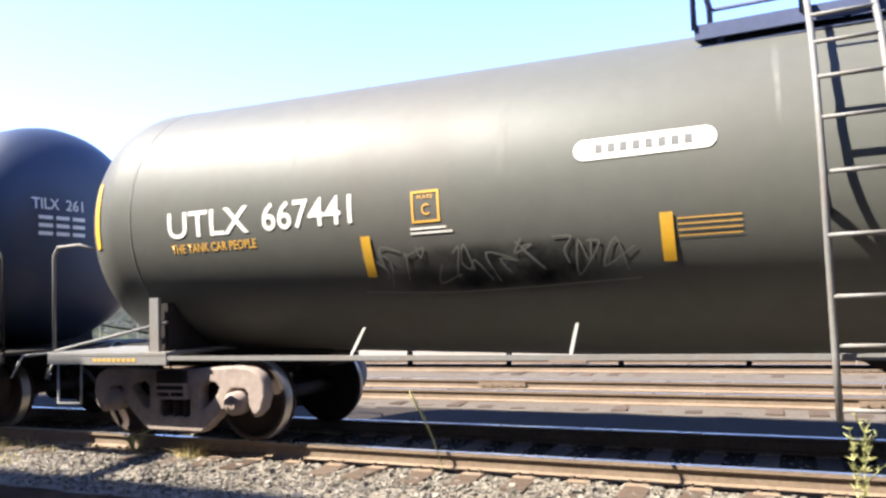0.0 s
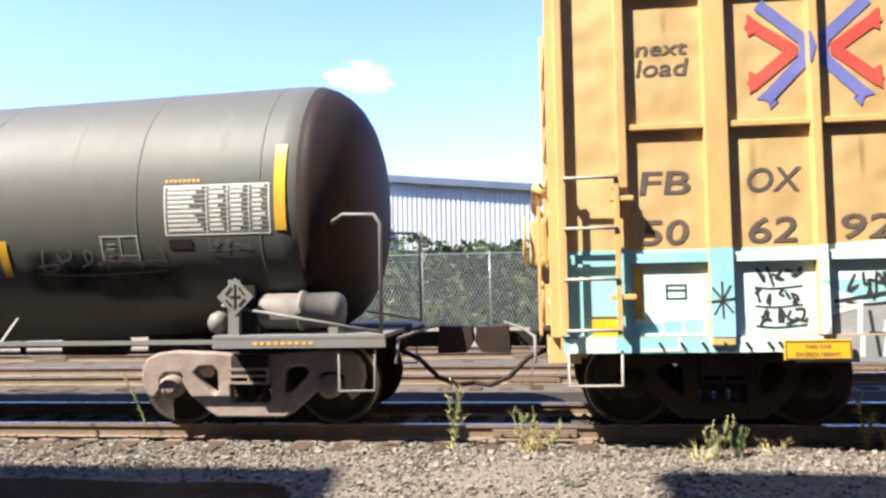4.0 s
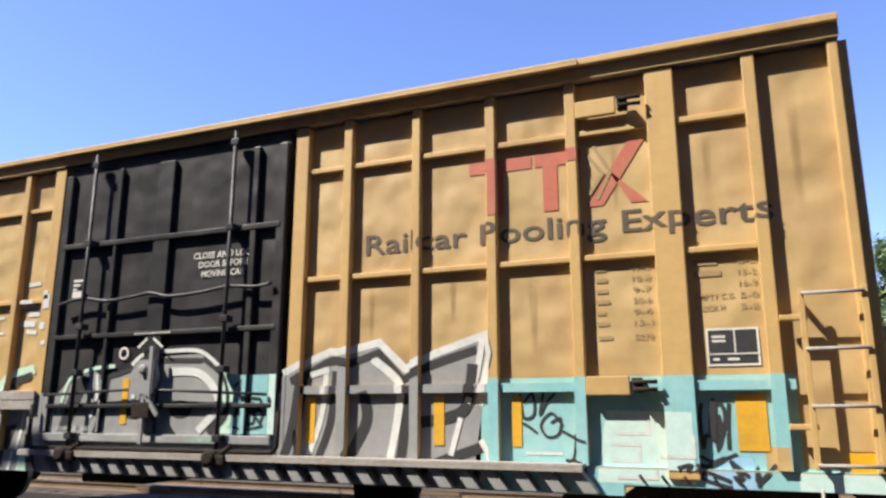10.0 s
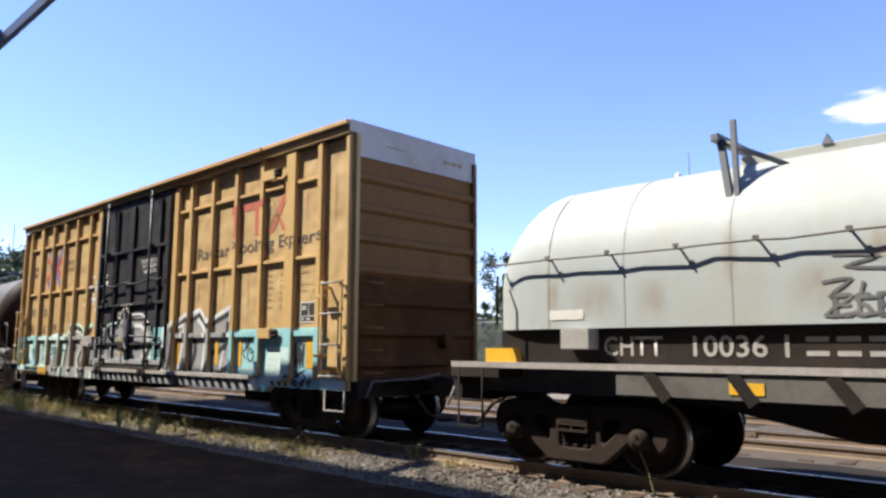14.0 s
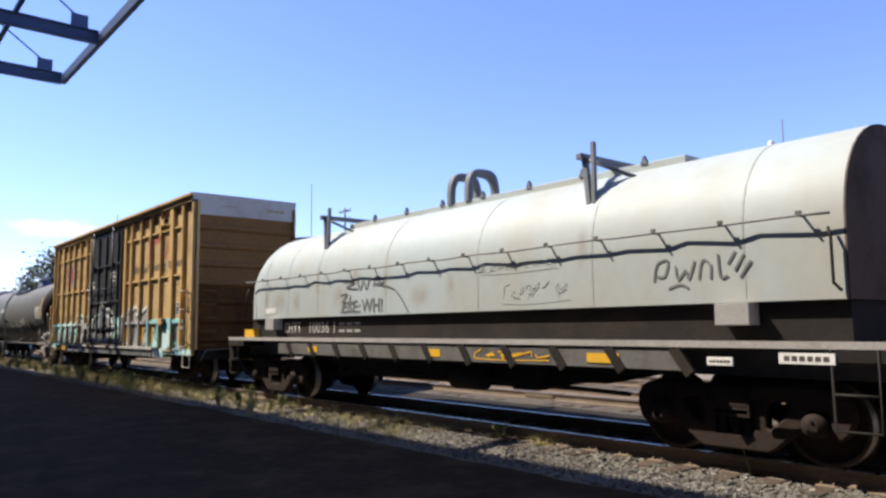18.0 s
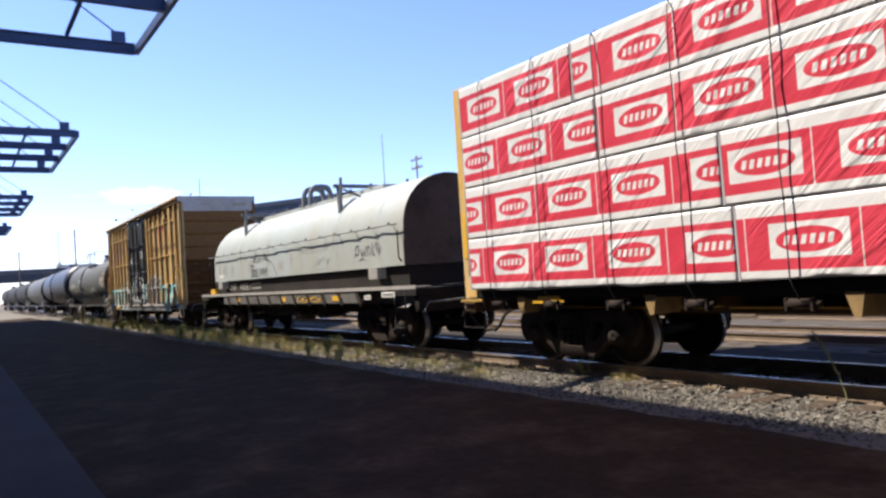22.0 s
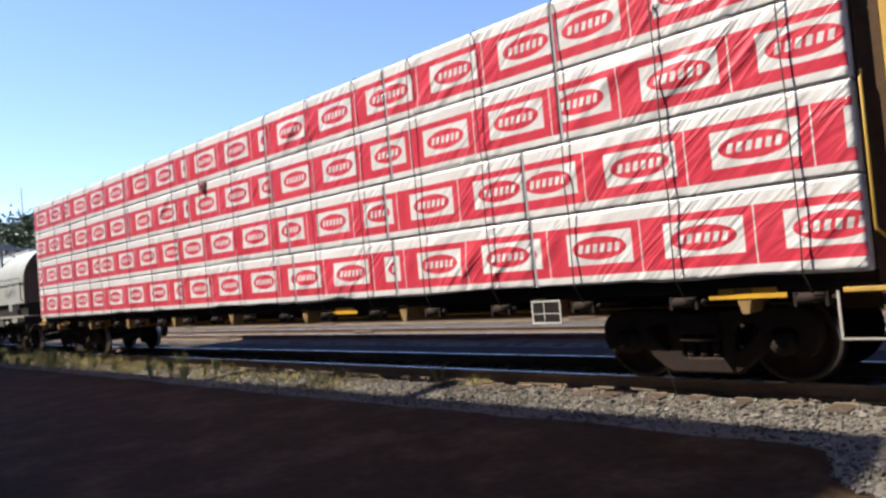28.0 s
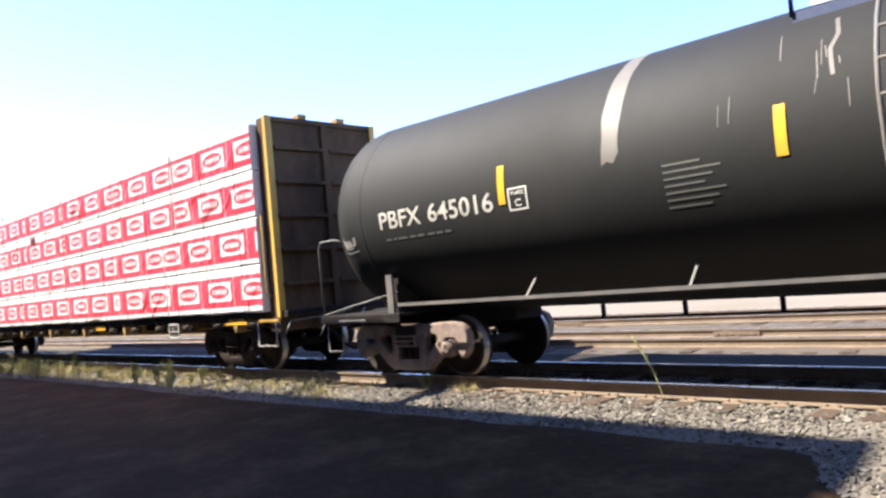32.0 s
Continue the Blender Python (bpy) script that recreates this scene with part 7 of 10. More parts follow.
# ribbed ends
for s, xe in ((-1, X0), (1, X1)):
    bm = bmesh.new()
    zs = [1.0 + k * 0.503 for k in range(7)]
    prof = [(0.0, SILL)]
    for z in zs:
        prof += [(0.0, z + 0.16), (0.07, z + 0.21), (0.07, z + 0.29), (0.0, z + 0.34)]
    prof += [(0.0, TOP)]
    bm.free()
    # three pressed sheets, one above the other; the lowest is grimy
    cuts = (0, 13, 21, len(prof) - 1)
    # the right end's shade is put into darker sheet colours
    for (i0, i1), mat in zip(zip(cuts, cuts[1:]), ("end_shade_grime", "ochre_end", "ochre_end") if s > 0 else ("ochre",) * 3):
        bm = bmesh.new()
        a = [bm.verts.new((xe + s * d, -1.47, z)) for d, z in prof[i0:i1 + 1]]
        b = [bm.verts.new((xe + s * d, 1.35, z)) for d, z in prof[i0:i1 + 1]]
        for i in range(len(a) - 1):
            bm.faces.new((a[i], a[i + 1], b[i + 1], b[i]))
        part("ribbed_end", bm, M[mat], boxcar, "grimy corrugated steel end sheet, coloured darker for shade" if mat == "end_shade_grime" else "ochre corrugated steel end sheet")
    bm = bmesh.new()
    box(bm, min(xe, xe + s * 0.035), max(xe, xe + s * 0.035), -1.48, 1.36, 4.60, TOP, 0.005)
    part("end_band", bm, M["pale_grey"], boxcar, "pale painted band under the roof")
    for y_, w_, z_ in ((0.55, 0.10, 4.82), (0.68, 0.05, 4.82), (0.76, 0.12, 4.82), (0.92, 0.12, 4.82), (-0.85, 0.5, 4.86)):
        bm = bmesh.new()
        box(bm, min(xe + s * 0.035, xe + s * 0.038), max(xe + s * 0.035, xe + s * 0.038), y_, y_ + w_, z_, z_ + (0.07 if w_ < 0.3 else 0.02))
        part("lettering", bm, M["print_faint"], boxcar, "worn print on the end band")
    # far post, rungs, platform and sill at the right take shade colours too
    for y in (-1.5, 1.34):
        bm = bmesh.new()
        box(bm, min(xe - s * 0.02, xe + s * 0.09), max(xe - s * 0.02, xe + s * 0.09), y - 0.02, y + 0.06, SILL, TOP - 0.02, 0.01)
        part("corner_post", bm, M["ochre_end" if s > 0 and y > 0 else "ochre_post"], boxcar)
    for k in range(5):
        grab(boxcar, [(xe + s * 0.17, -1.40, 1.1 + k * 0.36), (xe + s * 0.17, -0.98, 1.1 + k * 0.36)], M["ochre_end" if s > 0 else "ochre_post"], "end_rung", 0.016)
    bm = bmesh.new()
    box(bm, min(xe, xe + s * 0.3), max(xe, xe + s * 0.3), -0.9, 0.2, 0.98, 1.02)
    box(bm, min(xe, xe + s * 0.2), max(xe, xe + s * 0.2), 0.45, 0.68, 1.52, 1.74, 0.03)
    part("brake_platform", bm, M["end_shade_grime" if s > 0 else "dark_steel"], boxcar)
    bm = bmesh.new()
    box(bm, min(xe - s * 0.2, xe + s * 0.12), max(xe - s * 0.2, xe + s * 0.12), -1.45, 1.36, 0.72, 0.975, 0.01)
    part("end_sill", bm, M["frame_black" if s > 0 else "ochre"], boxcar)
    coupler(boxcar, xe + s * 0.15, s)
    if s < 0:
        bm = bmesh.new()
        pipe(bm, [(xe - 0.34, -0.35 + 0.28 * math.cos(a), 2.0 + 0.28 * math.sin(a)) for a in [2 * math.pi * k / 20 for k in range(21)]], 0.018, 6)
        for a in (0.3, 2.4, 4.5):
            rod(bm, (xe - 0.34, -0.35, 2.0), (xe - 0.34, -0.35 + 0.27 * math.cos(a), 2.0 + 0.27 * math.sin(a)), 0.014, 6)
        part("brake_wheel", bm, M["ochre_post"], boxcar, "ochre hand brake wheel")
        bm = bmesh.new()
        box(bm, xe - 0.28, xe - 0.08, -0.55, -0.15, 1.72, 2.25, 0.05)
        part("brake_housing", bm, M["ochre_post"], boxcar)
        bm = bmesh.new()
        rod(bm, (xe - 0.14, -0.35, 1.0), (xe - 0.14, -0.35, 1.75), 0.02, 8)
        part("brake_rod", bm, M["ochre_post"], boxcar)
        bm = bmesh.new()
        pipe(bm, [(xe - 0.12, -1.35, 2.42), (xe - 0.2, -1.3, 2.5), (xe - 0.2, 0.9, 2.5), (xe - 0.12, 1.0, 2.42)], 0.05, 10)
        part("end_grab_tube", bm, M["ochre_post"], boxcar)
        for y_ in (-1.38, -0.95):
            bm = bmesh.new()
            box(bm, xe - 0.2, xe - 0.17, y_ - 0.025, y_ + 0.025, 1.0, 2.3, 0.006)
            part("end_ladder_rail", bm, M["ochre_post"], boxcar)
    bm = bmesh.new()
    pipe(bm, [(xe + s * 0.16, -0.9, 0.98), (xe + s * 0.2, -0.85, 0.9), (xe + s * 0.18, -0.4, 0.92), (xe + s * 0.3, 0.2, 0.86)], 0.025, 6)
    part("brake_pipe", bm, M["dark_steel"], boxcar)
bogie(boxcar, B(12.05), "dark_steel")
bogie(boxcar, B(24.6), "dark_steel")
bm = bmesh.new()
box(bm, B(16), B(17.2), -0.5, 0.5, 0.5, 0.72, 0.03)
rod(bm, (B(18), 0.2, 0.6), (B(21), 0.2, 0.6), 0.03)
lathe(bm, [(B(20.0), 0.1), (B(20.05), 0.2), (B(20.9), 0.2), (B(20.95), 0.1)], 16, 0.6, 0.5)
part("brake_rigging", bm, M["frame_black"], boxcar)
coupled(boxcar, BX)

# ---- the covered coil car ----
CX = 36.3
C = lambda x: x - CX
coil = thing("coil_car", "coil car with a dirty white arched hood and tags", "coil car")
HOOD0, HOOD1 = C(29.0), C(42.48)
HOOD_W, HOOD_Z0, HOOD_Z1, HOOD_TOP = 1.22, 1.74, 2.45, 3.68


def hood_outline(scale=1.0):
    """The arch across the hood: straight foot, round back."""
    pts = [(-HOOD_W, HOOD_Z0), (-HOOD_W, HOOD_Z1)]
    for k in range(1, 20):
        a = math.pi * (1 - k / 20)
        pts.append((HOOD_W * math.cos(a), HOOD_Z1 + (HOOD_TOP - HOOD_Z1) * math.sin(a) ** 0.92))
    return pts + [(HOOD_W, HOOD_Z1), (HOOD_W, HOOD_Z0)]


def hood_y(z):
    if z <= HOOD_Z1:
        return -HOOD_W
    s = min(1.0, ((z - HOOD_Z1) / (HOOD_TOP - HOOD_Z1)) ** (1 / 0.92))
    return -HOOD_W * math.sqrt(1 - s * s)


bm = bmesh.new()
xs = [HOOD0 + d for d in (0, 0.02, 0.05, 0.1, 0.16, 0.24, 0.34, 0.46, 0.6)] + [HOOD0 + 0.2 + (HOOD1 - HOOD0 - 0.4) * k / 24 for k in range(2, 24)] + [HOOD1 - 0.2, HOOD1 - 0.02]
outline = hood_outline()
rows = []
for x in xs:
    e = min(1.0, (x - HOOD0) / 0.75)
    k = 0.62 + 0.38 * math.sqrt(1 - (1 - e) ** 2)
    rows.append([bm.verts.new((x, y * (0.75 + 0.25 * k), HOOD_Z0 + (z - HOOD_Z0) * k)) for y, z in outline])
for a, b in zip(rows, rows[1:]):
    for i in range(len(a) - 1):
        bm.faces.new((a[i], a[i + 1], b[i + 1], b[i])).smooth = True
part("hood", bm, M["coil_white"], coil, "dirty white steel arched hood")
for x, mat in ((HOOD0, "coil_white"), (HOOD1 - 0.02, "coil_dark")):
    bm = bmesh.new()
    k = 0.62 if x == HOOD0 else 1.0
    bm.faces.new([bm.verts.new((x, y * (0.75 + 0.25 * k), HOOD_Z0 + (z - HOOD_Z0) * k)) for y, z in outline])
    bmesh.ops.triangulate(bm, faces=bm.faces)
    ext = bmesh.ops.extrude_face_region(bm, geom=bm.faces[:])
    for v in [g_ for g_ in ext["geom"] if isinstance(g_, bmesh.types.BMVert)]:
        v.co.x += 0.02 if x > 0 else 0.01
    part("hood_end", bm, M[mat], coil, "dark hood end" if mat == "coil_dark" else "")
# seams, ridge and tie rod
for x in (29.83, 30.91, 32.18, 34.59, 37.06, 39.3, 41.4):
    bm = bmesh.new()
    ring = [[bm.verts.new((C(x) + d, y * 1.003, HOOD_Z0 + (z - HOOD_Z0) * 1.003)) for y, z in outline] for d in (-0.012, 0.012)]
    for i in range(len(outline) - 1):
        bm.faces.new((ring[0][i], ring[0][i + 1], ring[1][i + 1], ring[1][i]))
    part("hood_seam", bm, M["scrawl_faint"], coil)
bm = bmesh.new()
box(bm, C(32.0), C(40.2), -0.34, 0.34, HOOD_TOP - 0.06, HOOD_TOP + 0.06, 0.015)
part("ridge", bm, M["coil_white"], coil)
for k in range(7):
    bm = bmesh.new()
    slab(bm, [(C(32.9 + k * 1.1), HOOD_TOP + 0.04), (C(33.02 + k * 1.1), HOOD_TOP + 0.04), (C(32.96 + k * 1.1), HOOD_TOP + 0.16)], -0.36, -0.30)
    part("ridge_cleat", bm, M["steel_blue"], coil)
bm = bmesh.new()
pts = []
for k in range(16):
    x = 29.02 + k * 0.87
    pts += [(x, 2.60 + 0.008 * math.sin(k * 1.7), 0.115), (x + 0.3, 2.60 + 0.012 * math.sin(k * 2.9), 0.095 + 0.012 * math.sin(k * 1.3))]
pipe(bm, [(C(x), hood_y(z) - d, z) for x, z, d in pts if x < 42.4], 0.014, 8)
part("tie_rod", bm, M["grab_grey"], coil, "thin pale rod held off the hood")
for k in range(16):
    x = 29.02 + k * 0.87
    if x > 42.4:
        continue
    bm = bmesh.new()
    pipe(bm, [(C(x), hood_y(2.6) + 0.03, 2.60), (C(x), hood_y(2.6) - 0.06, 2.60), (C(x), hood_y(2.6) - 0.15, 2.605)], 0.014, 8)
    bar(bm, (C(x - 0.03), hood_y(2.6) - 0.115, 2.63), (C(x + 0.03), hood_y(2.6) - 0.115, 2.63), 0.022, 0.04)
    part("rod_bracket", bm, M["frame_grey"], coil, "small steel stand-off bracket")
# tan rust washed down the hood
for x, w, z0, z1 in ((30.5, 0.9, 1.72, 2.46), (31.25, 0.6, 1.72, 2.4), (33.05, 1.0, 1.74, 2.46), (33.6, 0.4, 2.2, 2.75), (29.9, 0.3, 1.8, 2.5), (32.18, 0.25, 2.1, 2.95), (35.6, 0.8, 1.8, 2.3), (36.4, 0.35, 1.8, 2.5), (39.14, 0.25, 2.1, 2.95), (34.6, 0.2, 2.0, 2.9)):
    bm = stain_grid(C(x - w / 2), C(x + w / 2), z0, z1, 4, 10)
    for v in bm.verts:
        v.co.y += hood_y(v.co.z) - 0.006
    part("rust_stain", bm, M["rust_wash"], coil, "soft tan rust stain on the hood")
grab(coil, [(C(42.33), -1.28, 2.46), (C(42.36), -1.30, 2.36), (C(42.36), -1.30, 1.9), (C(42.42), -1.26, 1.82)], M["frame_black"], "hand_hold", 0.016)
grab(coil, [(C(29.05), -1.27, 2.45), (C(29.1), -1.36, 2.3), (C(29.1), -1.36, 1.8)], M["frame_black"], "hand_hold", 0.016)
# lifting brackets and rings on the back
for x in (32.15, 39.14):
    for y, name in ((-0.95, "lifting_bracket"), (0.95, "lifting_bracket")):
        zb = HOOD_Z1 + (HOOD_TOP - HOOD_Z1) * math.sqrt(1 - (0.95 / HOOD_W) ** 2)
        bm = bmesh.new()
        bar(bm, (C(x), y * 1.05, zb - 0.28), (C(x - 0.12), y * 1.0, 3.84), 0.075, 0.07)
        bar(bm, (C(x + 0.06), y * 1.05, zb - 0.1), (C(x + 0.03), y * 1.0, 4.02), 0.06, 0.055)
        part(name, bm, M["steel_blue"], coil, "weathered steel lifting bracket")
    bm = bmesh.new()
    box(bm, C(x) - 0.19, C(x) - 0.10, -1.06, 1.06, 3.79, 3.88, 0.01)
    part("cross_bar", bm, M["steel_blue"], coil)
    for s in (-1, 1):
        bm = bmesh.new()
        rod(bm, Vector((C(x) - 0.14, s * 0.98, 3.82)), Vector((C(x) + 0.5, s * 0.62, HOOD_TOP - 0.2)), 0.03, 6)
        part("brace", bm, M["steel_blue"], coil)
for x in (35.4, 35.88):
    bm = bmesh.new()
    n = 18
    prev = None
    for k in range(n + 1):
        a = math.pi * (k / n)
        ro, ri = 0.46, 0.36
        ca_, sa_ = math.copysign(abs(math.cos(a)) ** 0.6, math.cos(a)), math.sin(a) ** 0.6
        quad = [bm.verts.new((C(x) + dx, r * ca_ * 0.8, HOOD_TOP + 0.04 + r * 1.3 * sa_)) for r in (ri, ro) for dx in (-0.075, 0.075)]
        if prev:
            for i, j in ((0, 1), (1, 3), (3, 2), (2, 0)):
                bm.faces.new((prev[i], prev[j], quad[j], quad[i])).smooth = True
        prev = quad
    part("lifting_ring", bm, M["steel_blue"], coil, "tall steel lifting ring")
# trough side, deck and frame
bm = bmesh.new()
box(bm, C(28.98), C(42.44), -1.12, 1.12, 1.30, 1.735)
part("trough", bm, M["frame_black"], coil, "black coil trough side")
bm = bmesh.new()
box(bm, C(28.36), C(43.2), -1.44, -1.08, 1.27, 1.298, 0.004)
box(bm, C(28.36), C(43.2), -1.46, -1.44, 1.25, 1.325)
box(bm, C(28.36), C(43.2), 1.08, 1.40, 1.27, 1.298, 0.004)
part("running_board", bm, M["wood_board"], coil, "pale steel running board")
bm = bmesh.new()
box(bm, C(28.5), C(43.1), -0.95, 0.95, 0.92, 1.265)
part("centre_sill", bm, M["frame_grey"], coil)
bm = bmesh.new()
slab(bm, [(C(31.4), 0.918), (C(33.2), 0.58), (C(38.0), 0.58), (C(39.8), 0.918)], -0.75, -0.65)
slab(bm, [(C(31.4), 0.918), (C(33.2), 0.58), (C(38.0), 0.58), (C(39.8), 0.918)], 0.65, 0.75)
part("fishbelly_sill", bm, M["frame_black"], coil, "deep black sill plates under the trough")
bm = bmesh.new()
lathe(bm, [(C(36.2), 0.05), (C(36.22), 0.2), (C(36.9), 0.2), (C(36.92), 0.05)], 18, -0.95, 0.72)
rod(bm, (C(34.4), -0.92, 0.66), (C(36.2), -0.95, 0.70), 0.03, 8)
rod(bm, (C(36.9), -0.95, 0.70), (C(39.6), -0.9, 0.62), 0.03, 8)
box(bm, C(37.6), C(38.1), -1.05, -0.8, 0.58, 0.9, 0.02)
part("brake_rigging", bm, M["frame_black"], coil, "black brake cylinder and rods")
bm = bmesh.new()
box(bm, C(30.9), C(40.7), -1.435, -1.41, 0.985, 1.249)
part("side_plate", bm, M["sill_grey"], coil, "pale grey side plate under the deck")
bm = bmesh.new()
scribble(bm, C(37.2), 1.05, 1.5, 0.12, 95, 0.02, 6)
for v in bm.verts:
    v.co.y -= 1.44
part("graffiti", bm, M["sign_yellow"], coil, "thin yellow sprayed scrawl")
bm = bmesh.new()
box(bm, C(31.5), C(40.6), -1.40, -1.32, 0.93, 0.98, 0.01)
box(bm, C(31.5), C(40.6), 1.22, 1.30, 0.93, 1.0, 0.01)
part("lower_rail", bm, M["frame_black"], coil)
for k in range(11):
    x = 31.3 + k * 0.93
    for y in (-1.26, 1.26):
        bm = bmesh.new()
        bar(bm, (C(x), y * 1.135, 1.25), (C(x + 0.22), y * 1.135, 0.95), 0.05, 0.13)
        part("deck_bracket", bm, M["frame_black"], coil)
for x0, x1 in ((28.36, 29.2), (42.4, 43.2)):
    bm = bmesh.new()
    box(bm, C(x0), C(x1), -1.46, 1.46, 1.12, 1.262, 0.01)
    part("end_deck", bm, M["frame_black"], coil)
for x0, x1 in ((32.2, 32.55), (36.0, 36.4), (39.35, 39.85)):
    bm = bmesh.new()
    box(bm, C(x0), C(x1), -1.445, -1.436, 1.04, 1.16)
    part("reflector", bm, M["reflector"], coil, "yellow reflective strip")
bm = bmesh.new()
slab(bm, [(C(28.8), 1.30), (C(29.3), 1.30), (C(29.33), 1.34), (C(29.27), 1.5), (C(28.8), 1.5)], -1.25, -1.08)
part("wheel_stop", bm, M["reflector"], coil, "small yellow gusset")
for x in (30.3, 41.3):
    bm = bmesh.new()
    box(bm, C(x) - 0.2, C(x) + 0.2, -1.36, -1.13, 1.49, 1.73, 0.01)
    part("latch_box", bm, M["seam"], coil, "grey latch box")
bm = words("CHTT", C(30.57), C(31.33), 1.42, 0.22)
for v in bm.verts:
    v.co.y = -1.128
part("lettering", bm, M["seam"], coil, "worn grey stencilled letters")
bm = words("10036 1", C(31.69), C(32.70), 1.42, 0.22)
for v in bm.verts:
    v.co.y = -1.128
part("lettering", bm, M["seam"], coil, "worn grey stencilled letters")
bm = bmesh.new()
for k in range(2):
    for j in range(3):
        rect_grid(bm, C(32.86 + j * 0.28), C(33.07 + j * 0.28), 1.43 + k * 0.14, 1.48 + k * 0.14)
for v in bm.verts:
    v.co.y = -1.128
part("fine_print", bm, M["seam"], coil)


def on_hood(bm, mat, label="", name="graffiti"):
    for v in bm.verts:
        v.co.y += hood_y(v.co.z) - 0.008
    part(name, bm, M[mat], coil, label)


on_hood(rect_grid(bmesh.new(), C(29.85), C(30.35), 1.85, 1.97), "letter_white", "white stencil patch", "stencil")
tag = lambda x, z: (C(x + 0.28 if x < 36 else x - 0.3), z - 0.02)
bm = bmesh.new()
for pts in ([(32.9, 2.42), (33.3, 2.38), (33.0, 2.3), (33.4, 2.26)], [(33.4, 2.42), (33.5, 2.25), (33.6, 2.42), (33.7, 2.25), (33.8, 2.42)], [(33.95, 2.3), (34.0, 2.45), (34.2, 2.42), (34.25, 2.34), (34.0, 2.32), (34.6, 2.2), (35.0, 1.8)],
            [(32.8, 2.16), (33.05, 2.18), (32.85, 2.02), (33.05, 2.02), (32.8, 1.84), (33.1, 1.86)], [(33.15, 2.14), (33.1, 1.86), (33.3, 1.86)], [(33.13, 2.0), (33.28, 2.0)]):
    stroke(bm, curve_points([tag(*p) for p in pts], 3), 0.03)
on_hood(bm, "seam_dark", "dark sprayed tag")
for text, x0, x1, z, h in (("ESE:", 33.15, 33.78, 1.80, 0.23), ("WH!", 33.82, 34.5, 1.80, 0.25)):
    on_hood(words(text, C(x0), C(x1), z, h), "seam_dark", "dark sprayed letters")
bm = bmesh.new()
for pts in ([(40.55, 2.05), (40.6, 2.25), (40.75, 2.28), (40.7, 2.1), (40.6, 2.1)], [(40.85, 2.2), (40.88, 2.05), (40.98, 2.15), (41.02, 2.05), (41.1, 2.25)], [(41.15, 2.05), (41.2, 2.25), (41.3, 2.2), (41.3, 2.05)],
            [(41.4, 2.3), (41.42, 2.05), (41.5, 2.06)], [(41.52, 2.2), (41.6, 2.32)], [(41.6, 2.12), (41.7, 2.28)], [(41.66, 2.04), (41.78, 2.2)], [(40.75, 1.95), (40.9, 1.99), (41.0, 1.95)]):
    stroke(bm, curve_points([tag(*p) for p in pts], 3), 0.028)
on_hood(bm, "seam_dark", "dark sprayed tag")
bm = bmesh.new()
scribble(bm, C(37.1), 2.32, 1.6, 0.14, 81, 0.012, 9)
on_hood(bm, "scrawl_faint", "faint grey scrawl")
bm = bmesh.new()
scribble(bm, C(37.6), 1.88, 1.3, 0.26, 82, 0.012, 7)
on_hood(bm, "scrawl_faint", "faint grey scrawl")
for x in (28.5, 42.36):
    stirrup(coil, C(x), C(x + 0.42), -1.46, 0.48, 1.25, M["frame_black"])
    grab(coil, [(C(x), -1.46, 0.82), (C(x + 0.42), -1.46, 0.82)], M["frame_black"], "step_rung", 0.016)
for x, s in ((C(28.36), -1), (C(43.2), 1)):
    coupler(coil, x + s * 0.02, s)
    bm = bmesh.new()
    box(bm, min(x, x - s * 0.15), max(x, x - s * 0.15), -1.40, 1.40, 0.80, 1.118, 0.01)
    part("end_sill", bm, M["frame_black"], coil)
for x0, x1, z0, z1, lab in ((41.85, 42.4, 1.1, 1.21, "pale stencil plate with worn print"), (41.05, 41.35, 1.06, 1.15, "pale stencil plate with worn print")):
    bm = bmesh.new()
    box(bm, C(x0), C(x1), -1.475, -1.455, z0, z1, 0.003)
    plate = part("stencil_plate", bm, M["letter_white"], coil, lab)
    bm = bmesh.new()
    for k in range(6):
        rect_grid(bm, C(x0 + (x1 - x0) * (0.1 + 0.14 * k)), C(x0 + (x1 - x0) * (0.2 + 0.14 * k)), z0 + 0.03, z1 - 0.03)
    for v in bm.verts:
        v.co.y = -1.478
    part("fine_print", bm, M["letter_dark"], plate)
bogie(coil, C(30.08), "dark_steel")
bogie(coil, C(41.1), "dark_steel")
coupled(coil, CX)

# ---- the centre-beam flat car and its lumber ----
FX = 56.85
F_ = lambda x: x - FX
flat = thing("centerbeam_flatcar", "yellow centre-beam flatcar with tall bulkheads, fully loaded", "flatcar")
DECK = 1.17
# deck and side sill coloured dark for the shade under the load
bm = bmesh.new()
box(bm, F_(44.7), F_(69.0), -1.34, 1.34, 1.06, DECK, 0.008)
part("deck", bm, M["frame_black"], flat, "black deck, the load's shade put into its colour")
bm = bmesh.new()
box(bm, F_(44.9), F_(68.8), -0.22, 0.22, 0.72, 1.058, 0.01)
slab(bm, [(F_(44.8), 1.055), (F_(68.9), 1.055), (F_(68.9), 0.92), (F_(65.0), 0.92), (F_(64.0), 0.82), (F_(49.7), 0.82), (F_(48.7), 0.92), (F_(44.8), 0.92)], -0.6, -0.5)
part("centre_sill", bm, M["cb_brown"], flat)
bm = bmesh.new()
box(bm, F_(44.9), F_(68.8), -1.39, -1.35, 1.03, 1.065)
box(bm, F_(44.9), F_(68.8), 1.35, 1.39, 1.03, 1.065)
part("side_sill", bm, M["frame_black"], flat)
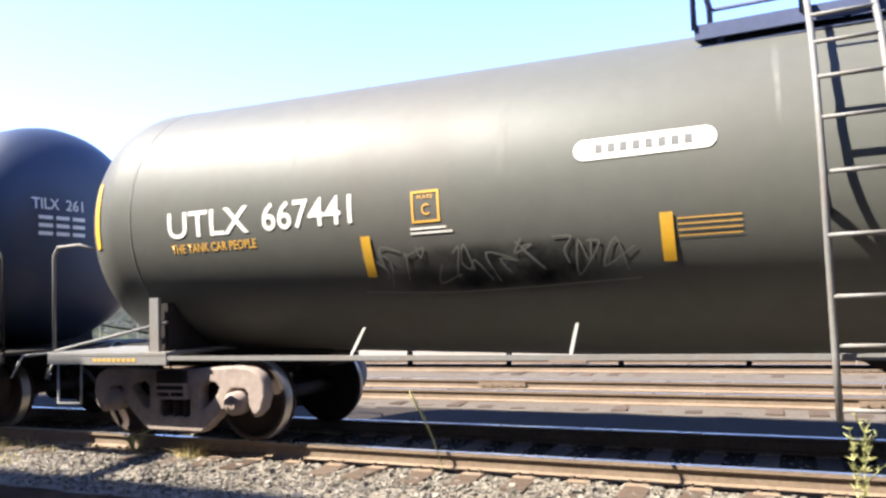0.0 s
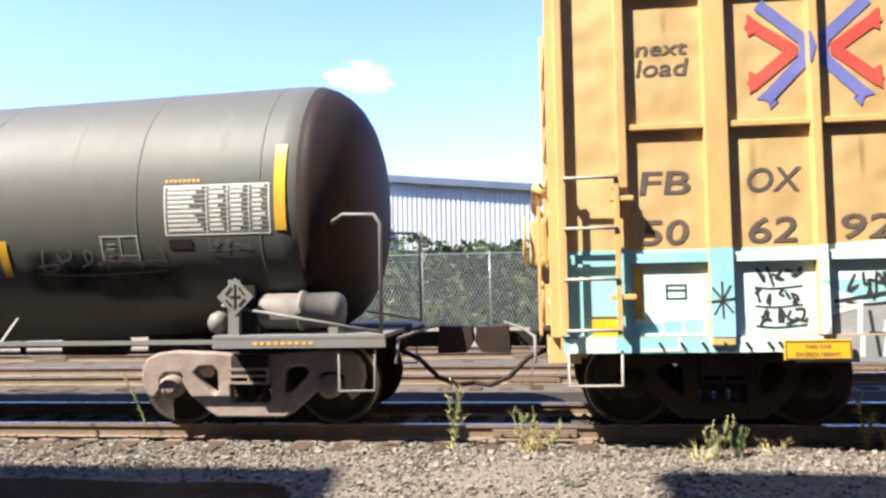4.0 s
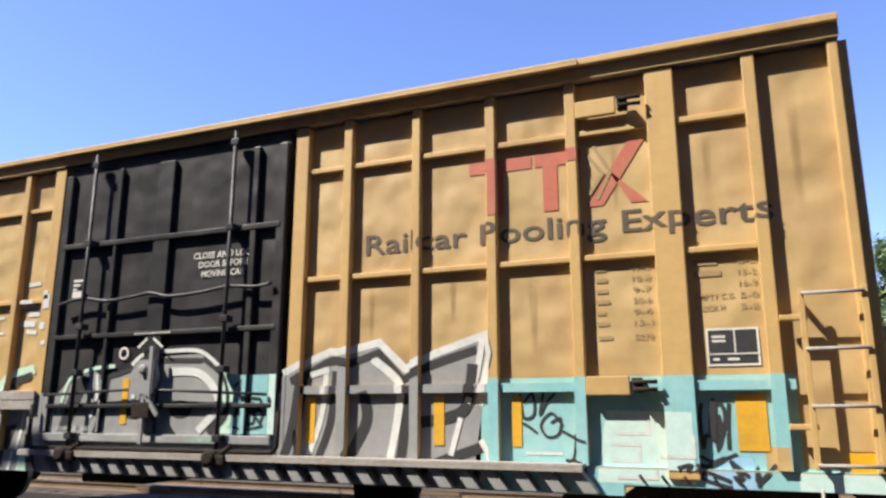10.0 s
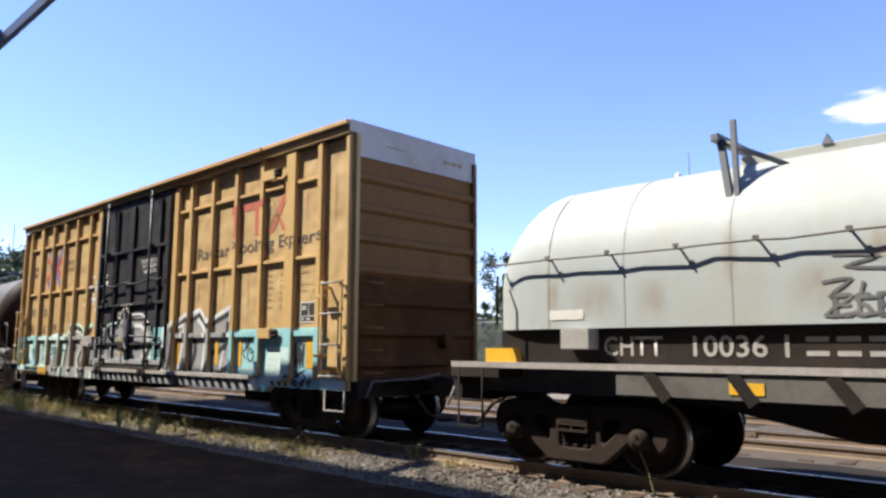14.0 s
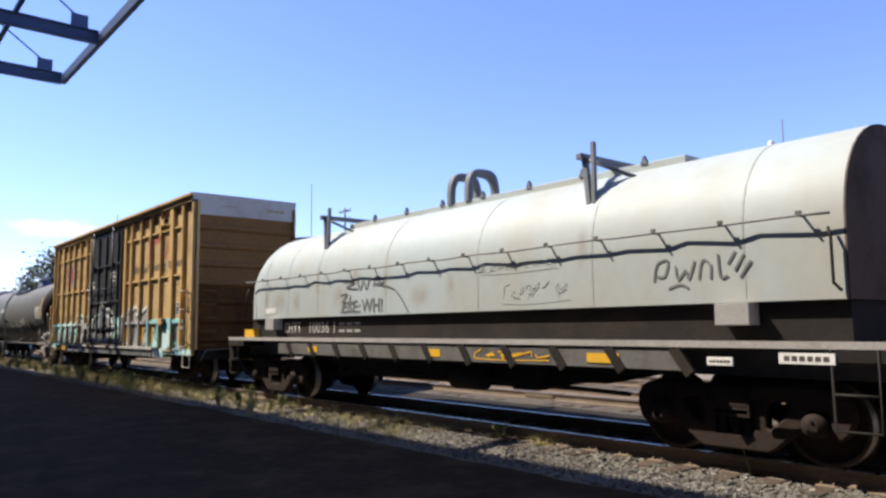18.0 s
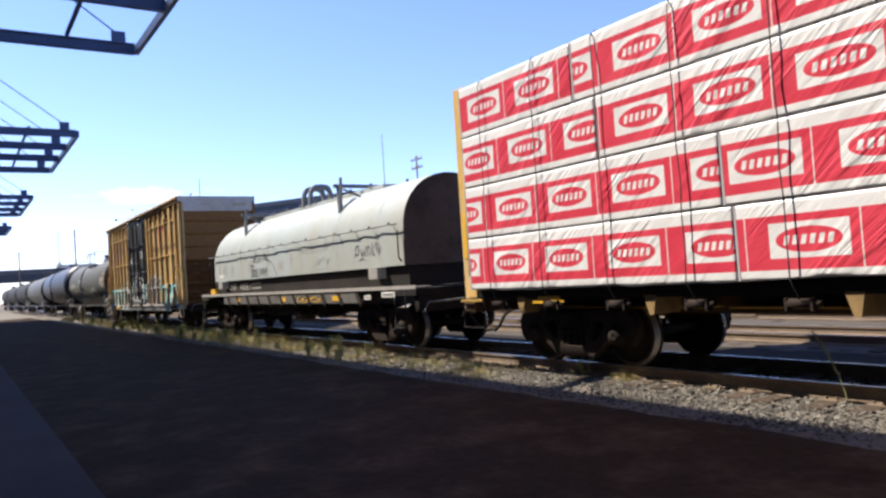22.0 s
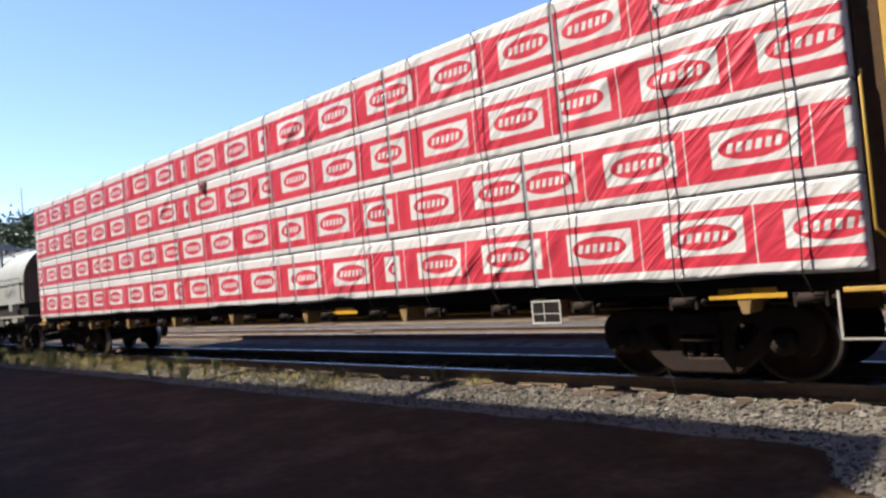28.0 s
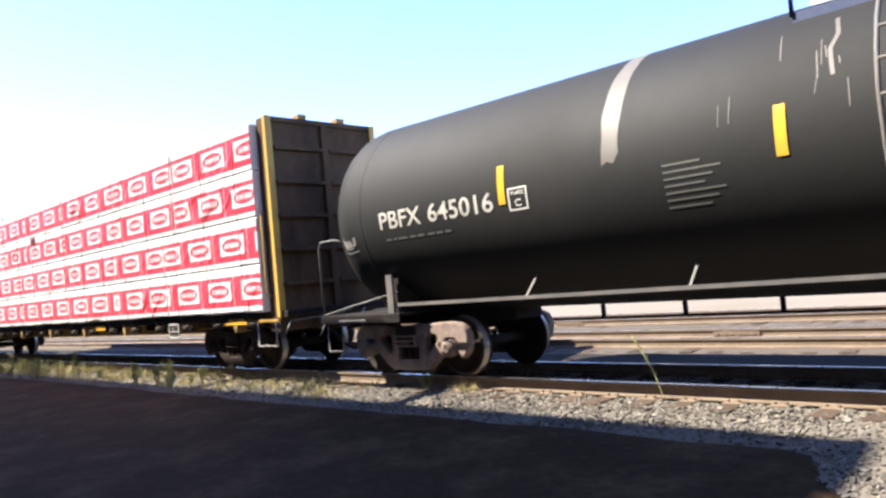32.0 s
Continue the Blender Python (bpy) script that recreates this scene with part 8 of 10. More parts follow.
for a, b in ((46.4, 49.4), (49.7, 55.0), (55.3, 60.5), (60.8, 64.1), (64.6, 67.6)):
    bm = bmesh.new()
    box(bm, F_(a), F_(b), -0.86, -0.48, 0.835, 0.862, 0.004)
    part("lower_flange", bm, M["cb_yellow"], flat, "yellow lower flange of the sill")
bm = bmesh.new()
slab(bm, [(-0.10, 1.055), (0.10, 1.055), (0.05, 0.80), (-0.02, 0.80)], -1.40, -0.87)
ck = part("crossbearer", bm, M["cb_tan"], flat, "weathered tan cross bearer", pose(F_(46.3), 0, 0))
for k in range(1, 9):
    again(ck, pose(F_(46.3 + k * 2.62), 0, 0), flat)
bm = bmesh.new()
rod(bm, (-0.13, -1.40, 0.94), (0.13, -1.40, 0.94), 0.055, 12)
box(bm, -0.16, -0.13, -1.45, -1.33, 0.86, 1.0)
box(bm, 0.13, 0.16, -1.45, -1.33, 0.86, 1.0)
rod(bm, (0.16, -1.40, 0.94), (0.24, -1.40, 0.94), 0.03, 8)
wn_ = part("strap_winch", bm, M["dark_steel"], flat, "small dark strap winch", pose(F_(45.745), 0, 0))
for k in range(1, 18):
    again(wn_, pose(F_(45.745 + k * 1.305), 0, 0), flat)
for x0, x1 in ((64.55, 65.0),):
    bm = frame_rect(bmesh.new(), F_(x0), F_(x1), 0.74, 1.03, 0.018)
    rect_grid(bm, F_(x0 + 0.19), F_(x0 + 0.2), 0.76, 1.01), rect_grid(bm, F_(x0 + 0.02), F_(x1 - 0.02), 0.86, 0.87)
    for v in bm.verts:
        v.co.y = -1.455
    part("record_panel", bm, M["letter_white"], flat, "white outlined service record panel")
    bm = bmesh.new()
    box(bm, F_(x0), F_(x1), -1.45, -1.44, 0.74, 1.03)
    part("record_plate", bm, M["frame_black"], flat)
for x0, x1 in ((66.9, 67.7), (60.2, 60.9), (46.6, 47.3)):
    bm = bmesh.new()
    box(bm, F_(x0), F_(x1), -1.41, -1.392, 0.955, 1.003)
    box(bm, F_(x0 + 0.1), F_(x1 - 0.1), -1.392, -1.36, 0.96, 1.06)
    part("reflector", bm, M["reflector"], flat, "yellow reflective strip")
# bulkheads
for s, xe in ((-1, 44.75), (1, 68.83)):
    inner = xe - s * (0.33 if s < 0 else 0.22)
    lo, hi = min(xe, inner), max(xe, inner)
    bm = bmesh.new()
    box(bm, F_(min(xe - s * 0.04, xe - s * 0.1)), F_(max(xe - s * 0.04, xe - s * 0.1)), -1.30, 1.15, DECK, 4.72)
    bulk = part("bulkhead_sheet", bm, M["cb_brown"], flat, "grimy brown steel bulkhead")
    for y in (-1.37, 1.13):
        bm = bmesh.new()
        box(bm, F_(lo if s < 0 else lo - 0.1), F_(hi if s < 0 else hi - 0.09), y, y + 0.12, 1.0, 4.75, 0.012)
        part("bulkhead_post", bm, M["cb_post" if s < 0 else "cb_brown"], flat, "tall faded yellow bulkhead post" if s < 0 else "tall grimy brown bulkhead post")
        if s > 0:
            bm = bmesh.new()
            box(bm, F_(hi - 0.088), F_(hi), y - 0.02, y + 0.12, 1.0, 4.77, 0.012)
            part("post_flange", bm, M["cb_yellow"], flat, "yellow outer flange of the post")
    bm = bmesh.new()
    box(bm, F_(lo), F_(hi), -1.245, 1.125, 4.66, 4.76, 0.01)
    part("bulkhead_cap", bm, M["cb_brown"], flat)
    bm = bmesh.new()
    box(bm, F_(xe - 0.035), F_(xe + 0.035), -0.15, 0.0, DECK, 4.655, 0.01)
    part("bulkhead_stud", bm, M["cb_brown"], flat)
    for y in (-0.62, 0.30):
        bm = bmesh.new()
        box(bm, F_(lo + 0.02), F_(hi - 0.02), y, y + 0.19, 4.762, 4.86, 0.012)
        part("top_stop", bm, M["cb_tan"], flat, "short stop on the bulkhead top")
    for k in range(5):
        z = 1.62 + k * 0.63
        bm = bmesh.new()
        box(bm, F_(xe - 0.03), F_(xe + 0.05), -1.24, -0.16, z, z + 0.07, 0.01)
        box(bm, F_(xe - 0.03), F_(xe + 0.05), 0.01, 1.12, z, z + 0.07, 0.01)
        part("bulkhead_rib", bm, M["cb_brown"], flat)
    grab(flat, [(F_(xe - s * 0.28), -1.40, 3.0), (F_(xe - s * 0.28), -1.45, 2.92), (F_(xe - s * 0.28), -1.45, 1.55), (F_(xe - s * 0.2), -1.40, 1.45)], M["cb_yellow"], "hand_hold", 0.016)
    stirrup(flat, F_(xe - s * 0.65), F_(xe - s * 0.05), -1.46, 0.55, 1.0, M["wood_board" if s > 0 else "frame_black"])
    bm = bmesh.new()
    box(bm, F_(min(xe - s * 0.6, xe + s * 0.02)), F_(max(xe - s * 0.6, xe + s * 0.02)), -1.47, -1.435, 0.985, 1.03, 0.008)
    part("corner_plate", bm, M["cb_yellow"], flat)
    bm = bmesh.new()
    box(bm, F_(min(xe, xe - s * 0.3)), F_(max(xe, xe - s * 0.3)), -1.40, 1.40, 0.80, 1.055, 0.01)
    part("end_sill", bm, M["cb_brown"], flat)
    coupler(flat, F_(xe) + s * 0.02, s)
    if s < 0:
        bm = bmesh.new()
        box(bm, F_(lo) + 0.06, F_(hi) - 0.06, -1.385, -1.37, 1.75, 2.55)
        part("reflector", bm, M["reflector"], flat, "yellow reflective strip")
bm = bmesh.new()
box(bm, F_(45.2), F_(68.5), -0.06, 0.06, DECK, 4.7)
part("centre_beam", bm, M["cb_yellow"], flat, "yellow centre beam between the stacks")
rr = random.Random(17)
for k in range(18):
    x = F_(45.745 + 1.305 * k)
    bm = bmesh.new()
    pts = [(x, -0.08, 4.72), (x, -1.46, 4.70), (x + rr.uniform(-0.02, 0.02), -1.545, 4.62)]
    for z in (4.2, 3.8, 3.3, 2.9, 2.4, 2.05, 1.6, 1.2):
        pts.append((x + rr.uniform(-0.015, 0.015), -1.56 - rr.uniform(0, 0.015), z))
    pts.append((x + 0.03, -1.46, 0.98))
    pipe(bm, pts, 0.008, 6)
    part("tie_cable", bm, M["strap"], flat, "thin dark tie-down cable over the load")
bogie(flat, F_(47.1), "dark_steel")
bogie(flat, F_(66.6), "dark_steel")
coupled(flat, FX)

# wrapped bundles
TIERS = [(1.20, 2.052), (2.07, 2.922), (2.94, 3.792), (3.81, 4.66)]
BREAKS = [[45.12, 50.32, 54.90, 59.32, 62.05, 64.70, 68.5], [45.12, 50.20, 54.88, 59.25, 61.95, 64.66, 68.5],
          [45.12, 48.3, 52.30, 55.5, 58.80, 62.15, 65.3, 68.5], [45.12, 47.9, 52.32, 55.5, 58.72, 62.15, 65.3, 68.5]]
# the middle of the first printed panel on each bundle
FIRST = [[46.25, 51.17, 55.75, 59.70, 63.0, 65.67], [46.40, 50.74, 55.58, 60.58, 62.95, 65.02],
         [45.55, 49.08, 53.2, 56.3, 59.6, 63.34, 65.58], [45.80, 49.14, 53.22, 56.4, 59.6, 63.6, 65.8]]
OUT = 1.50


def bundle_mesh(length, height, seed, near, first, hang=0.4):
    """A wrapped pack: a wrinkled front sheet and top flap, folded ends."""
    bm = bmesh.new()
    uvl = bm.loops.layers.uv.new("UVMap")
    nx, nz = (max(8, int(length / 0.045)), 26) if near else (2, 2)
    depth_ = 1.38
    slack = random.Random(seed).uniform(0.6, 1.9)
    sag = random.Random(seed + 1).uniform(-0.02, 0.02)
    grid = []
    for j in range(nz + 1):
        row = []
        for i in range(nx + 1):
            u, v = length * i / nx, height * j / nz
            e = math.sin(math.pi * min(1, max(0, i / nx))) ** 0.3 * math.sin(math.pi * min(1, max(0, j / nz))) ** 0.4
            a = u * 0.74 + v * 0.67
            c = -u * 0.67 + v * 0.74
            w = noise.noise((u * 0.9, v * 0.8, seed * 0.7)) * 0.016
            loose = min(1.0, max(0.20, 0.36 + 2.3 * noise.noise((u * 0.45, v * 0.8, seed * 3.3))))
            for along, across, tall, z_ in ((0.5, 2.6, 0.019, 1.37), (0.8, 5.5, 0.007, 2.1)):
                q = abs(noise.noise((a * along, (c + 0.1 * noise.noise((u * 1.3, v * 1.3, seed))) * across, seed * z_)))
                w += tall * loose * max(0.0, 1 - 3.2 * q) ** 1.6       # long sharp folds
            k_ = (u - 0.46) % 1.29
            e *= min(1.0, 0.12 + min(k_, 1.29 - k_) / 0.16)        # pulled flat under the cables
            row.append(bm.verts.new((u, -(0.006 + abs(w) * e * slack) if near else 0, v + (sag * math.sin(math.pi * u / length) + 0.03 * hang * noise.noise((u * 1.7, 0.3, seed * 1.9)) if j == 0 else 0))))
        grid.append(row)
    back = [[bm.verts.new((length * i / nx, depth_, height * j / nz)) for i in (0, nx)] for j in (0, nz)]
    for j in range(nz):
        for i in range(nx):
            f = bm.faces.new((grid[j][i], grid[j][i + 1], grid[j + 1][i + 1], grid[j + 1][i]))
            f.smooth = True
            for lo_, (p, q) in zip(f.loops, ((i, j), (i + 1, j), (i + 1, j + 1), (i, j + 1))):
                lo_[uvl].uv = (length * p / nx - first + 0.6375, height * q / nz)
    bl, br_, tl, tr_ = back[0][0], back[0][1], back[1][0], back[1][1]
    f = bm.faces.new([grid[nz][i] for i in range(nx + 1)] + [tr_, tl])
    for lo_ in f.loops:
        lo_[uvl].uv = (lo_.vert.co.x, 0.82)
    f = bm.faces.new([grid[0][i] for i in range(nx, -1, -1)] + [bl, br_])
    for lo_ in f.loops:
        lo_[uvl].uv = (lo_.vert.co.x, 0.02)
    f = bm.faces.new([grid[j][0] for j in range(nz, -1, -1)] + [bl, tl])
    for lo_ in f.loops:
        lo_[uvl].uv = (0.0, 0.02)
    f = bm.faces.new([grid[j][nx] for j in range(nz + 1)] + [tr_, br_])
    for lo_ in f.loops:
        lo_[uvl].uv = (0.0, 0.02)
    f = bm.faces.new((bl, br_, tr_, tl))
    for lo_ in f.loops:
        lo_[uvl].uv = (0.0, 0.02)
    return bm


seed = 100
for t_, ((z0, z1), xs) in enumerate(zip(TIERS, BREAKS)):
    for a, b, first in zip(xs, xs[1:], FIRST[t_]):
        seed += 1
        for near in (True, False):
            bd = thing("lumber_bundle", "lumber bundle wrapped in red and white printed plastic", "lumber bundle", "wrapped lumber bundles")
            bm = bundle_mesh(b - a - 0.014, z1 - z0, seed, near, first - a, 1.6 if t_ == 0 else 0.4)
            wrap = part("wrap", bm, M["wrap"], bd, "creased red and white wrapping")
            if not near:
                wrap.matrix_basis = pose(b - a - 0.02, 0, 0, 0, 0, 180)
            bm = bmesh.new()
            yb = 0.04 if near else -0.04
            box(bm, 0.05, b - a - 0.07, min(yb, 1.36 if near else -1.36), max(yb, 1.36 if near else -1.36), 0.012, z1 - z0 - 0.012)
            part("lumber_core", bm, M["wood_board"], bd, "stacked sawn boards inside")
            if near:
                # white wrap fold given a grey colour for the shade in it
                bm = bmesh.new()
                slab(bm, [(0.0, 0.01), (0.03, 0.0), (0.02, z1 - z0), (0.0, z1 - z0)], -0.012, 0.02)
                part("end_fold", bm, M["wrap_fold"], bd, "folded wrapping at the bundle end, grey for shade")
            if near and t_ == 2 and a < 56.0 < b:
                # dark red stands in for the shade inside the torn opening
                bm = bmesh.new()
                q = [bm.verts.new(v) for v in ((56.02 - a, -0.02, 0.87), (56.42 - a, -0.02, 0.89), (56.29 - a, -0.06, 0.62), (56.2 - a, -0.08, 0.76))]
                bm.faces.new((q[0], q[3], q[1])), bm.faces.new((q[0], q[2], q[3])), bm.faces.new((q[3], q[2], q[1]))
                part("torn_flap", bm, M["wrap_tear"], bd, "torn flap of wrapping, dark red for the shaded opening")
            bd.location = (a, TRACK_Y - OUT if near else TRACK_Y + OUT, z0)
            train.append((bd, a))

# ---- the warehouse behind the camera, whose shade lies on the dirt ----
def block(name, x0, x1, y0, y1, h, label, eave=0.02):
    b_ = thing(name, label, "building")
    bm = bmesh.new()
    box(bm, x0, x1, y0, y1, GROUND - 0.1, h)
    part("wall", bm, M["wall"], b_, "stained stucco wall")
    bm = bmesh.new()
    box(bm, x0 - 0.02, x1 + 0.02, y0 - 0.02, y1 + eave, h, h + 0.25, 0.03)
    part("roof", bm, M["concrete"], b_, "flat roof with a deep eave" if eave > 1 else "flat parapet roof")
    bm = bmesh.new()
    box(bm, 0, 2.6, 0, 0.08, -0.25, 2.9, 0.02)
    k = 0
    x = x0 + 3
    first = None
    while x < x1 - 3.5 and k < 12:
        m = pose(x, y1 - 0.02, 0)
        if first is None:
            first = part("dock_door", bm, M["corrugated"], b_, "steel dock door, shut", m)
        else:
            again(first, m, b_)
        x += 6.2
        k += 1
    return b_


block("warehouse", -86, -24.05, -26, -1.75, 16.4, "tall stucco warehouse along the path")
# bay and annex stand unseen, shaped to leave the lit gap in the shade
block("warehouse_bay", -24.0, -12.8, -26, -4.2, 16.4, "unseen recessed bay of the stucco warehouse, deep eave added to shape the shade", 2.47)
block("warehouse_annex", -9.75, 42, -26, -4.2, 16.4, "unseen tall stucco annex across the alley, added to shape the shade", 2.47)


def canopy(xs, label, y_in=-1.72):
    """A bare steel canopy frame that hangs from the warehouse wall by rods."""
    c = thing("steel_canopy", label, "canopy", "loading canopies")
    z, y_out = 7.5, 3.95
    rise = 0.32 + (y_out - 0.42 - y_in) * 0.739
    bm = bmesh.new()
    box(bm, xs[-1] - 0.06, xs[0] + 0.06, y_out - 0.05, y_out + 0.05, z - 0.12, z + 0.10, 0.01)
    part("edge_beam", bm, M["canopy"], c)
    for x in xs:
        bm = bmesh.new()
        box(bm, x - 0.07, x + 0.07, y_in, y_out - 0.06, z - 0.14, z - 0.115)
        box(bm, x - 0.07, x + 0.07, y_in, y_out - 0.06, z + 0.10, z + 0.125)
        box(bm, x - 0.015, x + 0.015, y_in, y_out - 0.06, z - 0.115, z + 0.10)
        part("cantilever_beam", bm, M["canopy"], c, "dark blue steel beam")
        bm = bmesh.new()
        slab(bm, [(-0.02, 0), (0.02, 0), (0.02, 0.3), (-0.02, 0.3)], -0.16, 0.16)
        part("rod_lug", bm, M["canopy"], c, "", pose(x, y_out - 0.42, z + 0.1))
        bm = bmesh.new()
        rod(bm, (x, y_out - 0.42, z + 0.32), (x, y_in, z + rise), 0.018, 6)
        part("tie_rod", bm, M["canopy"], c, "thin steel hanger rod")
    for y in (2.4, 0.6):
        bm = bmesh.new()
        box(bm, xs[-1] + 0.02, xs[0] - 0.02, y - 0.04, y + 0.04, z + 0.127, z + 0.20, 0.005)
        part("purlin", bm, M["canopy"], c)
    return c


canopy([-12.95, -15.75, -18.9], "open dark blue steel canopy frame over the path", -4.22)
canopy([-29.5, -32.2, -34.9, -38.2], "open dark blue steel canopy frame over the path")
canopy([-48.3, -51.5, -54.8, -58.0], "open dark blue steel canopy frame over the path")
canopy([-68.0, -71.2, -74.5], "open dark blue steel canopy frame over the path")


# ---- beyond the tracks: fence, hedge, works buildings ----
def leaf_cloud(points, size, seed, up=0.3):
    """Many small leaves at the points, as one mesh."""
    r = np.random.RandomState(seed)
    n = len(points)
    p = np.asarray(points)
    a = r.normal(size=(n, 3))
    a[:, 2] *= 0.6
    a /= np.linalg.norm(a, axis=1)[:, None]
    b = np.cross(a, r.normal(size=(n, 3)))
    b /= np.linalg.norm(b, axis=1)[:, None]
    s = (size * r.uniform(0.6, 1.3, n))[:, None]
    v = np.stack([p - a * s, p - b * s * 0.45, p + a * s, p + b * s * 0.45], 1).reshape(-1, 3)
    f = np.arange(4 * n).reshape(-1, 4)
    me = bpy.data.meshes.new("leaves")
    me.from_pydata(v.tolist(), [], f.tolist())
    return me


FENCE_Y = 33.0
fence = thing("chain_link_fence", "grey chain-link fence before a dark hedge", "fence")
bm = bmesh.new()
rod(bm, (0, 0, -0.4), (0, 0, 3.1), 0.04, 8)
post0 = part("fence_post", bm, M["fence"], fence, "", pose(-75, FENCE_Y, 0))
for k in range(1, 36):
    again(post0, pose(-75 + 3.05 * k, FENCE_Y, 0), fence)
bm = bmesh.new()
rod(bm, (-75, FENCE_Y, 3.0), (32, FENCE_Y, 3.0), 0.028, 6)
part("top_rail", bm, M["fence"], fence)
vs, fs = [], []
for s in (-1, 1):
    x = -76.5
    while x < 34:
        i = len(vs)
        y = FENCE_Y - 0.045
        vs += [(x, y, -0.3), (x + 0.02, y, -0.3), (x + 0.02 + s * 1.65, y, 3.0), (x + s * 1.65, y, 3.0)]
        fs.append((i, i + 1, i + 2, i + 3))
        x += 0.16
me = bpy.data.meshes.new("wire_mesh")
me.from_pydata(vs, [], fs)
me.materials.append(M["fence"])
wire = new("wire_mesh", me)
wire.parent = fence
tagged(wire, "diagonal wire mesh", kind="stuff")
for x, z in ((-17.3, 2.5), (-13.0, 2.4)):
    bm = bmesh.new()
    box(bm, x, x + 0.55, FENCE_Y - 0.12, FENCE_Y - 0.10, z - 0.35, z + 0.35)
    part("sign_board", bm, M["corr_white"], fence, "blank white sign board")

rs = np.random.RandomState(3)
n = 17000
hx = rs.uniform(-76, 34, n)
face = rs.rand(n)
hy = np.where(face < 0.72, FENCE_Y + 0.25 + rs.uniform(0, 0.35, n), FENCE_Y + rs.uniform(0.3, 1.9, n))
top = 3.55 + 0.22 * np.sin(hx * 0.7) + 0.14 * np.sin(hx * 2.3 + 1)
hz = np.where(face < 0.72, rs.uniform(-0.3, 1, n) * top, top + rs.normal(0, 0.1, n))
hedge = thing("hedge", "dense dark green hedge behind the fence", "hedge")
me = leaf_cloud(np.stack([hx, hy, np.maximum(hz, -0.25)], 1), 0.2, 5)
me.materials.append(M["leaf_dark"])
hl = new("hedge_leaves", me)
hl.parent = hedge
tagged(hl, "small dark leaves", kind="stuff")
bm = bmesh.new()
box(bm, -76, 34, FENCE_Y + 0.75, FENCE_Y + 1.8, GROUND, 3.25)
part("hedge_core", bm, M["leaf_dark"], hedge)


def corrugated(x0, x1, y, z0, tops, pitch=0.3, depth_=0.05):
    """A ribbed sheet wall facing the tracks; its top runs straight between the two heights."""
    bm = bmesh.new()
    n_ = int((x1 - x0) / pitch * 4)
    last = None
    for i in range(n_ + 1):
        x = x0 + (x1 - x0) * i / n_
        d = (0, depth_, depth_, 0)[i % 4]
        zt = tops[0] + (tops[1] - tops[0]) * i / n_
        pair = (bm.verts.new((x, y - d, z0)), bm.verts.new((x, y - d, zt)))
        if last:
            bm.faces.new((last[0], pair[0], pair[1], last[1]))
        last = pair
    return bm


def works(name, x0, x1, y0, y1, tops, wall_mat, label, white_to=None, windows=()):
    w = thing(name, label, "building", "works buildings")
    bm = bmesh.new()
    slab(bm, [(x0 + 0.1, GROUND - 0.1), (x1 - 0.1, GROUND - 0.1), (x1 - 0.1, tops[1] - 0.05), (x0 + 0.1, tops[0] - 0.05)], y0 + 0.08, y1)
    part("core", bm, M["corr_white"], w)
    a = x0
    if white_to:
        k = (white_to - x0) / (x1 - x0)
        mid = tops[0] + (tops[1] - tops[0]) * k
        part("wall", corrugated(x0, white_to, y0, GROUND - 0.1, (tops[0], mid), 0.6, 0.02), M["corr_white"], w, "smooth white wall panels")
        part("wall", corrugated(white_to, x1, y0, GROUND - 0.1, (mid, tops[1])), M[wall_mat], w, "pale ribbed steel wall")
    else:
        part("wall", corrugated(x0, x1, y0, GROUND - 0.1, tops), M[wall_mat], w, "pale ribbed steel wall")
    bm = bmesh.new()
    slab(bm, [(x0 - 0.4, tops[0] - 0.02), (x1 + 0.4, tops[1] - 0.02), (x1 + 0.4, tops[1] + 0.42), (x0 - 0.4, tops[0] + 0.42)], y0 - 0.5, y1 + 0.4)
    part("roof", bm, M["roof_blue"], w, "dark blue metal roof edge")
    for x, z, ww, hh in windows:
        bm = bmesh.new()
        box(bm, x, x + ww, y0 - 0.12, y0 - 0.07, z, z + hh)
        win = part("window", bm, M["glass"], w, "dark window")
        bm = bmesh.new()
        for q in (x - 0.05, x + ww):
            box(bm, q, q + 0.05, y0 - 0.15, y0 - 0.06, z - 0.05, z + hh + 0.05)
        for q in (z - 0.05, z + hh):
            box(bm, x, x + ww, y0 - 0.15, y0 - 0.06, q, q + 0.05)
        part("frame", bm, M["roof_blue"], win)
    return w


shed = works("works_shed", -18.6, 3.4, 45, 62, (9.1, 6.9), "corrugated", "long pale ribbed steel works shed with blue roof edge", -15.2)
bm = bmesh.new()
lathe(bm, [(9.0, 0.28), (10.0, 0.28), (10.02, 0.5), (10.35, 0.55), (10.5, 0.1)], 14, -16.3, 47.5, "z")
part("roof_vent", bm, M["fence"], shed, "round metal roof vent")
bm = bmesh.new()
slab(bm, [(-16.6, 3.72), (-9.0, 6.0), (-9.0, 5.8), (-16.6, 3.52)], 40, 45)
part("lean_to_roof", bm, M["roof_blue"], shed, "sloping dark lean-to roof")
works("works_hall", -35.6, -26.5, 50, 66, (9.0, 9.6), "hall_grey", "grey ribbed steel hall with one window", None, ((-30.2, 6.3, 2.3, 1.1),))
works("white_shed", -19.0, -12.5, 52, 60, (9.0, 9.0), "corr_white", "white steel shed behind the silo")
works("low_house", 10.5, 22, 40, 50, (4.6, 4.8), "corr_white", "low white building with a flat roof")

silo = thing("silo", "white ribbed steel silo with a cone top", "silo")
sx, sy = -19.5, 40.8
bm = bmesh.new()
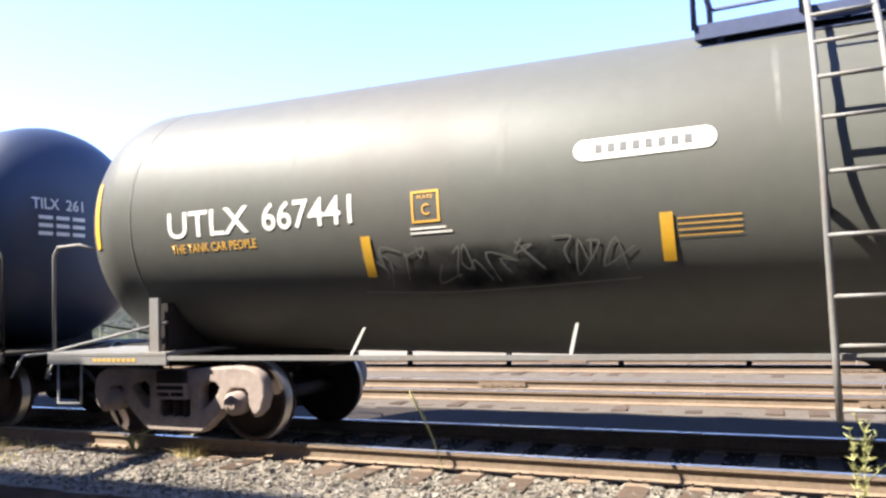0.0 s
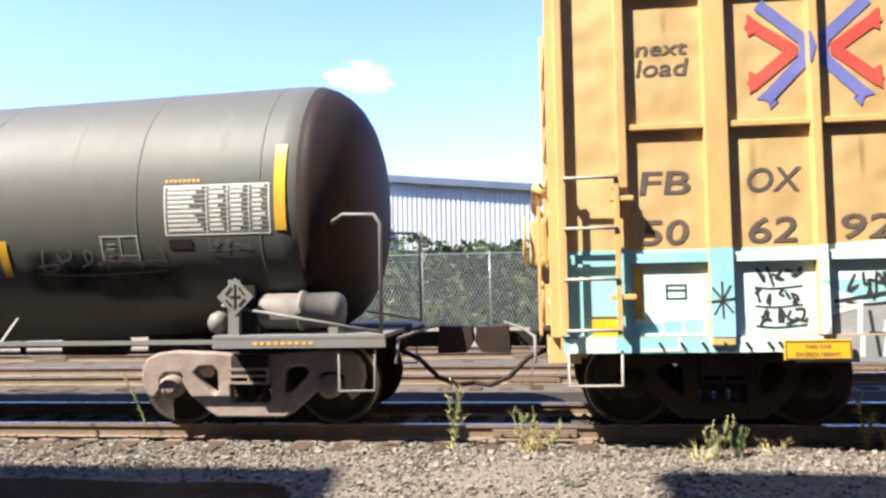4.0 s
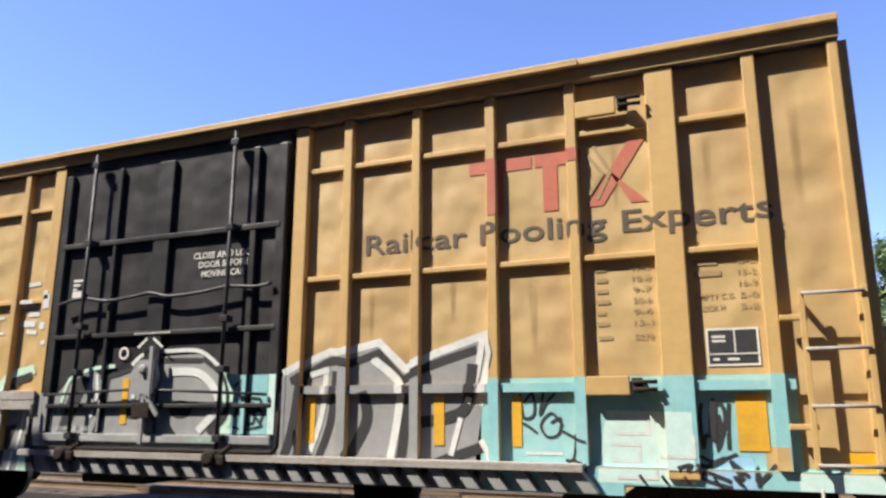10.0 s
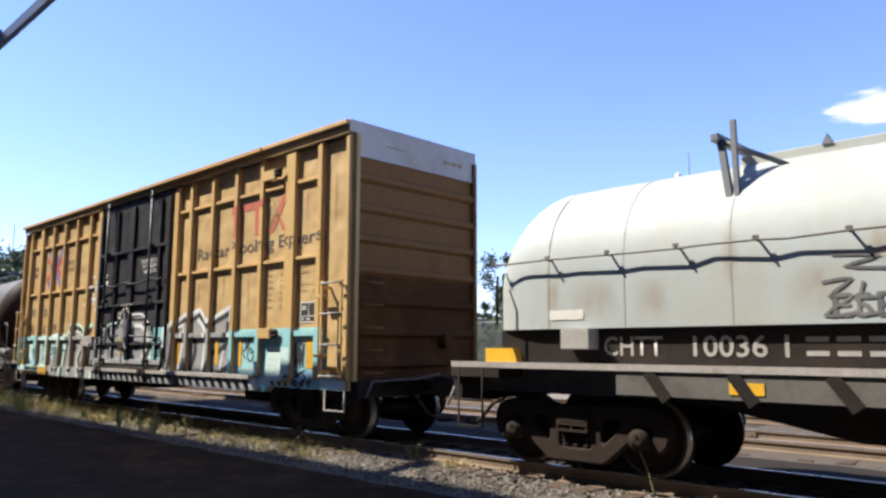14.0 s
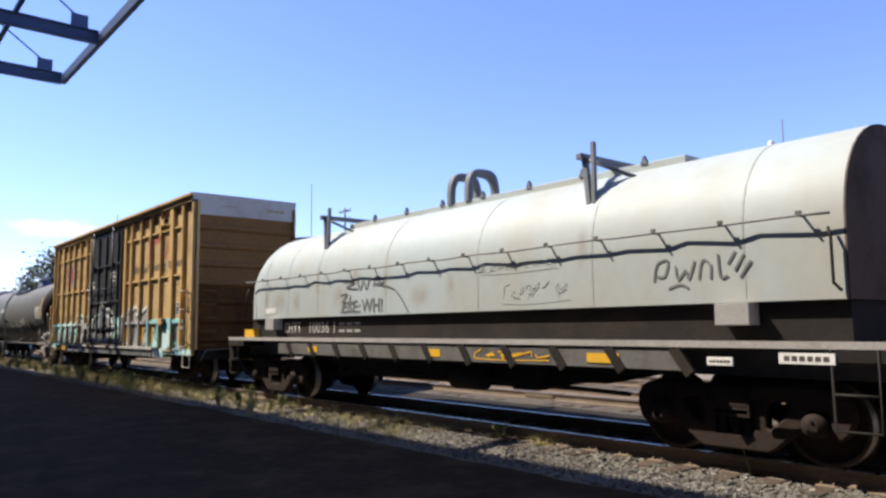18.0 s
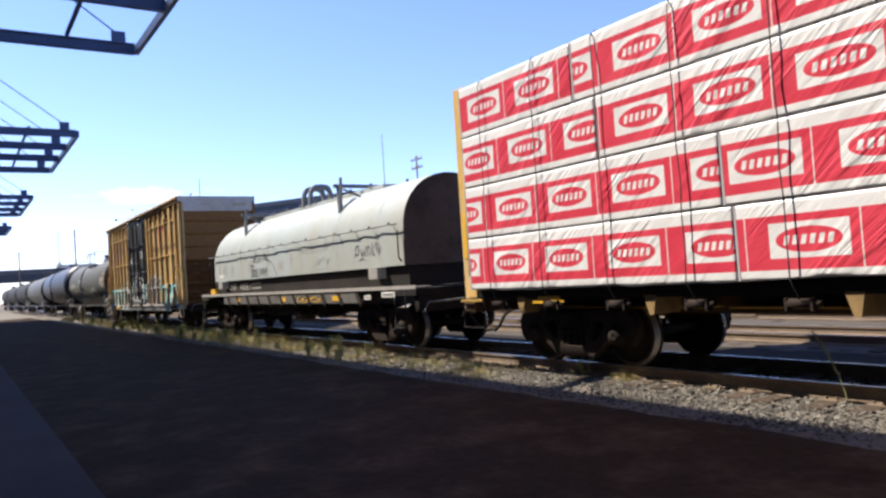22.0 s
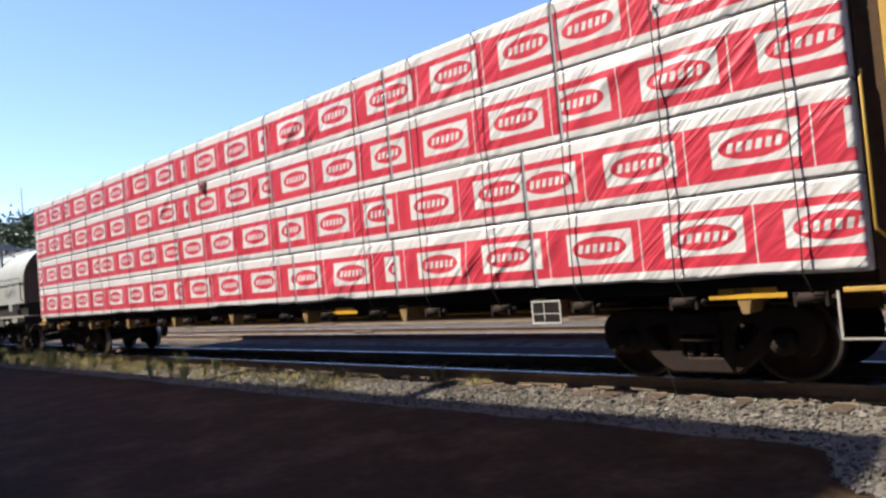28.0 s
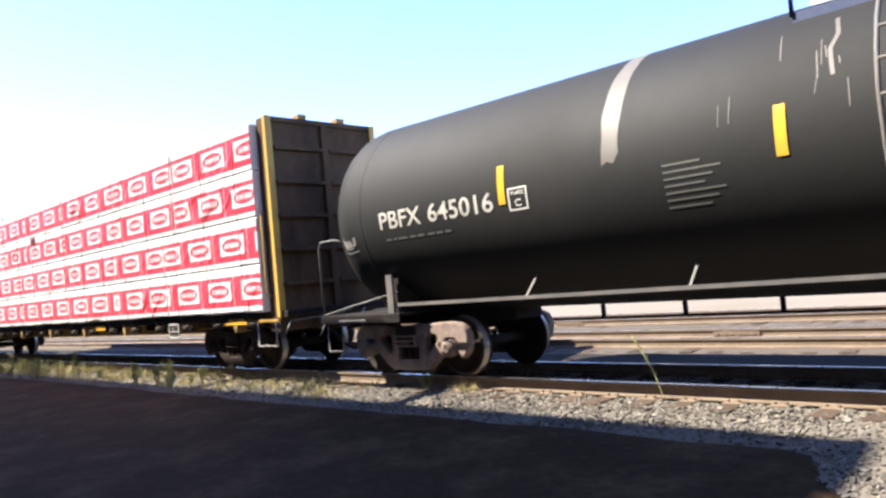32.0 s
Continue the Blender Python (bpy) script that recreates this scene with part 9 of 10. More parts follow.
lathe(bm, [(GROUND - 0.05, 2.1), (9.45, 2.1), (9.53, 2.1), (9.55, 2.1), (9.57, 2.17), (9.66, 2.17)], 44, sx, sy, "z")
part("drum", bm, M["silo"], silo)
for z in (1.6, 3.3, 5.0, 6.7, 8.4):
    bm = bmesh.new()
    lathe(bm, [(z, 2.1), (z + 0.01, 2.112), (z + 0.05, 2.112), (z + 0.06, 2.1)], 44, sx, sy, "z")
    part("hoop", bm, M["silo"], silo)
bm = bmesh.new()
lathe(bm, [(9.65, 2.19), (10.75, 0.46)], 44, sx, sy, "z")
part("cone", bm, M["silo"], silo)
bm = bmesh.new()
lathe(bm, [(10.7, 0.44), (10.98, 0.44), (11.0, 0.5), (11.1, 0.5), (11.12, 0.1)], 24, sx, sy, "z")
part("hatch", bm, M["dark_steel"], silo, "dark round hatch on the cone")
bm = bmesh.new()
pipe(bm, [(sx + 0.75, sy - 2.15, -0.3), (sx + 0.75, sy - 2.2, 10.9), (sx + 0.68, sy - 2.1, 11.25), (sx + 0.5, sy - 1.6, 11.4), (sx + 0.3, sy - 0.9, 11.3), (sx + 0.15, sy - 0.3, 11.05)], 0.13, 10)
part("fill_pipe", bm, M["silo"], silo, "white fill pipe up the side")
for dx in (-2.35, -2.72):
    bm = bmesh.new()
    pipe(bm, [(sx + dx, sy - 0.6, -0.3), (sx + dx, sy - 0.6, 9.75), (sx + dx + 0.1, sy - 0.6, 10.1), (sx + dx + 0.5, sy - 0.55, 10.2), (sx - 1.75, sy - 0.5, 9.9)], 0.13, 10)
    part("vent_pipe", bm, M["silo"], silo)
silo2 = copy_thing(silo, pose(-10.2, 12, 0.0))
silo2["label"] = "white ribbed steel silo standing further back"

sign = thing("roof_billboard", "slanted rooftop billboard with green, white and dark panels", "billboard")
for k, (a, b, mat) in enumerate(((0, 1.25, "leaf_dark"), (1.27, 2.45, "corr_white"), (2.47, 3.6, "roof_blue"))):
    bm = bmesh.new()
    z = [12.6 - 0.34 * u for u in (a, b)]
    slab(bm, [(-29.3 + a, z[0] - 1.15), (-29.3 + b, z[1] - 1.15), (-29.3 + b, z[1]), (-29.3 + a, z[0])], 46.0, 46.08)
    part("panel", bm, M[mat], sign)
for dz in (-1.3, 0.02):
    bm = bmesh.new()
    slab(bm, [(-29.7, 12.72 + dz), (-25.5, 11.3 + dz), (-25.5, 11.4 + dz), (-29.7, 12.82 + dz)], 45.96, 46.2)
    part("rail", bm, M["steel_blue"], sign)
for x in (-28.9, -27.5, -26.1):
    bm = bmesh.new()
    rod(bm, (x, 46.15, GROUND), (x, 46.15, 12.4 - 0.34 * (x + 29.3)), 0.09, 8)
    part("post", bm, M["steel_blue"], sign)


# ---- trees ----
def tree(x, y, h, spread, seed, label, mat="leaf_mid", clumps=26, leaf=0.15):
    r = random.Random(seed)
    t_ = thing("tree", label, "tree", "trees behind the hedge")
    bm = bmesh.new()
    pipe(bm, [(0, 0, -0.3), (0.1, 0.05, h * 0.25), (-0.1, 0.1, h * 0.5), (0.15, 0, h * 0.85)], 0.16, 8)
    part("trunk", bm, M["bark"], t_, "", pose(x, y, 0))
    pts = []
    for k in range(clumps):
        a = r.uniform(0, 6.28)
        z = h * r.uniform(0.35, 1.0)
        rad = spread * r.uniform(0.2, 1.0) * (1.15 - 0.75 * abs(z / h - 0.55))
        c = (rad * math.cos(a), rad * math.sin(a), z)
        bm = bmesh.new()
        rod(bm, (0, 0, z * 0.72), c, 0.05, 5, 0.02)
        if k < 10:
            part("limb", bm, M["bark"], t_, "", pose(x, y, 0))
        else:
            bm.free()
        s = spread * r.uniform(0.18, 0.36)
        for _ in range(120):
            d = Vector((r.gauss(0, 1), r.gauss(0, 1), r.gauss(0, 0.8))) * s * 0.55
            pts.append((x + c[0] + d.x, y + c[1] + d.y, c[2] + d.z))
    me = leaf_cloud(pts, leaf, seed)
    me.materials.append(M[mat])
    o = new("crown", me)
    o.parent = t_
    tagged(o, kind="stuff")
    return t_


def poplar(x, y, h, w, seed, label):
    """A slim tree that tapers to its tip."""
    r = random.Random(seed)
    t_ = thing("tree", label, "tree", "trees behind the hedge")
    bm = bmesh.new()
    pipe(bm, [(x, y, -0.3), (x + 0.05, y, h * 0.4), (x - 0.05, y, h * 0.93)], 0.13, 8)
    part("trunk", bm, M["bark"], t_)
    pts = []
    for k in range(46):
        z = h * (0.12 + 0.88 * (k + r.random()) / 46)
        rad = w * (1.05 - (z / h) ** 1.6) * r.uniform(0.35, 1.0)
        a = r.uniform(0, 6.28)
        c = (x + rad * math.cos(a), y + rad * math.sin(a), z)
        if k % 5 == 0:
            bm = bmesh.new()
            rod(bm, (x, y, z * 0.9), c, 0.035, 5, 0.015)
            part("limb", bm, M["bark"], t_)
        s_ = w * r.uniform(0.22, 0.4)
        for _ in range(110):
            d = Vector((r.gauss(0, 1), r.gauss(0, 1), r.gauss(0, 1.3))) * s_ * 0.5
            pts.append((c[0] + d.x, c[1] + d.y, c[2] + d.z))
    me = leaf_cloud(pts, 0.13, seed)
    me.materials.append(M["leaf_mid"])
    o = new("crown", me)
    o.parent = t_
    tagged(o, kind="stuff")


for k, (x, y, h, w) in enumerate(((2.6, 38.6, 8.6, 1.1), (4.1, 39.2, 10.6, 1.2), (5.9, 38.4, 9.0, 1.2), (7.6, 39.0, 10.2, 1.3), (9.3, 38.2, 9.4, 1.2), (11.2, 38.8, 8.8, 1.2))):
    poplar(x, y, h, w, 40 + k, "tall slim green tree behind the hedge")
tree(4.8, 37.0, 5.6, 2.2, 3, "broad green shrub tree behind the hedge", clumps=30)
tree(8.4, 36.8, 5.4, 2.0, 8, "leafy green shrub tree behind the hedge", clumps=24)
tree(-33.5, 41.0, 8.0, 1.6, 5, "slim dark green tree by the hall", "leaf_dark", 20)
tree(-25.5, 40.0, 6.0, 1.6, 6, "small dark green tree by the silo", "leaf_dark", 16)
for k, (x, y, h) in enumerate(((-118, 36, 9), (-126, 30, 8), (-108, 40, 10), (-150, 24, 7))):
    tree(x, y, h, 3.6, 20 + k, "far dark green tree beyond the yard", "leaf_dark", 22)

for k, (x, h) in enumerate(((-135, 11.4), (-128, 12.8), (-119.5, 13.2), (-110, 12.8), (-101, 12.4), (-92.5, 11.8))):
    tree(x, 28.0, h, 5.0, 60 + k, "broad dark green tree beside the flyover", "leaf_dark", 40, 0.3)

# ---- far left: long hall, viaduct, poles ----
def flyover():
    """A dark girder bridge that rises over the line beyond the yard."""
    f_ = thing("flyover", "dark blue-grey girder flyover rising behind the train", "bridge")
    p, q = Vector((-118.0, 75.0, 17.6)), Vector((-176.0, 40.5, 17.6))
    side = (q - p).cross(Vector((0, 0, 1))).normalized() * 5
    for name, z0, z1, w, mat in (("girder", -1.9, 0.0, 1.0, "girder"), ("parapet", 0.0, 0.9, 1.02, "girder")):
        bm = bmesh.new()
        v = [bm.verts.new(c + side * s_ * w + Vector((0, 0, z))) for c in (p, q) for s_ in (-1, 1) for z in (z0, z1)]
        for face in ((0, 1, 3, 2), (4, 6, 7, 5), (0, 4, 5, 1), (2, 3, 7, 6), (0, 2, 6, 4), (1, 5, 7, 3)):
            bm.faces.new([v[k] for k in face])
        part(name, bm, M[mat], f_)
    for k in range(3):
        c = p.lerp(q, 0.15 + 0.35 * k)
        bm = bmesh.new()
        box(bm, c.x - 1, c.x + 1, c.y - 1, c.y + 1, GROUND - 0.1, 15.8, 0.1)
        part("pier", bm, M["concrete"], f_)


flyover()
viaduct = thing("viaduct", "concrete road viaduct crossing the line far off", "bridge")
bm = bmesh.new()
box(bm, -214, -200, -70, 160, 6.4, 8.2, 0.1)
part("deck", bm, M["girder"], viaduct)
bm = bmesh.new()
box(bm, -199.9, -199.5, -70, 160, 8.2, 9.1)
part("parapet", bm, M["girder"], viaduct)
for k in range(9):
    bm = bmesh.new()
    box(bm, -209, -205, -62 + 26 * k, -60 + 26 * k, GROUND - 0.1, 6.4, 0.05)
    part("pier", bm, M["concrete"], viaduct)
for x, y, w, d, h, lab in ((-150, 14.5, 8, 5, 3.4, "low white trackside hut"), (-240, 30, 12, 9, 10.9, "distant pale block beyond the viaduct"), (-250, 4, 10, 8, 10.7, "distant pale block beyond the viaduct")):
    hut = thing("far_building", lab, "building", "far buildings")
    bm = bmesh.new()
    box(bm, x - w / 2, x + w / 2, y - d / 2, y + d / 2, GROUND - 0.1, h, 0.05)
    part("wall", bm, M["corr_white"], hut)
    bm = bmesh.new()
    box(bm, x - w / 2 - 0.2, x + w / 2 + 0.2, y - d / 2 - 0.2, y + d / 2 + 0.2, h, h + 0.3)
    part("roof", bm, M["roof_blue"], hut)
    for k in range(3):
        bm = bmesh.new()
        box(bm, x + w / 2 - 0.02, x + w / 2 + 0.05, y - d / 2 + d * (0.12 + 0.3 * k), y - d / 2 + d * (0.28 + 0.3 * k), h * 0.45, h * 0.75)
        part("window", bm, M["glass"], hut)


def utility_pole(x, y, h, label, arms=2, thin=0.14):
    p = thing("utility_pole", label, "pole", "poles and masts")
    bm = bmesh.new()
    rod(bm, (x, y, GROUND - 0.1), (x, y, h), thin, 8, thin * 0.6)
    part("pole", bm, M["pole"], p)
    for k in range(arms):
        bm = bmesh.new()
        box(bm, x - 1.1, x + 1.1, y - 0.06, y + 0.06, h - 0.5 - 0.9 * k, h - 0.36 - 0.9 * k)
        arm = part("crossarm", bm, M["pole"], p)
        for q in (-0.95, -0.35, 0.35, 0.95):
            bm = bmesh.new()
            rod(bm, (x + q, y, h - 0.36 - 0.9 * k), (x + q, y, h - 0.12 - 0.9 * k), 0.05, 6)
            part("insulator", bm, M["fence"], arm)
    return p


utility_pole(-68, 42.5, 14.6, "wooden utility pole with crossarms behind the coil car")
utility_pole(-160, 20, 15.0, "wooden utility pole with crossarms up the line", 2, 0.2)
utility_pole(-185, 12, 12.5, "wooden utility pole with crossarms up the line", 1, 0.2)
utility_pole(10.8, 28.5, 12.6, "tall bare wooden pole by the fence", 0, 0.13)
utility_pole(-78, 44, 19.0, "thin tall steel mast", 0, 0.07)
utility_pole(-120, 33.5, 19.5, "thin tall steel mast", 0, 0.09)
utility_pole(-140, 15, 13.0, "thin tall steel mast", 0, 0.1)
utility_pole(-23.4, 50, 15.6, "thin steel lighting mast behind the silo", 0, 0.06)
lamp = thing("street_lamp", "bent grey street lamp by the low white building", "street lamp")
bm = bmesh.new()
pipe(bm, [(9.0, 33.8, -0.3), (9.0, 33.8, 7.0), (8.8, 33.8, 7.4), (8.2, 33.8, 7.5)], 0.07, 8)
part("pole", bm, M["fence"], lamp)
bm = bmesh.new()
box(bm, 7.5, 8.2, 33.65, 33.95, 7.4, 7.55, 0.03)
part("head", bm, M["fence"], lamp)


# ---- small clouds, a far plain backdrop ----
def cloud_material(name, seed, stretch):
    m = bpy.data.materials.new(name)
    m.use_nodes = True
    n, l = m.node_tree.nodes, m.node_tree.links
    n.remove(n["Principled BSDF"])
    uv = n.new("ShaderNodeUVMap")
    off = n.new("ShaderNodeMapping")
    socket(off, "Location", (seed, seed * 0.7, 0)), socket(off, "Scale", (stretch, 1.6, 1))
    l.new(uv.outputs[0], off.inputs[0])
    puff = n.new("ShaderNodeTexNoise")
    socket(puff, "Scale", 2.4), socket(puff, "Detail", 7.0), socket(puff, "Roughness", 0.58)
    l.new(off.outputs[0], puff.inputs["Vector"])
    mid = n.new("ShaderNodeMapping")
    socket(mid, "Location", (-1, -1, 0)), socket(mid, "Scale", (2, 2, 1))
    l.new(uv.outputs[0], mid.inputs[0])
    far = n.new("ShaderNodeVectorMath")
    far.operation = 'LENGTH'
    l.new(mid.outputs[0], far.inputs[0])
    less = n.new("ShaderNodeMath")
    less.operation = 'MULTIPLY_ADD'
    l.new(far.outputs["Value"], less.inputs[0])
    less.inputs[1].default_value = -0.62
    l.new(puff.outputs[0], less.inputs[2])
    soft = n.new("ShaderNodeMapRange")
    soft.interpolation_type = 'SMOOTHSTEP'
    socket(soft, "From Min", 0.10), socket(soft, "From Max", 0.36)
    l.new(less.outputs[0], soft.inputs[0])
    glow, clear, mix = n.new("ShaderNodeEmission"), n.new("ShaderNodeBsdfTransparent"), n.new("ShaderNodeMixShader")
    socket(glow, "Color", (0.93, 0.95, 1.0, 1)), socket(glow, "Strength", 0.55)
    l.new(soft.outputs[0], mix.inputs[0]), l.new(clear.outputs[0], mix.inputs[1]), l.new(glow.outputs[0], mix.inputs[2])
    l.new(mix.outputs[0], n["Material Output"].inputs[0])
    return m


def cloud(az, el, dist, width, height, seed, label):
    ca, sa, ce, se = math.cos(radians(az)), math.sin(radians(az)), math.cos(radians(el)), math.sin(radians(el))
    mid = Vector((-sa * ce, ca * ce, se)) * dist
    side, up = Vector((ca, sa, 0)), Vector((0, 0, 1))
    bm = bmesh.new()
    uvl = bm.loops.layers.uv.new("UVMap")
    f = bm.faces.new([bm.verts.new(mid + side * width * (u - 0.5) + up * height * (v - 0.5)) for u, v in ((0, 0), (1, 0), (1, 1), (0, 1))])
    for lo_, c in zip(f.loops, ((0, 0), (1, 0), (1, 1), (0, 1))):
        lo_[uvl].uv = c
    o = part("backdrop_cloud", bm, cloud_material("cloud_haze", seed, width / height * 0.5))
    o.visible_shadow = False
    tagged(o, label, "cloud", kind="structure")


cloud(13.0, 16.0, 1500, 250, 110, 3.3, "small white fair-weather cloud")
cloud(78.2, 7.1, 2200, 520, 90, 6.1, "flat white cloud low over the line")

# ---- weeds, tufts and loose stones along the near rail ----
def weed(x, y, h, seed, label, mat="weed", stalks=3, lean=0.15, leaf=0.05, z=-0.24):
    """A wild plant: thin branching stalks with small leaves and seed heads."""
    r = random.Random(seed)
    vs, fs = [], []

    def blade(p, q, w):
        d = (q - p).normalized()
        s = d.cross(Vector((r.uniform(-1, 1), r.uniform(-1, 1), 0.3))).normalized() * w
        i = len(vs)
        vs.extend([p - s, p + s, q + s * 0.35, q - s * 0.35])
        fs.append((i, i + 1, i + 2, i + 3))
        t = d.cross(s)
        i = len(vs)
        vs.extend([p - t, p + t, q + t * 0.35, q - t * 0.35])
        fs.append((i, i + 1, i + 2, i + 3))

    for k in range(stalks):
        a = r.uniform(0, 6.28)
        p = Vector((r.gauss(0, 0.02), r.gauss(0, 0.02), 0))
        hh = h * r.uniform(0.65, 1.0)
        way = Vector((math.cos(a) * lean, math.sin(a) * lean * 0.6, 1)).normalized()
        n_ = 9
        for j in range(n_):
            q = p + (way + Vector((r.gauss(0, 0.09), r.gauss(0, 0.09), 0))) * hh / n_
            blade(p, q, 0.005)
            for _ in range(4 if j > 1 else 2):
                d = Vector((r.gauss(0, 1), r.gauss(0, 1), r.uniform(0.3, 1.6))).normalized()
                blade(q, q + d * leaf * r.uniform(0.6, 1.7), 0.007)
            if j > 2 and r.random() < 0.75:
                d = Vector((r.gauss(0, 0.7), r.gauss(0, 0.7), 1.2)).normalized()
                e = q + d * h * r.uniform(0.12, 0.28)
                blade(q, e, 0.004)
                for _ in range(7):
                    u = q.lerp(e, r.uniform(0.3, 1.0))
                    d2 = Vector((r.gauss(0, 1), r.gauss(0, 1), r.uniform(0, 1.5))).normalized()
                    blade(u, u + d2 * leaf * r.uniform(0.4, 1.0), 0.006)
            p = q
    me = bpy.data.meshes.new("weed")
    me.from_pydata([tuple(v) for v in vs], [], fs)
    me.materials.append(M[mat])
    o = new("weed", me)
    o.location = (x, y, z)
    return tagged(o, label, "weed", "trackside weeds")


def tuft(x, y, h, spread, blades, seed, label, mat="dry_grass", z=-0.25):
    r = random.Random(seed)
    vs, fs = [], []
    for k in range(blades):
        a, d = r.uniform(0, 6.28), spread * math.sqrt(r.random())
        p = Vector((d * math.cos(a), d * math.sin(a), 0))
        hh = h * r.uniform(0.4, 1.0)
        b_ = Vector((math.cos(a) * 0.5 * r.random() + r.gauss(0, 0.2), math.sin(a) * 0.5 * r.random() + r.gauss(0, 0.2), 1)).normalized() * hh
        s = Vector((-math.sin(a), math.cos(a), 0)) * r.uniform(0.003, 0.006)
        m_ = p + b_ * 0.55
        e = p + b_ + Vector((b_.x, b_.y, -0.25 * hh)) * 0.5
        i = len(vs)
        vs.extend([p - s, p + s, m_ + s * 0.7, m_ - s * 0.7, e])
        fs.extend([(i, i + 1, i + 2, i + 3), (i + 3, i + 2, i + 4)])
    me = bpy.data.meshes.new("grass_tuft")
    me.from_pydata([tuple(v) for v in vs], [], fs)
    me.materials.append(M[mat])
    o = new("grass_tuft", me)
    o.location = (x, y, z)
    return tagged(o, label, "grass", "trackside weeds")


weed(-0.86, 7.72, 0.75, 1, "tall pale green weed beside the near rail", stalks=3, lean=0.12)


def plume(x, y, h, lean, seed, label, z=-0.22):
    """One bent stalk that ends in a narrow seed head."""
    r = random.Random(seed)
    pts = [Vector((-lean * (k / 9) ** 1.5, 0, h * (k / 9) ** 0.95)) for k in range(10)]
    bm = bmesh.new()
    pipe(bm, [tuple(p) for p in pts], 0.006, 5)
    for k in range(160):
        q = 2.2 + 6.8 * r.random() ** 0.6
        p = pts[int(q)].lerp(pts[min(9, int(q) + 1)], q % 1)
        d = Vector((r.gauss(-0.35, 0.4), r.gauss(0, 0.4), 1.1)).normalized() * r.uniform(0.03, 0.085)
        w = Vector((r.gauss(0, 1), r.gauss(0, 1), 0)).normalized() * 0.004
        a, b_, c = bm.verts.new(p - w), bm.verts.new(p + w), bm.verts.new(p + d)
        bm.faces.new((a, b_, c))
    me = bpy.data.meshes.new("weed")
    bm.to_mesh(me)
    bm.free()
    me.materials.append(M["weed"])
    o = new("weed", me)
    o.location = (x, y, z)
    return tagged(o, label, "weed", "trackside weeds")


plume(-4.33, 8.0, 0.80, 0.34, 2, "slender leaning seed stalk beside the rail")
weed(-0.12, 7.66, 0.45, 3, "bushy yellow-green weed beside the rail", stalks=5, lean=0.3, leaf=0.022)
tuft(-0.05, 7.66, 0.36, 0.12, 70, 72, "dry grass tuft beside the rail")
weed(0.1, 7.7, 0.35, 31, "bushy yellow-green weed beside the rail", stalks=2, lean=0.5)
weed(1.72, 7.42, 0.42, 4, "low green weed in the stones", "weed", 5, 0.35, 0.022)
weed(1.95, 7.5, 0.32, 41, "low dark green weed in the stones", "weed_dark", 5, 0.4, 0.024)
tuft(1.6, 7.45, 0.28, 0.12, 50, 71, "small dry grass tuft in the stones")
weed(3.25, 7.85, 0.55, 5, "upright green weed beside the rail", stalks=2, lean=0.15)
tuft(3.55, 7.9, 0.75, 0.06, 26, 6, "tall dry grass tuft beside the rail")
tuft(2.35, 7.8, 0.3, 0.1, 40, 7, "small dry grass tuft in the stones")
tuft(-7.42, 7.95, 0.3, 0.17, 170, 8, "pale dry grass tuft beside the rail")
tuft(-8.3, 8.0, 0.16, 0.12, 80, 9, "small dry grass tuft in the stones")
weed(-8.35, 8.0, 0.3, 10, "small green weed beside the rail", stalks=3, lean=0.4)
tuft(-6.6, 7.9, 0.12, 0.1, 60, 12, "small dry grass tuft in the stones")
rr = random.Random(77)
for k in range(26):
    x = -10 - 16 * rr.random()
    tuft(x, rr.uniform(7.2, 8.0), rr.uniform(0.12, 0.3), rr.uniform(0.08, 0.2), 60, 200 + k, "dry grass tuft in the stones by the rail")
for k in range(46):
    x = -14 - 30 * rr.random()
    weed(x, rr.uniform(6.6, 8.0), rr.uniform(0.22, 0.5), 300 + k, "green trackside weed among dry grass", rr.choice(("weed", "weed_dark")), rr.choice((2, 3, 5)), 0.3, 0.06)
for k in range(80):
    x = -22 - 44 * rr.random()
    weed(x, rr.uniform(6.6, 8.1), rr.uniform(0.2, 0.5), 400 + k, "tall rank weed on the dirt beside the path", rr.choice(("weed", "weed", "weed_dark")), 4, 0.3, 0.055, -0.25)

# dry grass that nobody could count
rs = np.random.RandomState(31)
clumps = 520
gx = -9.5 - 46 * rs.rand(clumps) ** 1.15
gy = 8.02 - 1.1 * rs.rand(clumps) ** 1.3
gh = rs.uniform(0.08, 0.26, clumps) * np.where(gx < -20, 1.5, 1.0) * np.where(rs.rand(clumps) < 0.1, 1.7, 1.0)
vs, fs = [], []
for cx_, cy_, ch_ in zip(gx, gy, gh):
    for _ in range(16):
        a, d = rs.uniform(0, 6.28), 0.13 * math.sqrt(rs.rand())
        p = np.array((cx_ + d * math.cos(a) * 1.6, cy_ + d * math.sin(a), -0.235))
        h_ = ch_ * rs.uniform(0.5, 1.0)
        lean = np.array((rs.normal(0, 0.35), rs.normal(0, 0.3), 1.0)) * h_
        w = np.array((rs.uniform(-1, 1), rs.uniform(-1, 1), 0.0))
        w *= 0.006 / (np.linalg.norm(w) + 1e-6)
        i = len(vs)
        vs += [tuple(p - w), tuple(p + w), tuple(p + lean * 0.6 + w * 0.7), tuple(p + lean * 0.6 - w * 0.7), tuple(p + lean + np.array((lean[0], lean[1], -0.3 * h_)) * 0.4)]
        fs += [(i, i + 1, i + 2, i + 3), (i + 3, i + 2, i + 4)]
me = bpy.data.meshes.new("dry_grass")
me.from_pydata(vs, [], fs)
me.materials.append(M["grass_strip"])
tagged(new("dry_grass", me), "dry yellow-green grass along the ballast edge", "grass", kind="stuff")

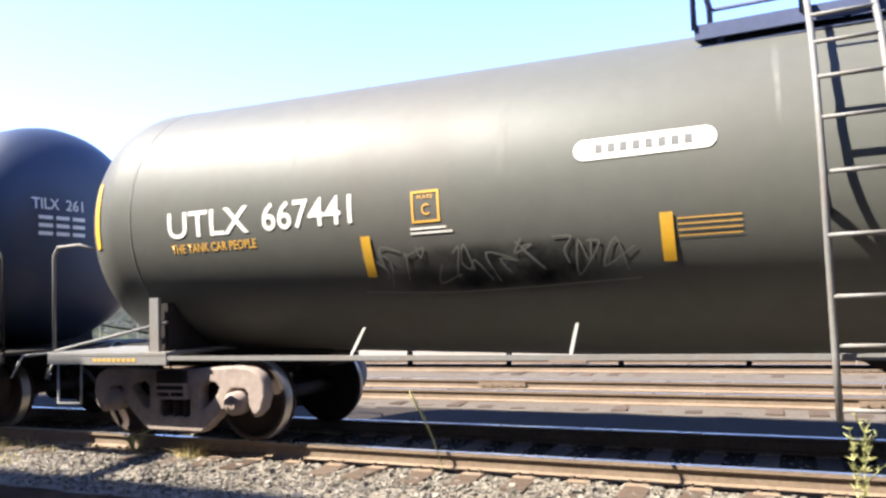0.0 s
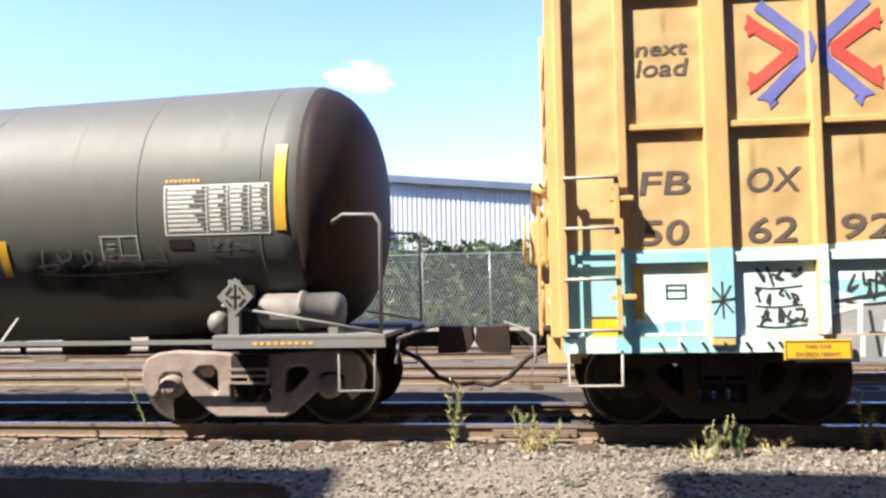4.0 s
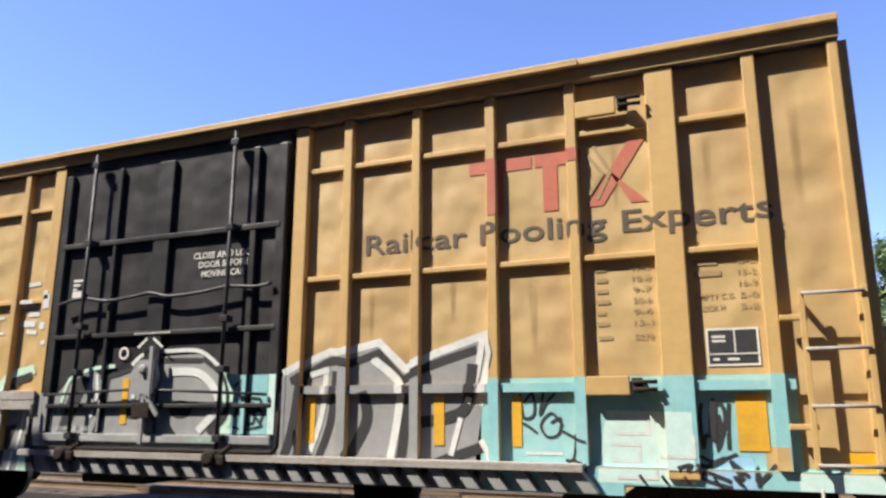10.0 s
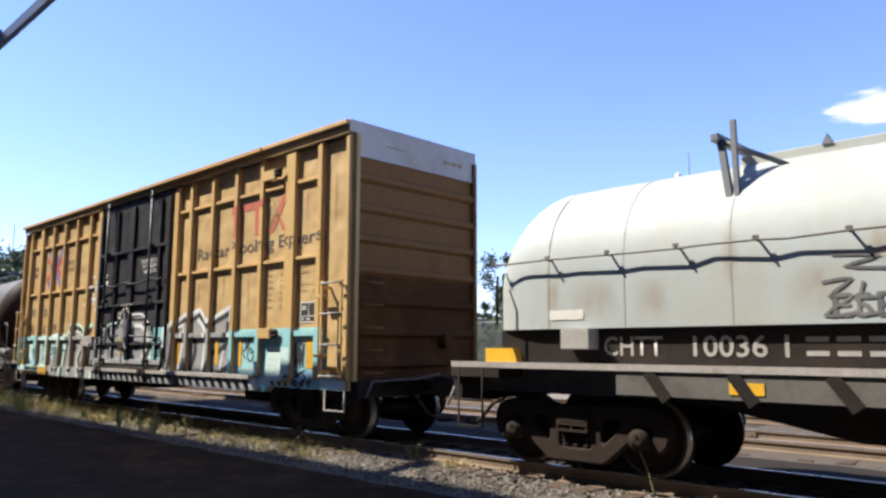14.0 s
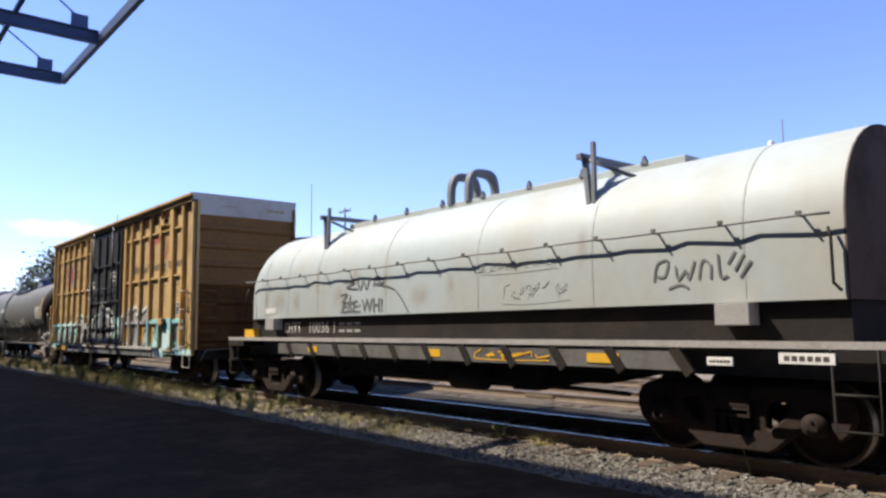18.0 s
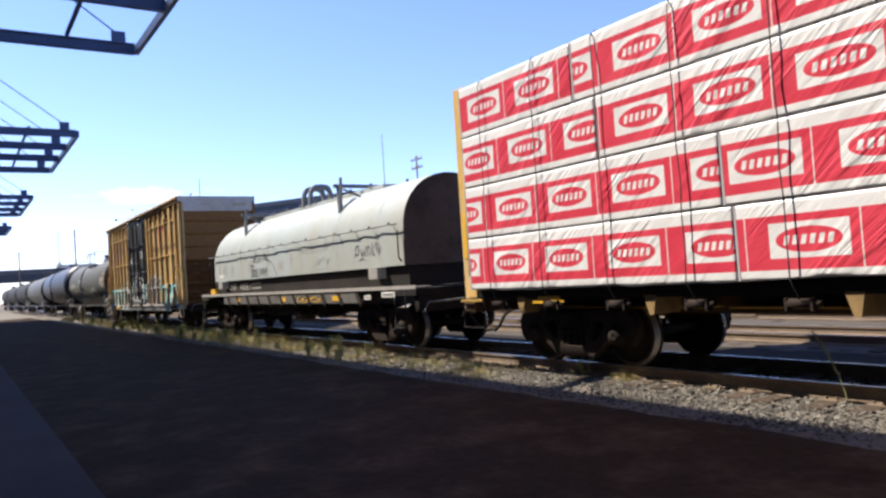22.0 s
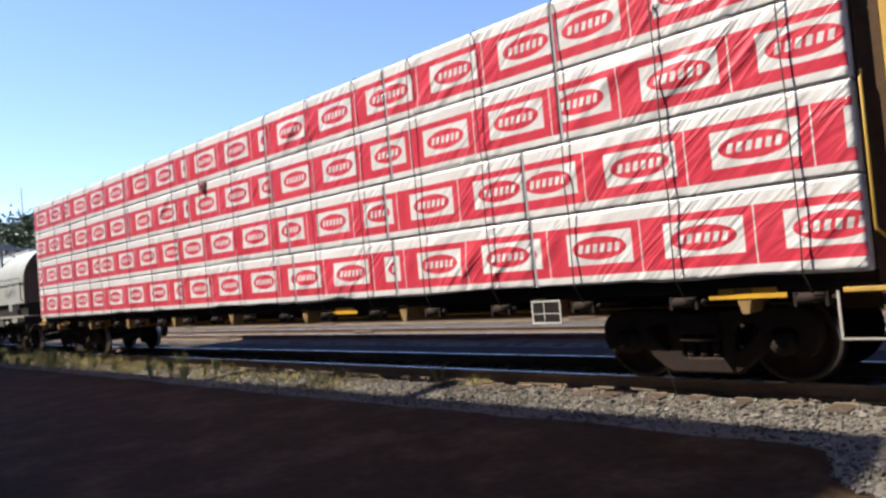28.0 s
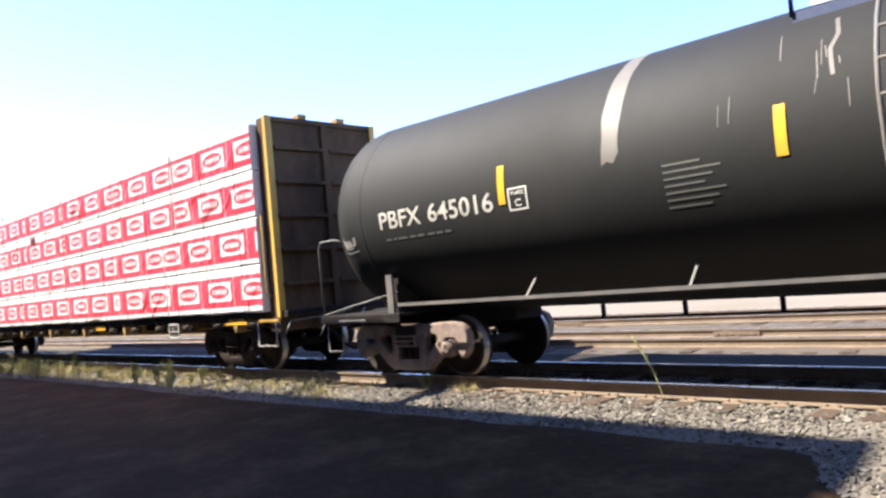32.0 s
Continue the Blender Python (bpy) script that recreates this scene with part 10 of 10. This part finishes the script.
# grass and litter that nobody could count
rs = np.random.RandomState(12)
n = 60000
px = np.where(rs.rand(n) < 0.72, rs.uniform(-12, 7, n), rs.uniform(-34, -12, n))
py = np.where(rs.rand(n) < 0.9, 8.02 - 3.4 * rs.rand(n) ** 1.6, rs.uniform(8.3, 11.2, n))
lim = 5.35 + 1.35 * np.clip((-1.85 - px) / 0.5, 0, 1) + rs.normal(0, 0.09, n)
keep = py > lim
px, py = px[keep], py[keep]
n = len(px)
size = rs.uniform(0.009, 0.022, n) * np.where(rs.rand(n) < 0.06, 1.9, 1.0)
base = np.array([(-1, -1, -1), (1, -1, -1), (1, 1, -1), (-1, 1, -1), (-1, -1, 1), (1, -1, 1), (1, 1, 1), (-1, 1, 1)], float) * 0.75
quad = np.array([(0, 3, 2, 1), (4, 5, 6, 7), (0, 1, 5, 4), (1, 2, 6, 5), (2, 3, 7, 6), (3, 0, 4, 7)])
v = base[None] * (1 + rs.uniform(-0.5, 0.35, (n, 8, 3)))
ang = rs.uniform(0, 6.28, n)
tilt = rs.uniform(-0.6, 0.6, n)
ca, sa, ct, st_ = np.cos(ang)[:, None], np.sin(ang)[:, None], np.cos(tilt)[:, None], np.sin(tilt)[:, None]
x_, y_, z_ = v[..., 0], v[..., 1], v[..., 2] * 0.7
y2, z2 = y_ * ct - z_ * st_, y_ * st_ + z_ * ct
v = np.stack([x_ * ca - y2 * sa, x_ * sa + y2 * ca, z2], -1) * size[:, None, None]
zg = np.interp(py, [4.6, 5.6, 6.4, 6.9, 7.2, 7.65, 8.05, 9.9, 10.4, 11.3], [-0.37, -0.315, -0.295, -0.235, -0.22, -0.19, -0.2, -0.2, -0.2, -0.3])
v += np.stack([px, py, zg + size * 0.35], -1)[:, None, :]
f = (quad[None] + 8 * np.arange(n)[:, None, None]).reshape(-1, 4)
me = bpy.data.meshes.new("loose_stones")
me.from_pydata(v.reshape(-1, 3).tolist(), [], f.tolist())
me.materials.append(M["stone"])
tagged(new("loose_stones", me), "loose grey crushed stones beside the rails", "stones", kind="stuff")



# ---- what moves ----
def motions():
    """The train rolls to the left past the camera; its wheels turn."""
    rows = [0.0, 1.0, 2.0, 3.0] + [float(t) for t in range(4, 33)]
    turns = [k * 0.25 for k in range(129)]
    for car, x in train:
        y, z = car.location.y, car.location.z
        walk(car, [(t, pose(x - rolled(t), y, z)) for t in rows])
        for o in car.children_recursive:
            if o.name.startswith("wheelset"):
                at = o.location.copy()
                walk(o, [(t, pose(at.x, at.y, at.z, 0, -math.degrees(rolled(t) / 0.457), 0)) for t in turns])


motions()
